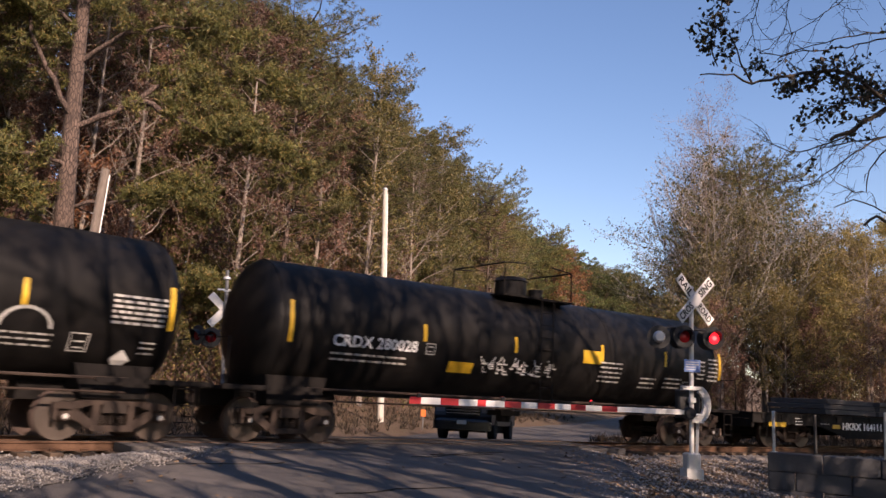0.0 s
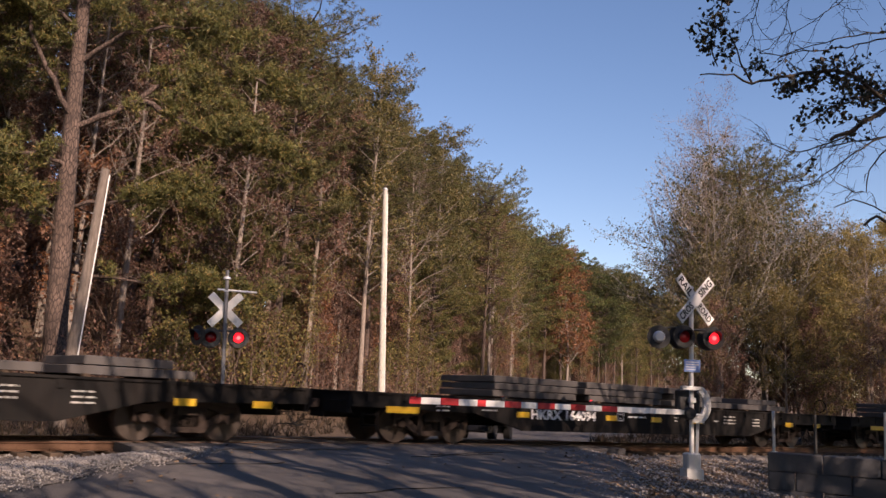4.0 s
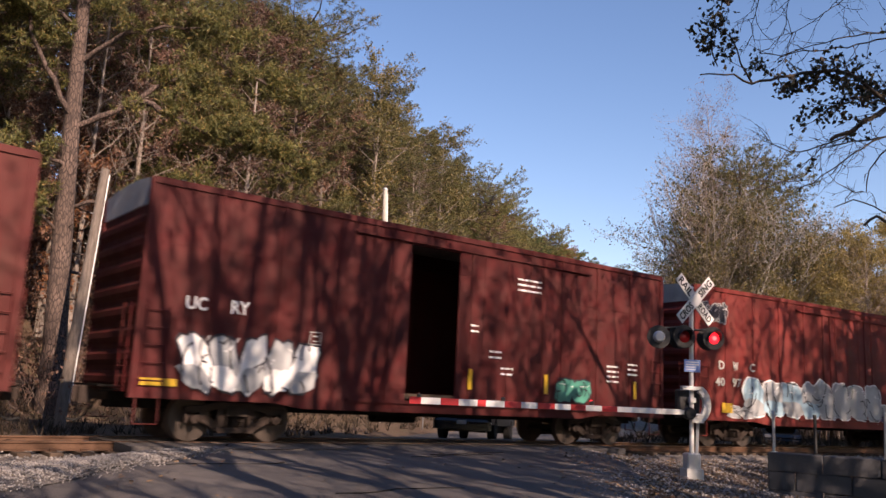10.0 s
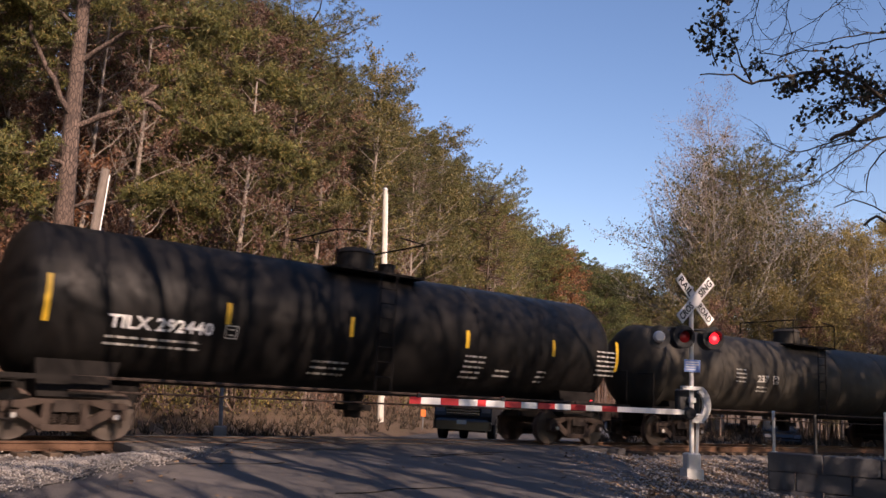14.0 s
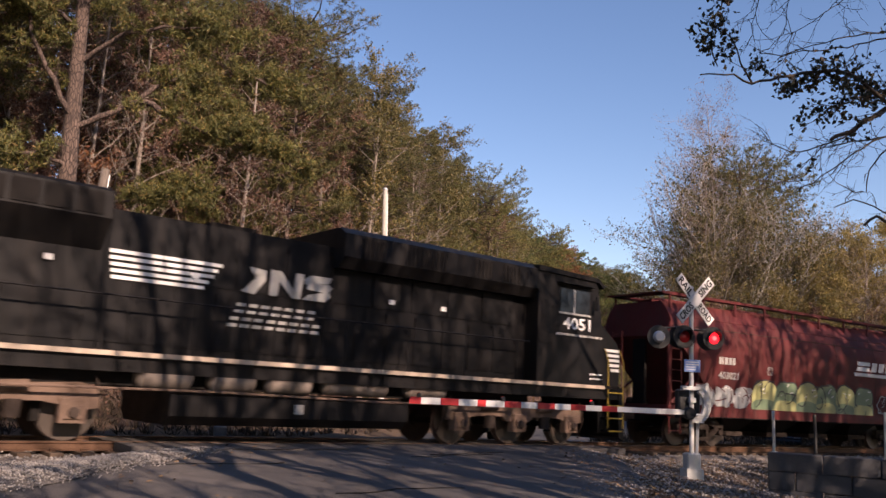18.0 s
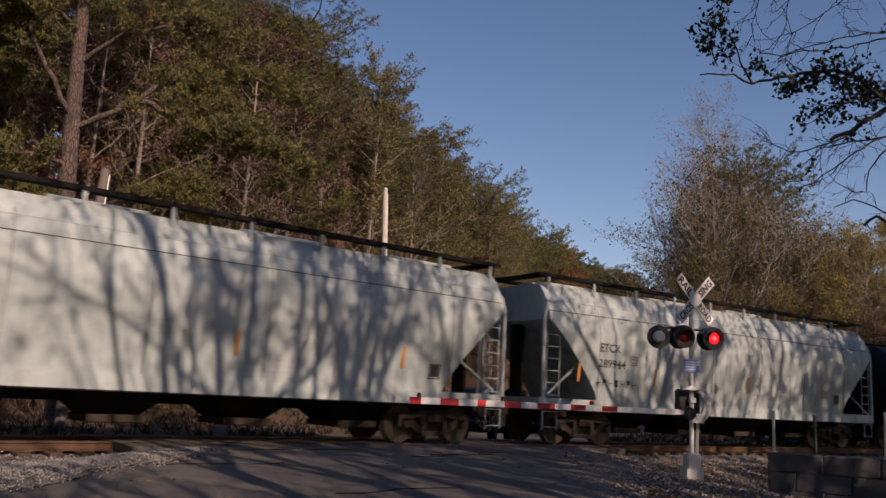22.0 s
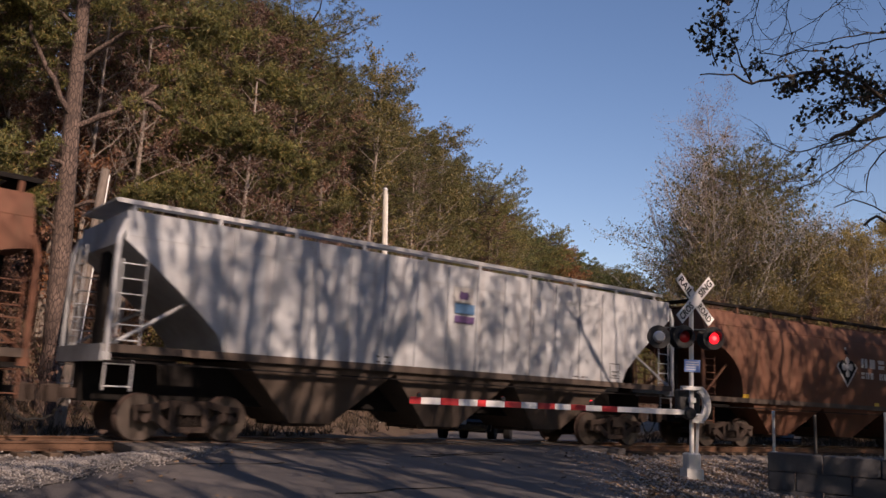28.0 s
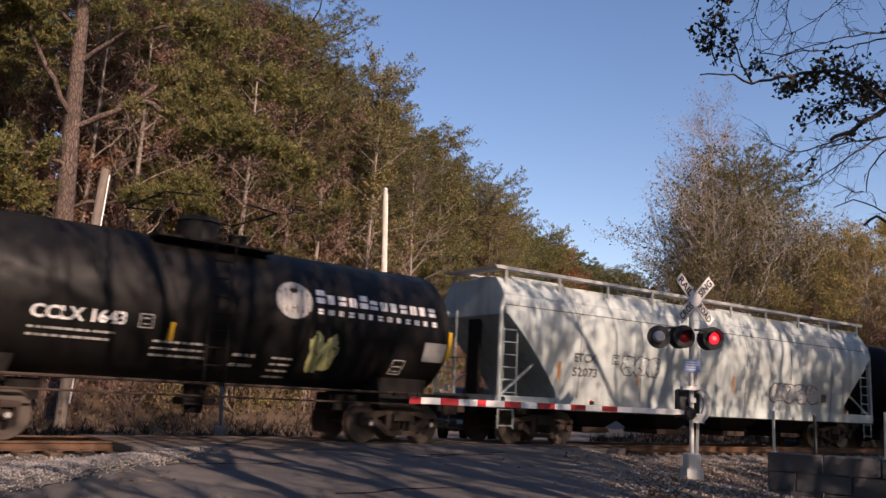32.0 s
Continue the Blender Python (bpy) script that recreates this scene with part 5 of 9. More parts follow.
def hopper_car(label, u0, u1, top, low, paint, marks, kind="flow", bays=4, seed=1, ribs=0, cut=(3.55, 2.05, 1.35), walk_mat="under", slope="steep"):
    root, L = begin("covered_hopper", label, "hopper car", u0, u1, "freight train", 1.95)
    h, W, rng = L / 2, 1.58, random.Random(seed)
    side = curved_side(W, low, top, kind)
    sill = low + 0.30
    n = 14
    za, xc, zb = cut

    def foot(x):
        """Height of the body's lower edge: it rises towards the ends."""
        e = h - abs(x)
        if e >= xc:
            return sill - 0.02
        if kind == "round":
            return zb + (za - zb) * (1 - (e / xc) ** 2) ** 0.55
        return zb + (za - zb) * (1 - e / xc) ** 0.85
    xs = [-h + 0.18 + k * 0.12 for k in range(int(xc / 0.12) + 2)]
    xs = xs + [-h + xc + 0.02, -h + xc + 0.6, 0.0] 
    xs = sorted(set([round(x, 3) for x in xs] + [round(-x, 3) for x in xs]))
    rings = []
    for x in xs:
        z0 = foot(x)
        zs = [z0 + (top - z0) * (k / (n - 1)) for k in range(n)]
        rings.append([(x, -side(z), z) for z in zs] + [(x, side(z), z) for z in reversed(zs)])
    body = part("hopper_body", rounded(Shell().loft(rings)), paint, root, "long curved hopper body" if kind != "ribbed" else "ribbed hopper body with sloped ends")
    if ribs:
        rb = Shell()
        x = -h + xc + 0.1
        while x < h - xc:
            rb.box(x - 0.045, x + 0.045, -W - 0.035, -W + 0.01, sill, top - 0.05).box(x - 0.045, x + 0.045, W - 0.01, W + 0.035, sill, top - 0.05)
            x += ribs
        part("side_posts", rb, paint, root)
    for y in (-1, 1):
        part("side_sill", Shell().prism([(-h, low), (h, low), (h, sill), (-h, sill)], y * (side(low)) - 0.05, y * (side(low)) + 0.05) if kind == "flow" else Shell().prism([(-h, sill - 0.15), (h, sill - 0.15), (h, sill), (-h, sill)], y * (side(low)) - 0.05, y * (side(low)) + 0.05), paint if kind == "flow" else "pocket_grime", root)
        if kind == "flow":
            for x in range(-5, 6, 2):
                part("weld_seam", Shell().tube([(x * 1.25, y * (side(z) + 0.002), z) for z in (sill + 0.02, 1.7, 2.3, 2.9, 3.3, 3.7, top - 0.35)], 0.009, 4), "pocket_grime", root, "grimy vertical weld seam")
            part("eave_seam", Shell().tube([(-h + 0.2, y * side(top - 0.78), top - 0.78), (h - 0.2, y * side(top - 0.78), top - 0.78)], 0.012, 4), "pocket_grime", root)
        part("sill_edge", Shell().box(-h + 0.02, h - 0.02, y * (side(low) + 0.03) - 0.05, y * (side(low) + 0.03) + 0.05, low - 0.03, low), "under", root)
        part("eave_seam", Shell().tube([(-h + 0.2, y * (side(top - 0.48) + 0.0), top - 0.48), (h - 0.2, y * (side(top - 0.48) + 0.0), top - 0.48)], 0.014, 4), paint, root)
    # end frames: posts, ladders, platform, brace
    for k in (-1, 1):
        x = k * (h - 0.06)
        for y in (-1, 1):
            yy = y * (side(low) + 0.02)
            post = Shell().tube([(x, yy, low), (x, yy, za - 0.1), (x - k * 0.12, y * side(za + 0.25), za + 0.25)], 0.055, 6)
            part("corner_post", post, paint, root)
            ladder(root, x - (0.55 if k > 0 else 0.0), low - 0.55, low + 0.02, yy, 0.5, 2, paint, "sill_step")
            ladder(root, x - (0.62 if k > 0 else -0.12), sill, za - 0.5, yy * 0.99, 0.46, 6, paint)
            part("brace", Shell().tube([(x - k * 0.1, yy * 0.95, sill), (x - k * (xc * 0.75), yy * 0.8, zb + 0.9)], 0.04, 5), paint, root)
        end_ladder(root, x + k * 0.03, 0.5, 0.95, low + 0.1, za, paint, 8)
        part("end_platform", Shell().box(min(x, x - k * 1.4), max(x, x - k * 1.4), -1.4, 1.4, low + 0.0, low + 0.06), "under", root)
        part("end_sill", Shell().box(x - 0.09, x + 0.09, -side(low), side(low), low - 0.02, sill), paint, root)
        part("slope_rib", Shell().box(x - k * 0.25 - 0.05, x - k * 0.25 + 0.05, -0.25, 0.25, low, za), "under", root)
        part("brake_gear", rounded(Shell().tube([(x - k * 0.7, 0.2, low + 0.35), (x - k * 0.7, 0.9, low + 0.35)], 0.16, 10)), "under", root)
    part("center_sill", Shell().box(-h, h, -0.3, 0.3, 0.72, low + 0.05), "under", root)
    # discharge pockets
    for b in range(bays):
        cx = -h + xc + 0.6 + (L - 2 * xc - 1.2) * (b + 0.5) / bays
        w0 = (L - 2 * xc - 1.2) / bays * 0.5
        s = Shell()
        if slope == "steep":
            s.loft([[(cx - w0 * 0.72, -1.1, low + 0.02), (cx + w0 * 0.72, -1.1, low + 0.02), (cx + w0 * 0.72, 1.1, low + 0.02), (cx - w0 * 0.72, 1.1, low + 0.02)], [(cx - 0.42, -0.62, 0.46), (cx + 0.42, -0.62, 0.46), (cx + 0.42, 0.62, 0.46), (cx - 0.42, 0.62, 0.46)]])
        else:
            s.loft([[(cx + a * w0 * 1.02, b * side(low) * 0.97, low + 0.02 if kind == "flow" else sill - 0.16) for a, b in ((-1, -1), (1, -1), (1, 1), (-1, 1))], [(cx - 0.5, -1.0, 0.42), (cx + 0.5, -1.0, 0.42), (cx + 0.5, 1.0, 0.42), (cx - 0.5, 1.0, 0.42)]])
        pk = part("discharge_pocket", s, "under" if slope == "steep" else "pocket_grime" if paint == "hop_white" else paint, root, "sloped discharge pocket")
        part("outlet_gate", Shell().bevel_box(cx - 0.5, cx + 0.5, -0.7, 0.7, 0.34, 0.48, 0.02).box(cx - 0.55, cx + 0.55, -0.76, -0.70, 0.36, 0.50), "steel_brown", pk)
    # roof walk on posts, hatch trough
    part("roof_trough", rounded(Shell().prism([(-h + 0.5, top - 0.02), (h - 0.5, top - 0.02), (h - 0.55, top + 0.13), (-h + 0.55, top + 0.13)], -0.30, 0.30)), paint, root)
    wk = Shell()
    for y in (-0.98, 0.98):
        wk.box(-h + 0.05, h - 0.05, y - 0.22, y + 0.22, top + 0.24, top + 0.28)
    wk.box(-h + 0.02, -h + 0.55, -1.2, 1.2, top + 0.24, top + 0.28).box(h - 0.55, h - 0.02, -1.2, 1.2, top + 0.24, top + 0.28)
    part("roof_walk", wk, walk_mat, root, "grated roof walkway")
    part("walk_edge", Shell().box(-h + 0.05, h - 0.05, -1.22, -1.20, top + 0.20, top + 0.29), walk_mat, root)
    x = -h + 0.4
    while x < h:
        for y in (-1, 1):
            part("walk_post", Shell().box(x - 0.04, x + 0.04, y * 1.18 - 0.02, y * 1.18 + 0.02, top - 0.28, top + 0.26), "galv" if walk_mat == "galv" else paint, root)
        x += (L - 0.8) / 9
    for k in range(4):
        x = -h + L * (k + 0.5) / 4
        part("roof_hatch", Shell().bevel_box(x - 1.0, x + 1.0, -0.34, 0.34, top + 0.12, top + 0.20, 0.02), paint, root)
    marks(root, side, L, rng)
    return root


# ---- locomotive, cab at its +x end ----
def loco_truck(root, x, sets):
    s = Shell()
    for y in (-1.08, 1.08):
        s.prism([(-2.45, 0.62), (-2.45, 0.98), (-2.1, 1.08), (-0.9, 1.02), (0.9, 1.02), (2.1, 1.08), (2.45, 0.98), (2.45, 0.62), (2.2, 0.58), (1.45, 0.72), (0.55, 0.72), (0.4, 0.60), (-0.4, 0.60), (-0.55, 0.72), (-1.45, 0.72), (-2.2, 0.58)], y - 0.09, y + 0.09)
    t = part("truck", s, "loco_truck", root, "dusty brown three-axle truck frame", pose(x, 0, 0))
    for k in (-2.0, 0.0, 2.0):
        for y, turn in ((-1.12, 0), (1.12, 180)):
            part("journal_box", Shell().bevel_box(-0.24, 0.24, -0.14, 0.12, 0.34, 0.80, 0.03).box(-0.16, 0.16, -0.18, -0.14, 0.42, 0.66), "loco_truck", t, "", pose(k, y, 0, 0, 0, turn))
            part("axle_cap", rounded(Shell().lathe([(0.01, -0.23), (0.09, -0.22), (0.11, -0.17), (0.11, -0.1)], 14)), "steel_brown", t, "", pose(k, y, 0.53, 0, 0, turn))
        wheelset(root, x + k, sets, BIG_WHEEL, 0.533)
    for k in (-1.0, 1.0):
        for y in (-1.14, 1.14):
            part("spring_pocket", rounded(Shell().tube([(k, y, 0.42), (k, y, 0.74)], 0.15, 12)), "steel_brown", t)
            part("brake_cylinder", rounded(Shell().tube([(k - 0.35, y * 1.06, 0.95), (k + 0.2, y * 1.06, 0.98)], 0.11, 12)), "loco_truck", t)
            part("brake_shoe", Shell().bevel_box(k * 1.45 - 0.08, k * 1.45 + 0.08, y * 0.72 - 0.08, y * 0.72 + 0.08, 0.35, 0.75, 0.02), "under", t)
    for y in (-1.2, 1.2):
        part("sand_pipe", Shell().tube([(-2.35, y, 1.2), (-2.5, y, 0.7), (-2.62, y * 0.75, 0.18)], 0.02, 5).tube([(2.35, y, 1.2), (2.5, y, 0.7), (2.62, y * 0.75, 0.18)], 0.02, 5), "steel_brown", t)


def build_loco(u0, u1):
    root = new("diesel_locomotive")
    tagged(root, "black freight locomotive with white stripes and dusty brown trucks", "locomotive", "freight train")
    L, sets = u1 - u0, []
    h, W = L / 2, 1.55
    loco_truck(root, -6.6, sets)
    loco_truck(root, 6.6, sets)
    ends(root, L, 0.5)
    B = "loco_black"
    part("frame", Shell().box(-h + 0.3, h - 0.3, -W + 0.08, W - 0.08, 1.30, 1.60), B, root)
    part("walkway", Shell().box(-h + 0.35, h - 0.35, -W, W, 1.60, 1.68), "under", root)
    for y in (-1, 1):
        part("sill_stripe", Shell().box(-h + 1.3, h - 1.0, y * (W + 0.008) - 0.008, y * (W + 0.008) + 0.008, 1.585, 1.675), "sill_dust", root, "pale dusty edge of the walkway")
    # hoods
    def panels(x0, x1, w, z0, z1, step, parent):
        s = Shell()
        x = x0 + 0.1
        while x < x1 - 0.3:
            for y in (-1, 1):
                s.box(x, min(x + step - 0.07, x1 - 0.05), y * (w + 0.012) - 0.012, y * (w + 0.012) + 0.012, z0, z1)
            x += step
        return part("access_doors", s, B, parent)
    hood = part("long_hood", Shell().prism([(-10.25, 1.68), (6.9, 1.68), (6.9, 4.40), (-10.25, 4.40)], -1.02, 1.02), B, root)
    panels(-9.0, 6.6, 1.02, 1.85, 3.0, 0.86, hood)
    panels(-4.0, 6.6, 1.02, 3.12, 4.2, 1.15, hood)
    rad = part("radiator_section", Shell().prism([(-1.02, 3.55), (-1.52, 4.10), (-1.52, 4.62), (-1.2, 4.74), (1.2, 4.74), (1.52, 4.62), (1.52, 4.10), (1.02, 3.55)], -10.3, -4.4, pose(0, 0, 0, 0, 0, -90)), B, root, "overhanging radiator section")
    g = Shell()
    for k in range(10):
        x = -10.1 + k * 0.56
        for y in (-1, 1):
            g.box(x, x + 0.48, y * 1.53 - 0.012, y * 1.53 + 0.012, 4.15, 4.57)
    part("radiator_grille", g, "under", rad)
    up = part("blower_section", Shell().prism([(-1.3, 3.9), (-1.5, 4.15), (-1.5, 4.68), (-1.25, 4.84), (1.25, 4.84), (1.5, 4.68), (1.5, 4.15), (1.3, 3.9)], 0.7, 6.9, pose(0, 0, 0, 0, 0, -90)), B, root, "raised equipment section behind the cab")
    v = Shell()
    for x in (1.2, 2.5, 3.1, 4.6, 5.6):
        for k in range(5):
            v.box(x + k * 0.13, x + k * 0.13 + 0.07, -1.52, -1.495, 4.18, 4.62)
    part("louvres", v, "under", up)
    part("exhaust_stack", rounded(Shell().box(-2.0, -0.9, -0.35, 0.35, 4.40, 4.62)), "under", root)
    part("dynamic_fan", rounded(Shell().tube([(-7.4, 0, 4.72), (-7.4, 0, 4.84)], 0.8, 20)), "under", root)
    # hood end stairs, cab and nose
    cab = part("cab", Shell().prism([(6.9, 1.68), (9.55, 1.68), (9.55, 3.05), (9.35, 4.40), (9.2, 4.66), (6.9, 4.72)], -1.5, 1.5), B, root, "driver's cab")
    part("cab_roof", Shell().prism([(6.85, 4.66), (9.3, 4.60), (9.5, 4.44), (9.58, 4.50), (9.3, 4.72), (6.85, 4.80)], -1.56, 1.56), B, root)
    part("nose", Shell().prism([(9.45, 1.68), (10.36, 1.68), (10.40, 2.70), (10.26, 2.92), (9.45, 3.52)], -1.43, 1.43), B, root, "wide sloping nose")
    for y in (-1, 1):
        w = part("cab_window", Shell().box(7.75, 8.95, y * 1.503 - 0.01, y * 1.503 + 0.01, 3.62, 4.28), "glass", cab, "dark side window")
        part("window_frame", Shell().box(7.72, 8.98, y * 1.512 - 0.012, y * 1.512 + 0.012, 3.57, 3.62).box(8.28, 8.33, y * 1.512 - 0.012, y * 1.512 + 0.012, 3.6, 4.28), "offwhite", cab)
        part("cab_awning", Shell().prism([(7.65, 4.40), (9.05, 4.40), (9.05, 4.44), (7.65, 4.44)], y * 1.5 - 0.18, y * 1.5 + 0.18), B, cab)
        part("mirror", Shell().box(9.05, 9.15, y * 1.68 - 0.02, y * 1.68 + 0.02, 3.75, 4.15), B, cab)
    part("windshield", Shell().quad((9.51, -1.2, 3.42), (9.51, 1.2, 3.42), (9.40, 1.15, 4.2), (9.40, -1.15, 4.2)), "glass", cab)
    # fuel tank and air gear
    part("fuel_tank", Shell().prism([(-1.15, 0.34), (-1.40, 0.52), (-1.40, 0.92), (-1.05, 1.02), (1.05, 1.02), (1.40, 0.92), (1.40, 0.52), (1.15, 0.34)], -2.9, 2.8, pose(0, 0, 0, 0, 0, -90)), B, root, "long black fuel tank")
    part("fuel_gauge", Shell().box(-0.2, 0.0, -1.43, -1.40, 0.62, 0.82), "offwhite", root)
    for x, n, r in ((-3.0, 0.55, 0.27), (-1.6, 0.5, 0.27), (-0.3, 0.55, 0.25), (1.4, 0.85, 0.22), (3.4, 0.6, 0.2)):
        for y in (-1.2, 1.2):
            part("air_reservoir", rounded(Shell().tube([(x - n, y, 1.27), (x - n + 0.08, y, 1.27), (x + n - 0.08, y, 1.27), (x + n, y, 1.27)], [r * 0.6, r, r, r * 0.6], 14)), "reservoir", root)
    for z, y in ((1.55, -1.42), (1.47, -1.36), (0.98, -1.42)):
        part("air_pipe", Shell().tube([(-6.5, y, z), (-2.0, y, z + 0.03), (2.0, y, z - 0.03), (6.3, y, z)], 0.025, 6), "loco_truck", root)
    part("sill_beam", Shell().box(-7.0, 7.0, -1.1, 1.1, 1.05, 1.62), "under", root)
    # railings
    for y in (-1.5, 1.5):
        r = Shell().tube([(-h + 0.6, y, 2.7), (6.6, y, 2.7)], 0.02, 5)
        x = -h + 1.0
        while x < 6.7:
            r.tube([(x, y, 1.68), (x, y, 2.7)], 0.018, 5)
            x += 1.75
        part("handrail", r, B, root, "walkway handrail")
        for k in (-1, 1):
            st = Shell()
            for j in range(4):
                st.box(min(k * (h - 0.75), k * (h - 0.15)), max(k * (h - 0.75), k * (h - 0.15)), y - 0.28 if y > 0 else y, y if y > 0 else y + 0.28, 0.40 + 0.36 * j, 0.44 + 0.36 * j)
            step = part("steps", st, "under", root, "boarding steps")
            for j in range(4):
                part("step_edge", Shell().box(min(k * (h - 0.75), k * (h - 0.15)), max(k * (h - 0.75), k * (h - 0.15)), y - 0.012, y + 0.012, 0.40 + 0.36 * j, 0.435 + 0.36 * j), "rail_yellow", step)
            part("step_rail", Shell().tube([(k * (h - 0.78), y, 0.5), (k * (h - 0.78), y, 2.4), (k * (h - 0.95), y, 2.75)], 0.015, 6).tube([(k * (h - 0.12), y, 0.5), (k * (h - 0.12), y, 2.4), (k * (h - 0.3), y, 2.75)], 0.015, 6), "rail_yellow", root, "yellow grab rails")
            part("step_well", Shell().box(min(k * (h - 0.8), k * (h - 0.1)), max(k * (h - 0.8), k * (h - 0.1)), y * 0.75 - 0.03, y * 0.75 + 0.03, 0.35, 1.65), B, root)
    for k in (-1, 1):
        part("pilot", Shell().prism([(k * (h - 0.05), 0.16), (k * (h + 0.02), 0.35), (k * (h - 0.02), 1.65), (k * (h - 0.25), 1.65), (k * (h - 0.25), 0.25)], -1.45, 1.45), B, root, "end pilot plate")
    # white hood stripes, number and lettering as plain shapes
    side = flat_side(1.06)
    for k in range(5):
        z = 3.62 - k * 0.125
        part("white_stripe", plate_on(Shell(), -4.25 + k * 0.02, -1.95 - k * 0.09, z - 0.07, z, flat_side(1.055)), "white", hood)
        part("white_stripe", plate_on(Shell(), -10.2 + k * 0.05, -9.1, 3.10 - k * 0.125, 3.17 - k * 0.125, flat_side(1.055)), "white", hood)
        part("white_stripe", plate_on(Shell(), 9.75 + k * 0.06, 10.35, 2.66 - k * 0.14, 2.74 - k * 0.14, flat_side(1.435)), "white", root)
    logo = Shell()
    for pts in ([(-1.5, 3.12), (-1.2, 3.08), (-0.95, 3.42), (-0.95, 3.62), (-1.35, 3.66), (-1.3, 3.56), (-1.12, 3.50)], [(-0.85, 3.10), (-0.66, 3.10), (-0.60, 3.66), (-0.85, 3.66)], [(-0.7, 3.5), (-0.3, 3.10), (-0.22, 3.22), (-0.6, 3.66)], [(-0.3, 3.1), (-0.1, 3.1), (-0.02, 3.66), (-0.25, 3.66)],
                [(0.0, 3.44), (0.62, 3.52), (0.70, 3.66), (0.15, 3.66), (-0.02, 3.56)], [(0.05, 3.34), (0.6, 3.30), (0.72, 3.44), (0.62, 3.50), (0.06, 3.47)], [(-0.05, 3.10), (0.55, 3.10), (0.68, 3.24), (0.62, 3.34), (0.1, 3.22)]):
        fan(logo, pts, side, 0.02)
    part("emblem", logo, "offwhite", hood, "white horse-head emblem shapes")
    rng = random.Random(9)
    for x0, z, n in ((-1.62, 2.66, 7), (-1.75, 2.36, 8)):
        s = Shell()
        for k in range(n):
            x = x0 + k * 0.28
            plate_on(s, x, x + 0.21, z, z + 0.07, side, 0.02, 0.25)
            plate_on(s, x + 0.04, x + 0.24, z + 0.14, z + 0.21, side, 0.02, 0.25)
        part("word_marking", s, "offwhite", hood, "slanted white letter shapes")
    lettering("number", "4051", 7.88, 3.16, 0.34, "white", cab, flat_side(1.502), 1.12, 0.02)
    part("small_stencil", bars(7.6, 2.98, 1.9, 1, 0.1, flat_side(1.503), rng, 0.6), "offwhite", cab)
    lettering("number", "4051", -9.95, 3.62, 0.22, "offwhite", hood, flat_side(1.05), 0.72, 0.02)
    part("small_stencil", bars(9.0, 1.95, 0.5, 2, 0.12, flat_side(1.503), rng), "white", cab)
    for x in (-7.0, -5.4, -2.6, 2.3, 3.9):
        part("label_plate", plate_on(Shell(), x, x + 0.16, 3.25, 3.36, side, 0.02), "white", hood)
    TRAIN.append((root, (u0 + u1) / 2, sets))
    return root


# ---- crossing signals, poles, headwall, vehicles ----
def crossbuck(root, z, x, half=0.61, turn=0.0):
    """Two crossed white blades, facing -y before they are turned."""
    k0 = half / 0.61
    words = (("RAIL", "ROAD"), ("CROS", "SING"))
    for k in range(2):
        m = pose(x, -0.075, z, 0, 0, turn) @ pose(0, -0.022 * k, 0, 0, 45 if k == 0 else -45, 0)
        blade = part("crossbuck_blade", Shell().bevel_box(-half, half, -0.006, 0.006, -0.112 * k0, 0.112 * k0, 0.004), "galv", root, "white reflective crossbuck blade with a grey back", m)
        part("reflective_face", Shell().box(0.005 - half, half - 0.005, -0.0095, -0.0065, -0.107 * k0, 0.107 * k0), "white", blade)
        for j, w in enumerate(words[k]):
            d = letters(w, 0.15 * k0, 0.42 * k0, 0.03)
            d.materials.append(M["blacktext"])
            put("lettering", d, blade, pose((-0.56 if j == 0 else 0.14) * k0, -0.013, -0.075 * k0))
    return root


def flasher(root, x, y, z, turn=0, housing="signal_black"):
    """A flashing light: background disc, hood, lens. It faces -y before it is turned."""
    m = pose(x, y, z, 0, 0, turn)
    disc = part("light_background", rounded(Shell().lathe([(0.01, 0.0), (0.28, 0.0), (0.285, 0.012), (0.28, 0.024), (0.01, 0.024)], 28)), "signal_black", root, "black round target disc", m)
    hood = Shell()
    n = 18
    rings = []
    for r, y0 in ((0.165, 0.0), (0.165, -1.0), (0.158, -1.0), (0.158, 0.0)):
        row = []
        for j in range(n + 1):
            a = math.radians(-25 + 230 * j / n)
            depth = 0.24 * (0.35 + 0.65 * max(0.0, math.sin(a)))
            row.append((r * math.cos(a), y0 * depth, r * math.sin(a)))
        rings.append(row)
    hood.loft(rings, closed=False, cap=False)
    part("hood", rounded(hood), "signal_black", disc)
    part("lens", rounded(Shell().lathe([(0.001, -0.045), (0.08, -0.038), (0.13, -0.015), (0.15, -0.002)], 24)), "lens", disc, "dark red glass lens")
    part("lamp_housing", rounded(Shell().lathe([(0.01, 0.16), (0.10, 0.15), (0.14, 0.10), (0.145, 0.025), (0.01, 0.025)], 20)), housing, disc)


FLASHERS = []     # (lamp, its pose behind the first and behind the second lens)


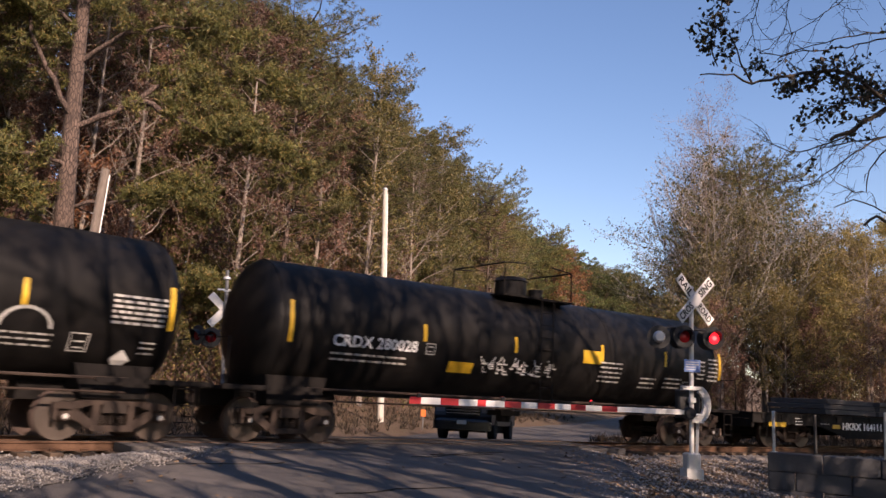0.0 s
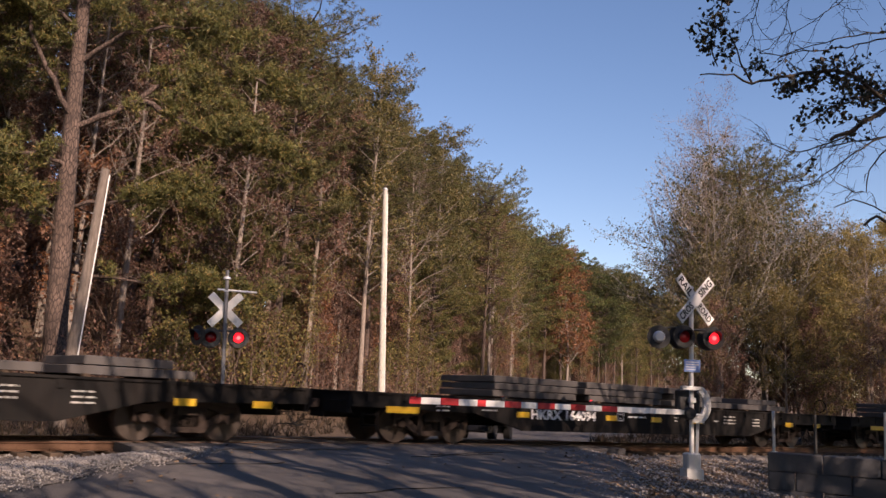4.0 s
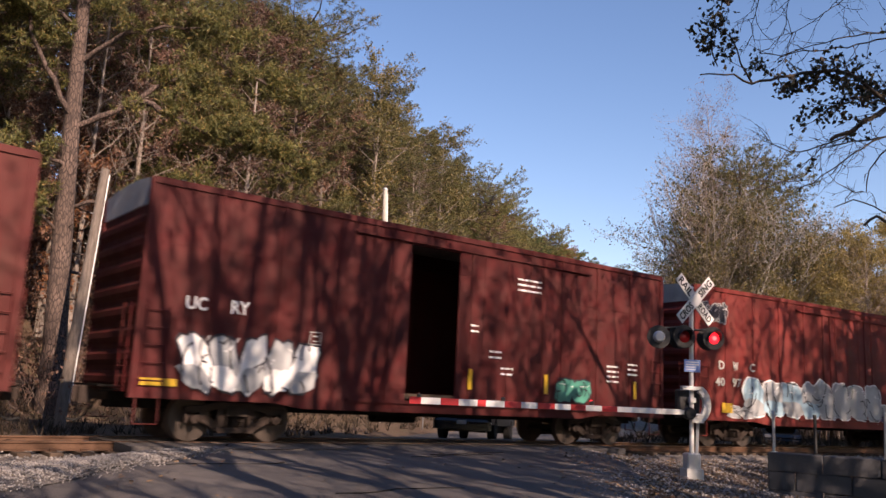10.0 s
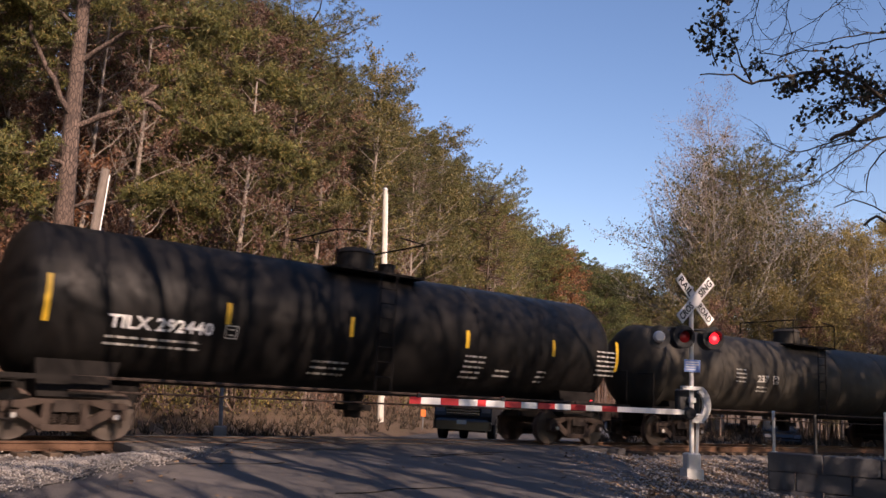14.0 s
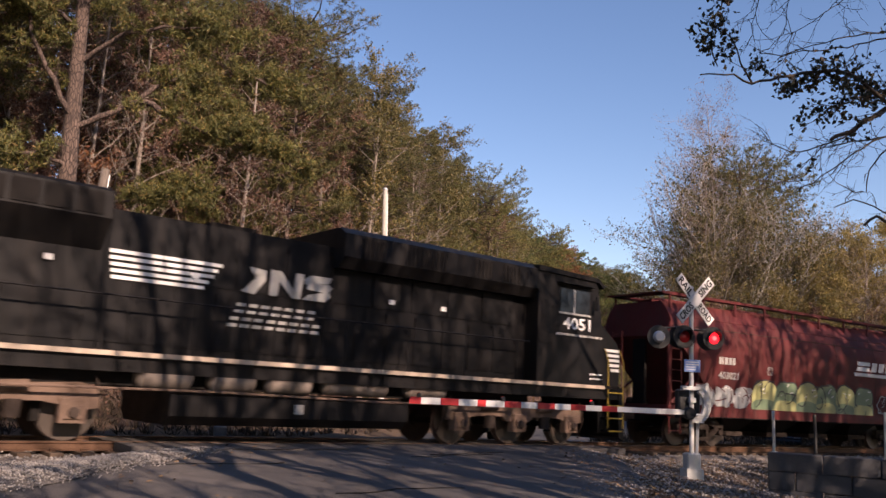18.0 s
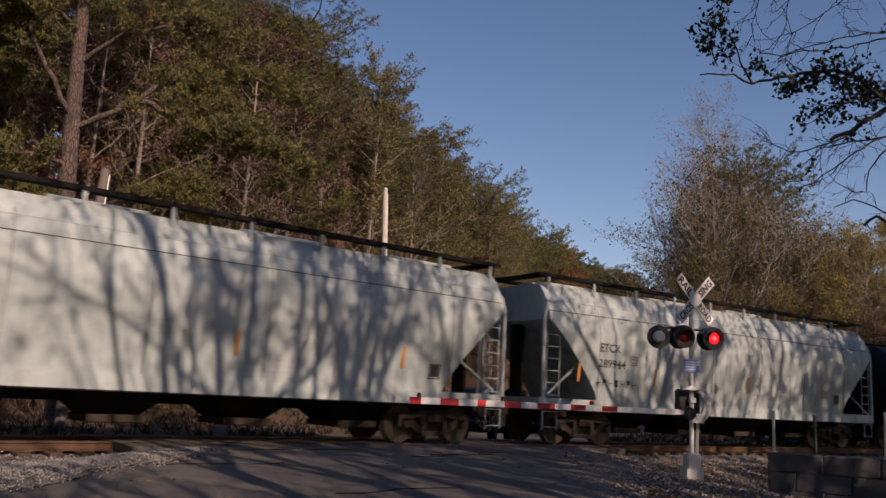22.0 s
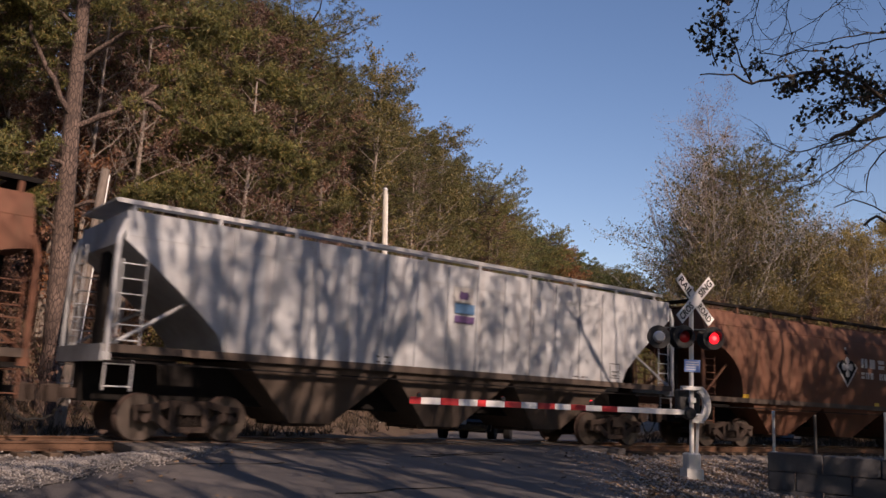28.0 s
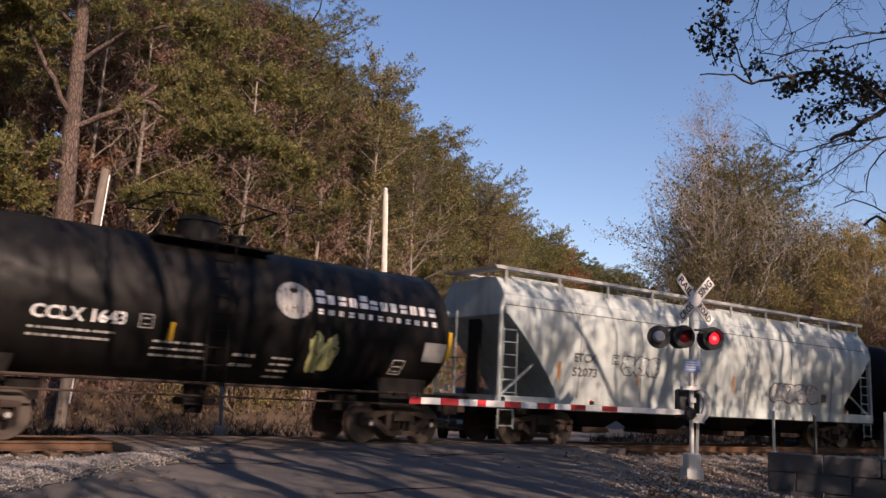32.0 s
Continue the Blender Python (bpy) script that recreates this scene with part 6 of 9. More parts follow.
def signal(name, place, turn, front, height, shift=0.0, lights=1.53, tilt=0.0, paint="alu"):
    root = new(name)
    root.matrix_basis = pose(*place, 0, 0, turn) @ pose(0, 0, 0, 0, tilt, 0)
    top = height - (0.30 if front else 0.0)
    part("mast", rounded(Shell().tube([(0, 0, 0.3), (0, 0, top)], 0.057, 14)), paint, root, "silver-painted steel mast" if front else "steel mast in a grey darkened for shade")
    base = part("base", Shell().bevel_box(-0.17, 0.17, -0.17, 0.17, 0.0, 0.40, 0.03).box(-0.21, 0.21, -0.21, 0.21, -0.35, 0.03), paint, root, "cast junction-box base on concrete")
    part("cap", rounded(Shell().lathe([(0.01, 0.0), (0.07, 0.0), (0.07, 0.03), (0.03, 0.06), (0.005, 0.065)], 12, pose(0, 0, top, 90, 0, 0))), "alu", root)
    zl = height - lights
    part("cross_arm", rounded(Shell().tube([(shift - 0.5, 0, zl + 0.16), (shift - 0.3, 0, zl + 0.2), (shift + 0.3, 0, zl + 0.2), (shift + 0.5, 0, zl + 0.16)], 0.03, 10)), "signal_black", root)
    for sx in (-0.38, 0.38):
        flasher(root, shift + sx, -0.18, zl)
        flasher(root, shift + sx, 0.18, zl, 180)
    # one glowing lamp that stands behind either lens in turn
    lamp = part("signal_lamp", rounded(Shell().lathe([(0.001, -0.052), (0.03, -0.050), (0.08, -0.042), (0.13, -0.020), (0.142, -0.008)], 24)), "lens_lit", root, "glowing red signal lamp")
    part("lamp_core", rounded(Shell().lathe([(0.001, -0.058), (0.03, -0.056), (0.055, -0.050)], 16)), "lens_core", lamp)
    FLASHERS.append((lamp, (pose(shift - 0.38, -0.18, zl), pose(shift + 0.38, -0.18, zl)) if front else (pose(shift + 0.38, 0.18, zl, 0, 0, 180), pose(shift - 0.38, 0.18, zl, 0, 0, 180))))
    crossbuck(root, height - (0.59 if front else 0.5), shift * 0.55, 0.76 if front else 0.61, 19.0 if front else 0.0)
    return root


def build_near_signal():
    h = 4.72
    root = signal("crossing_signal", (15.98, 11.77, -0.187), -29.0, True, h, 0.12)
    root.matrix_basis = root.matrix_basis @ Matrix.Scale(0.92, 4)
    tagged(root, "silver crossing signal with crossbuck, red flashing lights and lowered gate", "crossing signal", "crossing signals")
    # a third pair, turned towards a side road
    part("side_arm", rounded(Shell().tube([(0, 0, 3.40), (-0.5, -0.12, 3.40), (-0.93, -0.2, 3.36)], 0.026, 8)), "signal_black", root)
    flasher(root, -0.93, -0.2, 3.14, 168, "alu")
    part("sign_plate", Shell().bevel_box(-0.22, 0.20, -0.075, -0.068, 2.34, 2.64, 0.003), "blue_sign", root, "small blue notice plate")
    s = Shell()
    rng = random.Random(2)
    for r in range(4):
        s.box(-0.18, 0.16 - rng.uniform(0, 0.08), -0.082, -0.078, 2.39 + r * 0.06, 2.415 + r * 0.06)
    part("notice_lines", s, "white", root)
    # gate mechanism, arm and counterweights
    mech = part("gate_mechanism", Shell().bevel_box(-0.30, 0.26, 0.06, 0.34, 1.22, 1.92, 0.04), "signal_black", root, "black gate-drive housing")
    part("bracket", Shell().box(-0.07, 0.07, -0.1, 0.1, 1.2, 1.35), "alu", root)
    part("bracket", Shell().box(-0.07, 0.07, -0.1, 0.1, 1.6, 1.72), "alu", root)
    part("conduit", rounded(Shell().tube([(0.13, 0.0, 0.40), (0.15, 0.0, 0.9), (0.16, 0.0, 1.25)], 0.042, 8)), "alu", root, "silver cable conduit")
    w = Shell()
    pts = []
    for j in range(15):
        a = math.radians(-80 + 160 * j / 14)
        pts.append((0.14 + 0.27 * math.cos(a), 1.56 + 0.42 * math.sin(a)))
    for j in range(15):
        a = math.radians(80 - 160 * j / 14)
        pts.append((0.06 + 0.17 * math.cos(a), 1.56 + 0.29 * math.sin(a)))
    w.loft([[(pts[j][0], y, pts[j][1]) for y in (-0.20, -0.10)] + [(pts[29 - j][0], y, pts[29 - j][1]) for y in (-0.10, -0.20)] for j in range(15)])
    part("counterweight", w, "alu", root, "silver curved counterweight arm")
    part("counterweight_arm", Shell().bevel_box(-0.34, 0.22, -0.20, -0.10, 1.90, 1.99, 0.01), "alu", root)
    part("counterweight_plate", Shell().bevel_box(-0.10, 0.24, -0.22, -0.10, 1.12, 1.34, 0.03), "alu", root)
    part("arm_hub", rounded(Shell().lathe([(0.01, -0.28), (0.12, -0.28), (0.15, -0.24), (0.15, -0.08), (0.01, -0.08)], 16, pose(-0.14, 0, 1.34))), "signal_black", root)
    return root


def build_gate_arm(root):
    """The lowered arm, from the mechanism across the near lane; red and white, with three small lamps."""
    inv = root.matrix_basis.inverted()
    a, b = inv @ Vector((15.69, 11.73, 1.064)), inv @ Vector((10.55, 15.08, 1.036))
    d = b - a
    length = d.length
    along = Matrix.Translation(a) @ d.to_track_quat("X", "Z").to_matrix().to_4x4()
    arm = new("gate_arm", Shell().box(0, 0.6, -0.03, 0.03, -0.05, 0.05).mesh("gate_arm", M["alu"]))
    arm.parent, arm.matrix_basis, arm["label"] = root, along, "red and white striped gate arm, lowered"
    edges = [0.10, 1.67, 2.04, 2.44, 2.80, 3.19, 3.60, 4.00, 4.40, 4.85, 5.05, 5.50, 5.93, 6.40, length]
    for k in range(len(edges) - 1):
        hgt = 0.062 + 0.02 * k / len(edges)
        part("stripe", Shell().bevel_box(edges[k], edges[k + 1], -0.022, 0.022, -hgt, hgt, 0.006), "red" if k % 2 else "white", arm)
    for x, lit in ((2.29, True), (4.44, False), (length - 0.22, False)):
        lamp = part("gate_lamp", Shell().bevel_box(x - 0.05, x + 0.05, -0.05, 0.05, 0.08, 0.17, 0.02), "signal_black", arm)
        part("gate_lamp_lens", rounded(Shell().lathe([(0.005, -0.015), (0.04, -0.01), (0.05, 0.0)], 12, pose(x, -0.05, 0.14))), "lens_lit" if lit else "lens", lamp, "red lamp lens")


def build_far_signal():
    root = signal("crossing_signal", (9.45, 22.6, -0.35), 160.0, False, 4.15, 0.0, 1.31, 2.7, "mast_grey")
    tagged(root, "crossing signal beyond the track, its crossbuck seen from behind", "crossing signal", "crossing signals")
    part("mast_top", rounded(Shell().tube([(0, 0, 4.1), (0, 0, 4.78)], 0.05, 10)), "mast_grey", root)
    part("bell", rounded(Shell().lathe([(0.01, 0.0), (0.11, 0.0), (0.10, 0.05), (0.05, 0.09), (0.01, 0.09)], 14, pose(0, 0, 4.52, 90, 0, 0))), "alu", root, "warning bell")
    part("bracket_arm", rounded(Shell().tube([(0.25, 0, 4.22), (-0.85, 0, 4.16)], 0.03, 8)), "alu", root)
    flasher(root, 0.75, 0.1, 2.90, 130)


def leaning_pole(name, label, base, top, r0, r1, material, extras):
    root = new(name)
    root.matrix_basis = pose(*base)
    d = Vector(top) - Vector(base)
    n = 9
    pts = [d * (k / n) - (Vector((0, 0, 0.6)) if k == 0 else Vector()) for k in range(n + 1)]
    part("shaft", rounded(Shell().tube(pts, [r0 + (r1 - r0) * k / n for k in range(n + 1)], 14)), material, root)
    tagged(root, label, "utility pole", "utility poles")
    if extras:
        part("pole_cap", rounded(Shell().tube([d - Vector((0, 0, 0.05)), d + Vector((0, 0, 0.06))], [r1 * 1.2, r1 * 0.8], 10)), "galv", root)
    # a thin bright tube up the shaft's +x side
    part("ground_wire", Shell().tube([d * 0.1 + Vector((r0, -0.05, 0)), d * 0.98 + Vector((r1, -0.03, 0))], 0.028, 6), "alu", root, "thin bright strip")
    for k in (0.55, 0.7, 0.82):
        part("bolt", Shell().tube([d * k - Vector((r0 * 1.25, 0, 0)), d * k + Vector((r0 * 1.25, 0, 0))], 0.015, 6), "galv", root)


def build_headwall():
    root = new("retaining_wall")
    tagged(root, "low wall of grey concrete blocks in the shade beside the track", "wall", kind="structure")
    q, r = Vector((16.95, 10.50, 0)), Vector((19.6, 5.7, 0))
    d = (r - q).normalized()
    yaw = math.degrees(math.atan2(d.y, d.x))
    block = Shell().bevel_box(0.0, 1.07, -0.25, 0.25, 0.0, 0.375, 0.022).mesh("block", M["concrete"])
    half = Shell().bevel_box(0.0, 0.53, -0.25, 0.25, 0.0, 0.375, 0.022).mesh("block", M["concrete"])
    for row in range(4):
        x, k = 0.0, 0
        if row % 2:
            put("block", half, root, Matrix.Translation((q.x, q.y, -0.085 - row * 0.39 + 0.02)) @ pose(0, 0, 0, 0, 0, yaw))
            x = 0.545
        while x < 6.6:
            o = q + d * x
            put("block", block, root, Matrix.Translation((o.x, o.y, -0.085 - row * 0.39 + 0.02 + 0.006 * math.sin(k * 3.1 + row))) @ pose(0, 0, 0, 0, 0, yaw + 0.5 * math.sin(k * 5 + row * 2)))
            x, k = x + 1.085, k + 1
    fence = new("pipe_railing")
    tagged(fence, "bare galvanised pipe posts standing on the block wall", "railing")
    for x, top, lean in ((0.12, 1.16, 0.0), (0.95, 1.12, 0.0), (2.28, 1.24, 0.05)):
        o = q + d * x
        m = "galv" if x != 0.95 else "signal_black"
        post = part("post", rounded(Shell().tube([(o.x, o.y, 0.28), (o.x + lean * 0.8, o.y, top)], 0.034, 12)), m, fence)
        part("post_cap", rounded(Shell().tube([(o.x + lean * 0.8, o.y, top - 0.01), (o.x + lean * 0.8, o.y, top + 0.03)], [0.042, 0.03], 12)), m, post)
        part("flange", rounded(Shell().tube([(o.x, o.y, 0.29), (o.x, o.y, 0.32)], 0.075, 12)), m, post)


def vehicle_wheel(root, x, y, r):
    w = part("wheel", rounded(Shell().lathe([(r * 0.55, -0.12), (r * 0.92, -0.125), (r, -0.10), (r, 0.10), (r * 0.92, 0.125), (r * 0.55, 0.12)], 24, pose(x, y, r))), "tyre", root, "black tyre")
    part("rim", rounded(Shell().lathe([(0.02, -0.10), (r * 0.2, -0.11), (r * 0.5, -0.07), (r * 0.58, -0.122), (r * 0.58, 0.122), (r * 0.5, 0.07), (0.02, 0.1)], 20, pose(x, y, r))), "chrome", w)


def build_pickup():
    """A pickup; its nose points to -x."""
    root = new("pickup_truck")
    tagged(root, "dark blue pickup truck waiting beyond the crossing", "pickup truck")
    W = 0.98
    s = Shell()
    body = [(-2.75, 0.55), (-2.80, 0.80), (-2.74, 1.12), (-2.55, 1.20), (-1.25, 1.27), (-1.15, 1.28), (0.95, 1.28), (0.95, 0.55)]
    s.prism(body, -W, W)
    part("body", s, "pickup_paint", root)
    bed = Shell()
    for y in (-W, W - 0.07):
        bed.box(0.98, 2.75, y, y + 0.07, 0.62, 1.28)
    bed.box(0.98, 2.75, -W, W, 0.58, 0.72).box(2.69, 2.76, -W, W, 0.62, 1.28)
    part("bed", bed, "pickup_paint", root)
    cabin = Shell()
    rings = []
    for (x0, x1, w, z) in ((-1.2, 0.93, 0.94, 1.27), (-0.62, 0.88, 0.80, 1.80), (-0.5, 0.8, 0.74, 1.86)):
        rings.append([(x0, -w, z), (x1, -w, z), (x1, w, z), (x0, w, z)])
    cabin.loft(rings)
    part("cabin", cabin, "pickup_paint", root)
    part("windshield", Shell().quad((-1.16, -0.82, 1.32), (-1.16, 0.82, 1.32), (-0.66, 0.72, 1.77), (-0.66, -0.72, 1.77)), "glass", root, "dark windshield")
    for y, k in ((-1, 1), (1, -1)):
        part("side_window", Shell().quad((-0.98, y * 0.935, 1.33), (0.8, y * 0.935, 1.33), (0.76, y * 0.815, 1.76), (-0.55, y * 0.815, 1.76)), "glass", root)
        part("mirror", Shell().bevel_box(-0.98, -0.86, y * 1.0 - 0.11, y * 1.0 + 0.11, 1.30, 1.50, 0.02), "dark_car_paint", root)
        part("headlamp", Shell().bevel_box(-2.80, -2.70, y * 0.78 - 0.15, y * 0.78 + 0.15, 0.92, 1.10, 0.02), "lamp_glass", root, "clear headlamp")
        part("fog_lamp", Shell().bevel_box(-2.90, -2.84, y * 0.66 - 0.08, y * 0.66 + 0.08, 0.56, 0.66, 0.01), "lamp_glass", root)
    g = part("grille", Shell().bevel_box(-2.84, -2.74, -0.58, 0.58, 0.82, 1.12, 0.02), "dark_car_paint", root, "black grille")
    for k in range(3):
        part("grille_bar", Shell().box(-2.855, -2.83, -0.56, 0.56, 0.87 + k * 0.09, 0.895 + k * 0.09), "chrome", g)
    part("bumper", Shell().bevel_box(-2.95, -2.70, -W, W, 0.34, 0.70, 0.08), "dark_car_paint", root, "dark front bumper")
    part("number_plate", Shell().box(-2.965, -2.95, -0.16, 0.16, 0.52, 0.66), "offwhite", root)
    for x in (-1.85, 1.85):
        for y in (-0.86, 0.86):
            vehicle_wheel(root, x, y, 0.40)
    part("underbody", Shell().box(-2.4, 2.5, -0.7, 0.7, 0.28, 0.6), "under", root)
    root.matrix_basis = pose(19.8, 23.9, -0.33, 0, 0, 40) @ pose(0, 0, 0, 0, 2.0, 0)
    return root


def build_sedan():
    root = new("car")
    tagged(root, "black car parked by the road beyond the track", "car")
    W = 0.9
    part("body", Shell().prism([(-2.3, 0.30), (-2.35, 0.62), (-2.2, 0.78), (-1.2, 0.90), (1.5, 0.95), (2.25, 0.92), (2.3, 0.35)], -W, W), "dark_car_paint", root)
    rings = [[(x0, -w, z), (x1, -w, z), (x1, w, z), (x0, w, z)] for x0, x1, w, z in ((-1.25, 2.0, 0.86, 0.90), (-0.35, 1.25, 0.66, 1.40), (-0.25, 1.1, 0.6, 1.44))]
    part("cabin", Shell().loft(rings), "dark_car_paint", root)
    part("windshield", Shell().quad((-1.20, -0.78, 0.945), (-1.20, 0.78, 0.945), (-0.40, 0.6, 1.38), (-0.40, -0.6, 1.38)), "glass", root, "windshield mirroring the sky")
    for y in (-1, 1):
        part("side_window", Shell().quad((-0.95, y * 0.862, 0.96), (1.7, y * 0.862, 0.96), (1.15, y * 0.69, 1.36), (-0.28, y * 0.69, 1.36)), "glass", root)
        part("headlamp", Shell().bevel_box(-2.36, -2.2, y * 0.68 - 0.16, y * 0.68 + 0.16, 0.60, 0.74, 0.02), "lamp_glass", root)
    part("bumper", Shell().bevel_box(-2.42, -2.25, -W, W, 0.28, 0.52, 0.04), "dark_car_paint", root)
    part("underbody", Shell().box(-2.1, 2.1, -0.7, 0.7, 0.18, 0.32), "under", root)
    for x in (-1.4, 1.4):
        for y in (-0.78, 0.78):
            vehicle_wheel(root, x, y, 0.33)
    root.matrix_basis = pose(41.5, 25.2, -0.62, 0, 0, 38)
    return root


def build_marker():
    """A small orange marker by the bend of the road."""
    root = new("road_marker")
    root.matrix_basis = pose(24.3, 33.5, ground_z(24.3, 33.5))
    tagged(root, "short orange road marker on a dark post", "road marker")
    part("post", rounded(Shell().tube([(0, 0, -0.2), (0, 0, 0.95)], 0.03, 8)), "mast_grey", root)
    part("panel", Shell().bevel_box(-0.12, 0.12, -0.045, -0.03, 0.62, 0.95, 0.01), "marker_orange", root, "orange panel", pose(0, 0, 0, 0, 0, -36))


# ---- trees and brush ----
class Plant:
    """Wood as tubes, leaves as small blades; all as arrays."""

    def __init__(self, seed):
        self.rng = np.random.RandomState(seed)
        self.wv, self.wf, self.nw = [], [], 0
        self.lv = []
        self.corners = 4

    def limb(self, pts, radii, n=4):
        pts = np.asarray(pts, float)
        t = np.gradient(pts, axis=0)
        t /= np.linalg.norm(t, axis=1)[:, None] + 1e-9
        ref = np.array([0.3, 0.2, 1.0]) if abs(t[0][2]) < 0.8 else np.array([1.0, 0.2, 0.1])
        s = np.cross(t, ref)
        s /= np.linalg.norm(s, axis=1)[:, None] + 1e-9
        u = np.cross(t, s)
        a = np.arange(n) * 2 * np.pi / n
        ring = pts[:, None, :] + (s[:, None, :] * np.cos(a)[None, :, None] + u[:, None, :] * np.sin(a)[None, :, None]) * np.asarray(radii)[:, None, None]
        k = len(pts)
        idx = np.arange(k * n).reshape(k, n) + self.nw
        q = np.stack([idx[:-1], np.roll(idx[:-1], -1, 1), np.roll(idx[1:], -1, 1), idx[1:]], -1).reshape(-1, 4)
        self.wv.append(ring.reshape(-1, 3))
        self.wf.append(q)
        self.nw += k * n

    def path(self, start, way, length, k, wobble, rise=0.0):
        pts, d, q = [np.array(start, float)], np.array(way, float), np.array(start, float)
        for _ in range(k):
            d = d + self.rng.normal(0, wobble, 3) + np.array([0, 0, rise])
            d /= np.linalg.norm(d)
            q = q + d * length / k
            pts.append(q.copy())
        return pts, d

    def blades(self, centres, count, length, width, up=0.3, spread=1.0):
        """Tufts of narrow blades that radiate from each centre."""
        c = np.repeat(np.asarray(centres, float), count, 0)
        m = len(c)
        d = self.rng.normal(0, 1, (m, 3)) * spread + np.array([0, 0, up])
        d /= np.linalg.norm(d, axis=1)[:, None]
        w = np.cross(d, self.rng.normal(0, 1, (m, 3)))
        w /= np.linalg.norm(w, axis=1)[:, None] + 1e-9
        ln = length * self.rng.uniform(0.6, 1.2, (m, 1))
        self.corners = 3
        v = np.stack([c + d * ln * 0.15 + w * width * 0.6, c + d * ln, c + d * ln * 0.25 - w * width * 0.6], 1)
        self.lv.append(v.reshape(-1, 3))

    def leaves(self, centres, size, jitter, corners=4):
        self.corners = corners
        c = np.asarray(centres, float) + self.rng.normal(0, jitter, (len(centres), 3))
        m = len(c)
        d = self.rng.normal(0, 1, (m, 3))
        d /= np.linalg.norm(d, axis=1)[:, None]
        w = np.cross(d, self.rng.normal(0, 1, (m, 3)))
        w /= np.linalg.norm(w, axis=1)[:, None] + 1e-9
        r = size * self.rng.uniform(0.6, 1.3, (m, 1))
        v = np.stack([c - d * r, c - w * r * 0.6, c + d * r, c + w * r * 0.6] if corners == 4 else [c - d * r - w * r * 0.55, c + d * r, c - d * r * 0.5 + w * r * 0.75], 1)
        self.lv.append(v.reshape(-1, 3))

    def fit_height(self, H):
        """Scales the plant so that it is H tall."""
        k = H / max(v[:, 2].max() for v in self.wv)
        self.wv, self.lv = [v * k for v in self.wv], [v * k for v in self.lv]
        return self

    def wood_mesh(self, name, material):
        d = fast_mesh(name, np.concatenate(self.wv), np.concatenate(self.wf), M[material])
        d.polygons.foreach_set("use_smooth", [True] * len(d.polygons))
        return d

    def leaf_mesh(self, name, material):
        v = np.concatenate(self.lv)
        return fast_mesh(name, v, np.arange(len(v)).reshape(-1, self.corners), M[material])


def pine_tree(seed, H, r0, bare=0.42, dense=1.0, spread=0.17, lean=(0, 0), blade=0.05, fine=1.0):
    p = Plant(seed)
    rng = p.rng
    k = 12
    trunk = np.array([(lean[0] * t + 0.10 * math.sin(t * 5 + seed), lean[1] * t + 0.10 * math.cos(t * 4 + seed), H * t) for t in np.linspace(0, 1, k + 1)])
    trunk[0, 2] = -0.5
    p.limb(trunk, [r0 * (1 - 0.88 * t) + (0.35 * r0 if i == 0 else 0) for i, t in enumerate(np.linspace(0, 1, k + 1))], 8)
    n = int(50 * dense)
    cent = []
    for j in range(n):
        t = bare + (0.99 - bare) * (j / n) ** 0.85
        z = t * k
        i = min(k - 1, int(z))
        q = trunk[i] + (trunk[i + 1] - trunk[i]) * (z - i)
        shape = math.sin(math.pi * min(1.0, (1.02 - t) / (1.02 - bare) * 0.72 + 0.22)) ** 0.8
        L = H * spread * shape * rng.uniform(0.5, 1.3) + 0.3
        a = j * 2.4 + rng.uniform(-0.4, 0.4)
        pts, d = p.path(q, (math.cos(a), math.sin(a), rng.uniform(-0.1, 0.4)), L, 4, 0.16, 0.05)
        rr = 0.012 * L + 0.012
        p.limb(pts, [rr, rr * 0.8, rr * 0.6, rr * 0.4, rr * 0.2], 4)
        # plumes of tufts on side shoots
        shoots = int((3 + L * 1.5) * fine)
        for j2 in range(shoots):
            s = 0.35 + 0.65 * (j2 + rng.rand()) / shoots
            i2 = min(3, int(s * 4))
            base = pts[i2] + (pts[i2 + 1] - pts[i2]) * (s * 4 - i2)
            sgn = 1 if j2 % 2 else -1
            w = np.array([-math.sin(a) * sgn + math.cos(a) * 0.8, math.cos(a) * sgn + math.sin(a) * 0.8, 0.35]) + rng.normal(0, 0.25, 3)
            w *= (0.35 + 0.34 * L * (1.2 - s)) / np.linalg.norm(w)
            for u in (0.35, 0.6, 0.85, 1.0):
                cent.append(base + w * u + rng.normal(0, 0.07, 3) + (0, 0, 0.1 * u))
    p.blades(cent, int(15 * fine), 0.27, blade, 0.6)
    return p


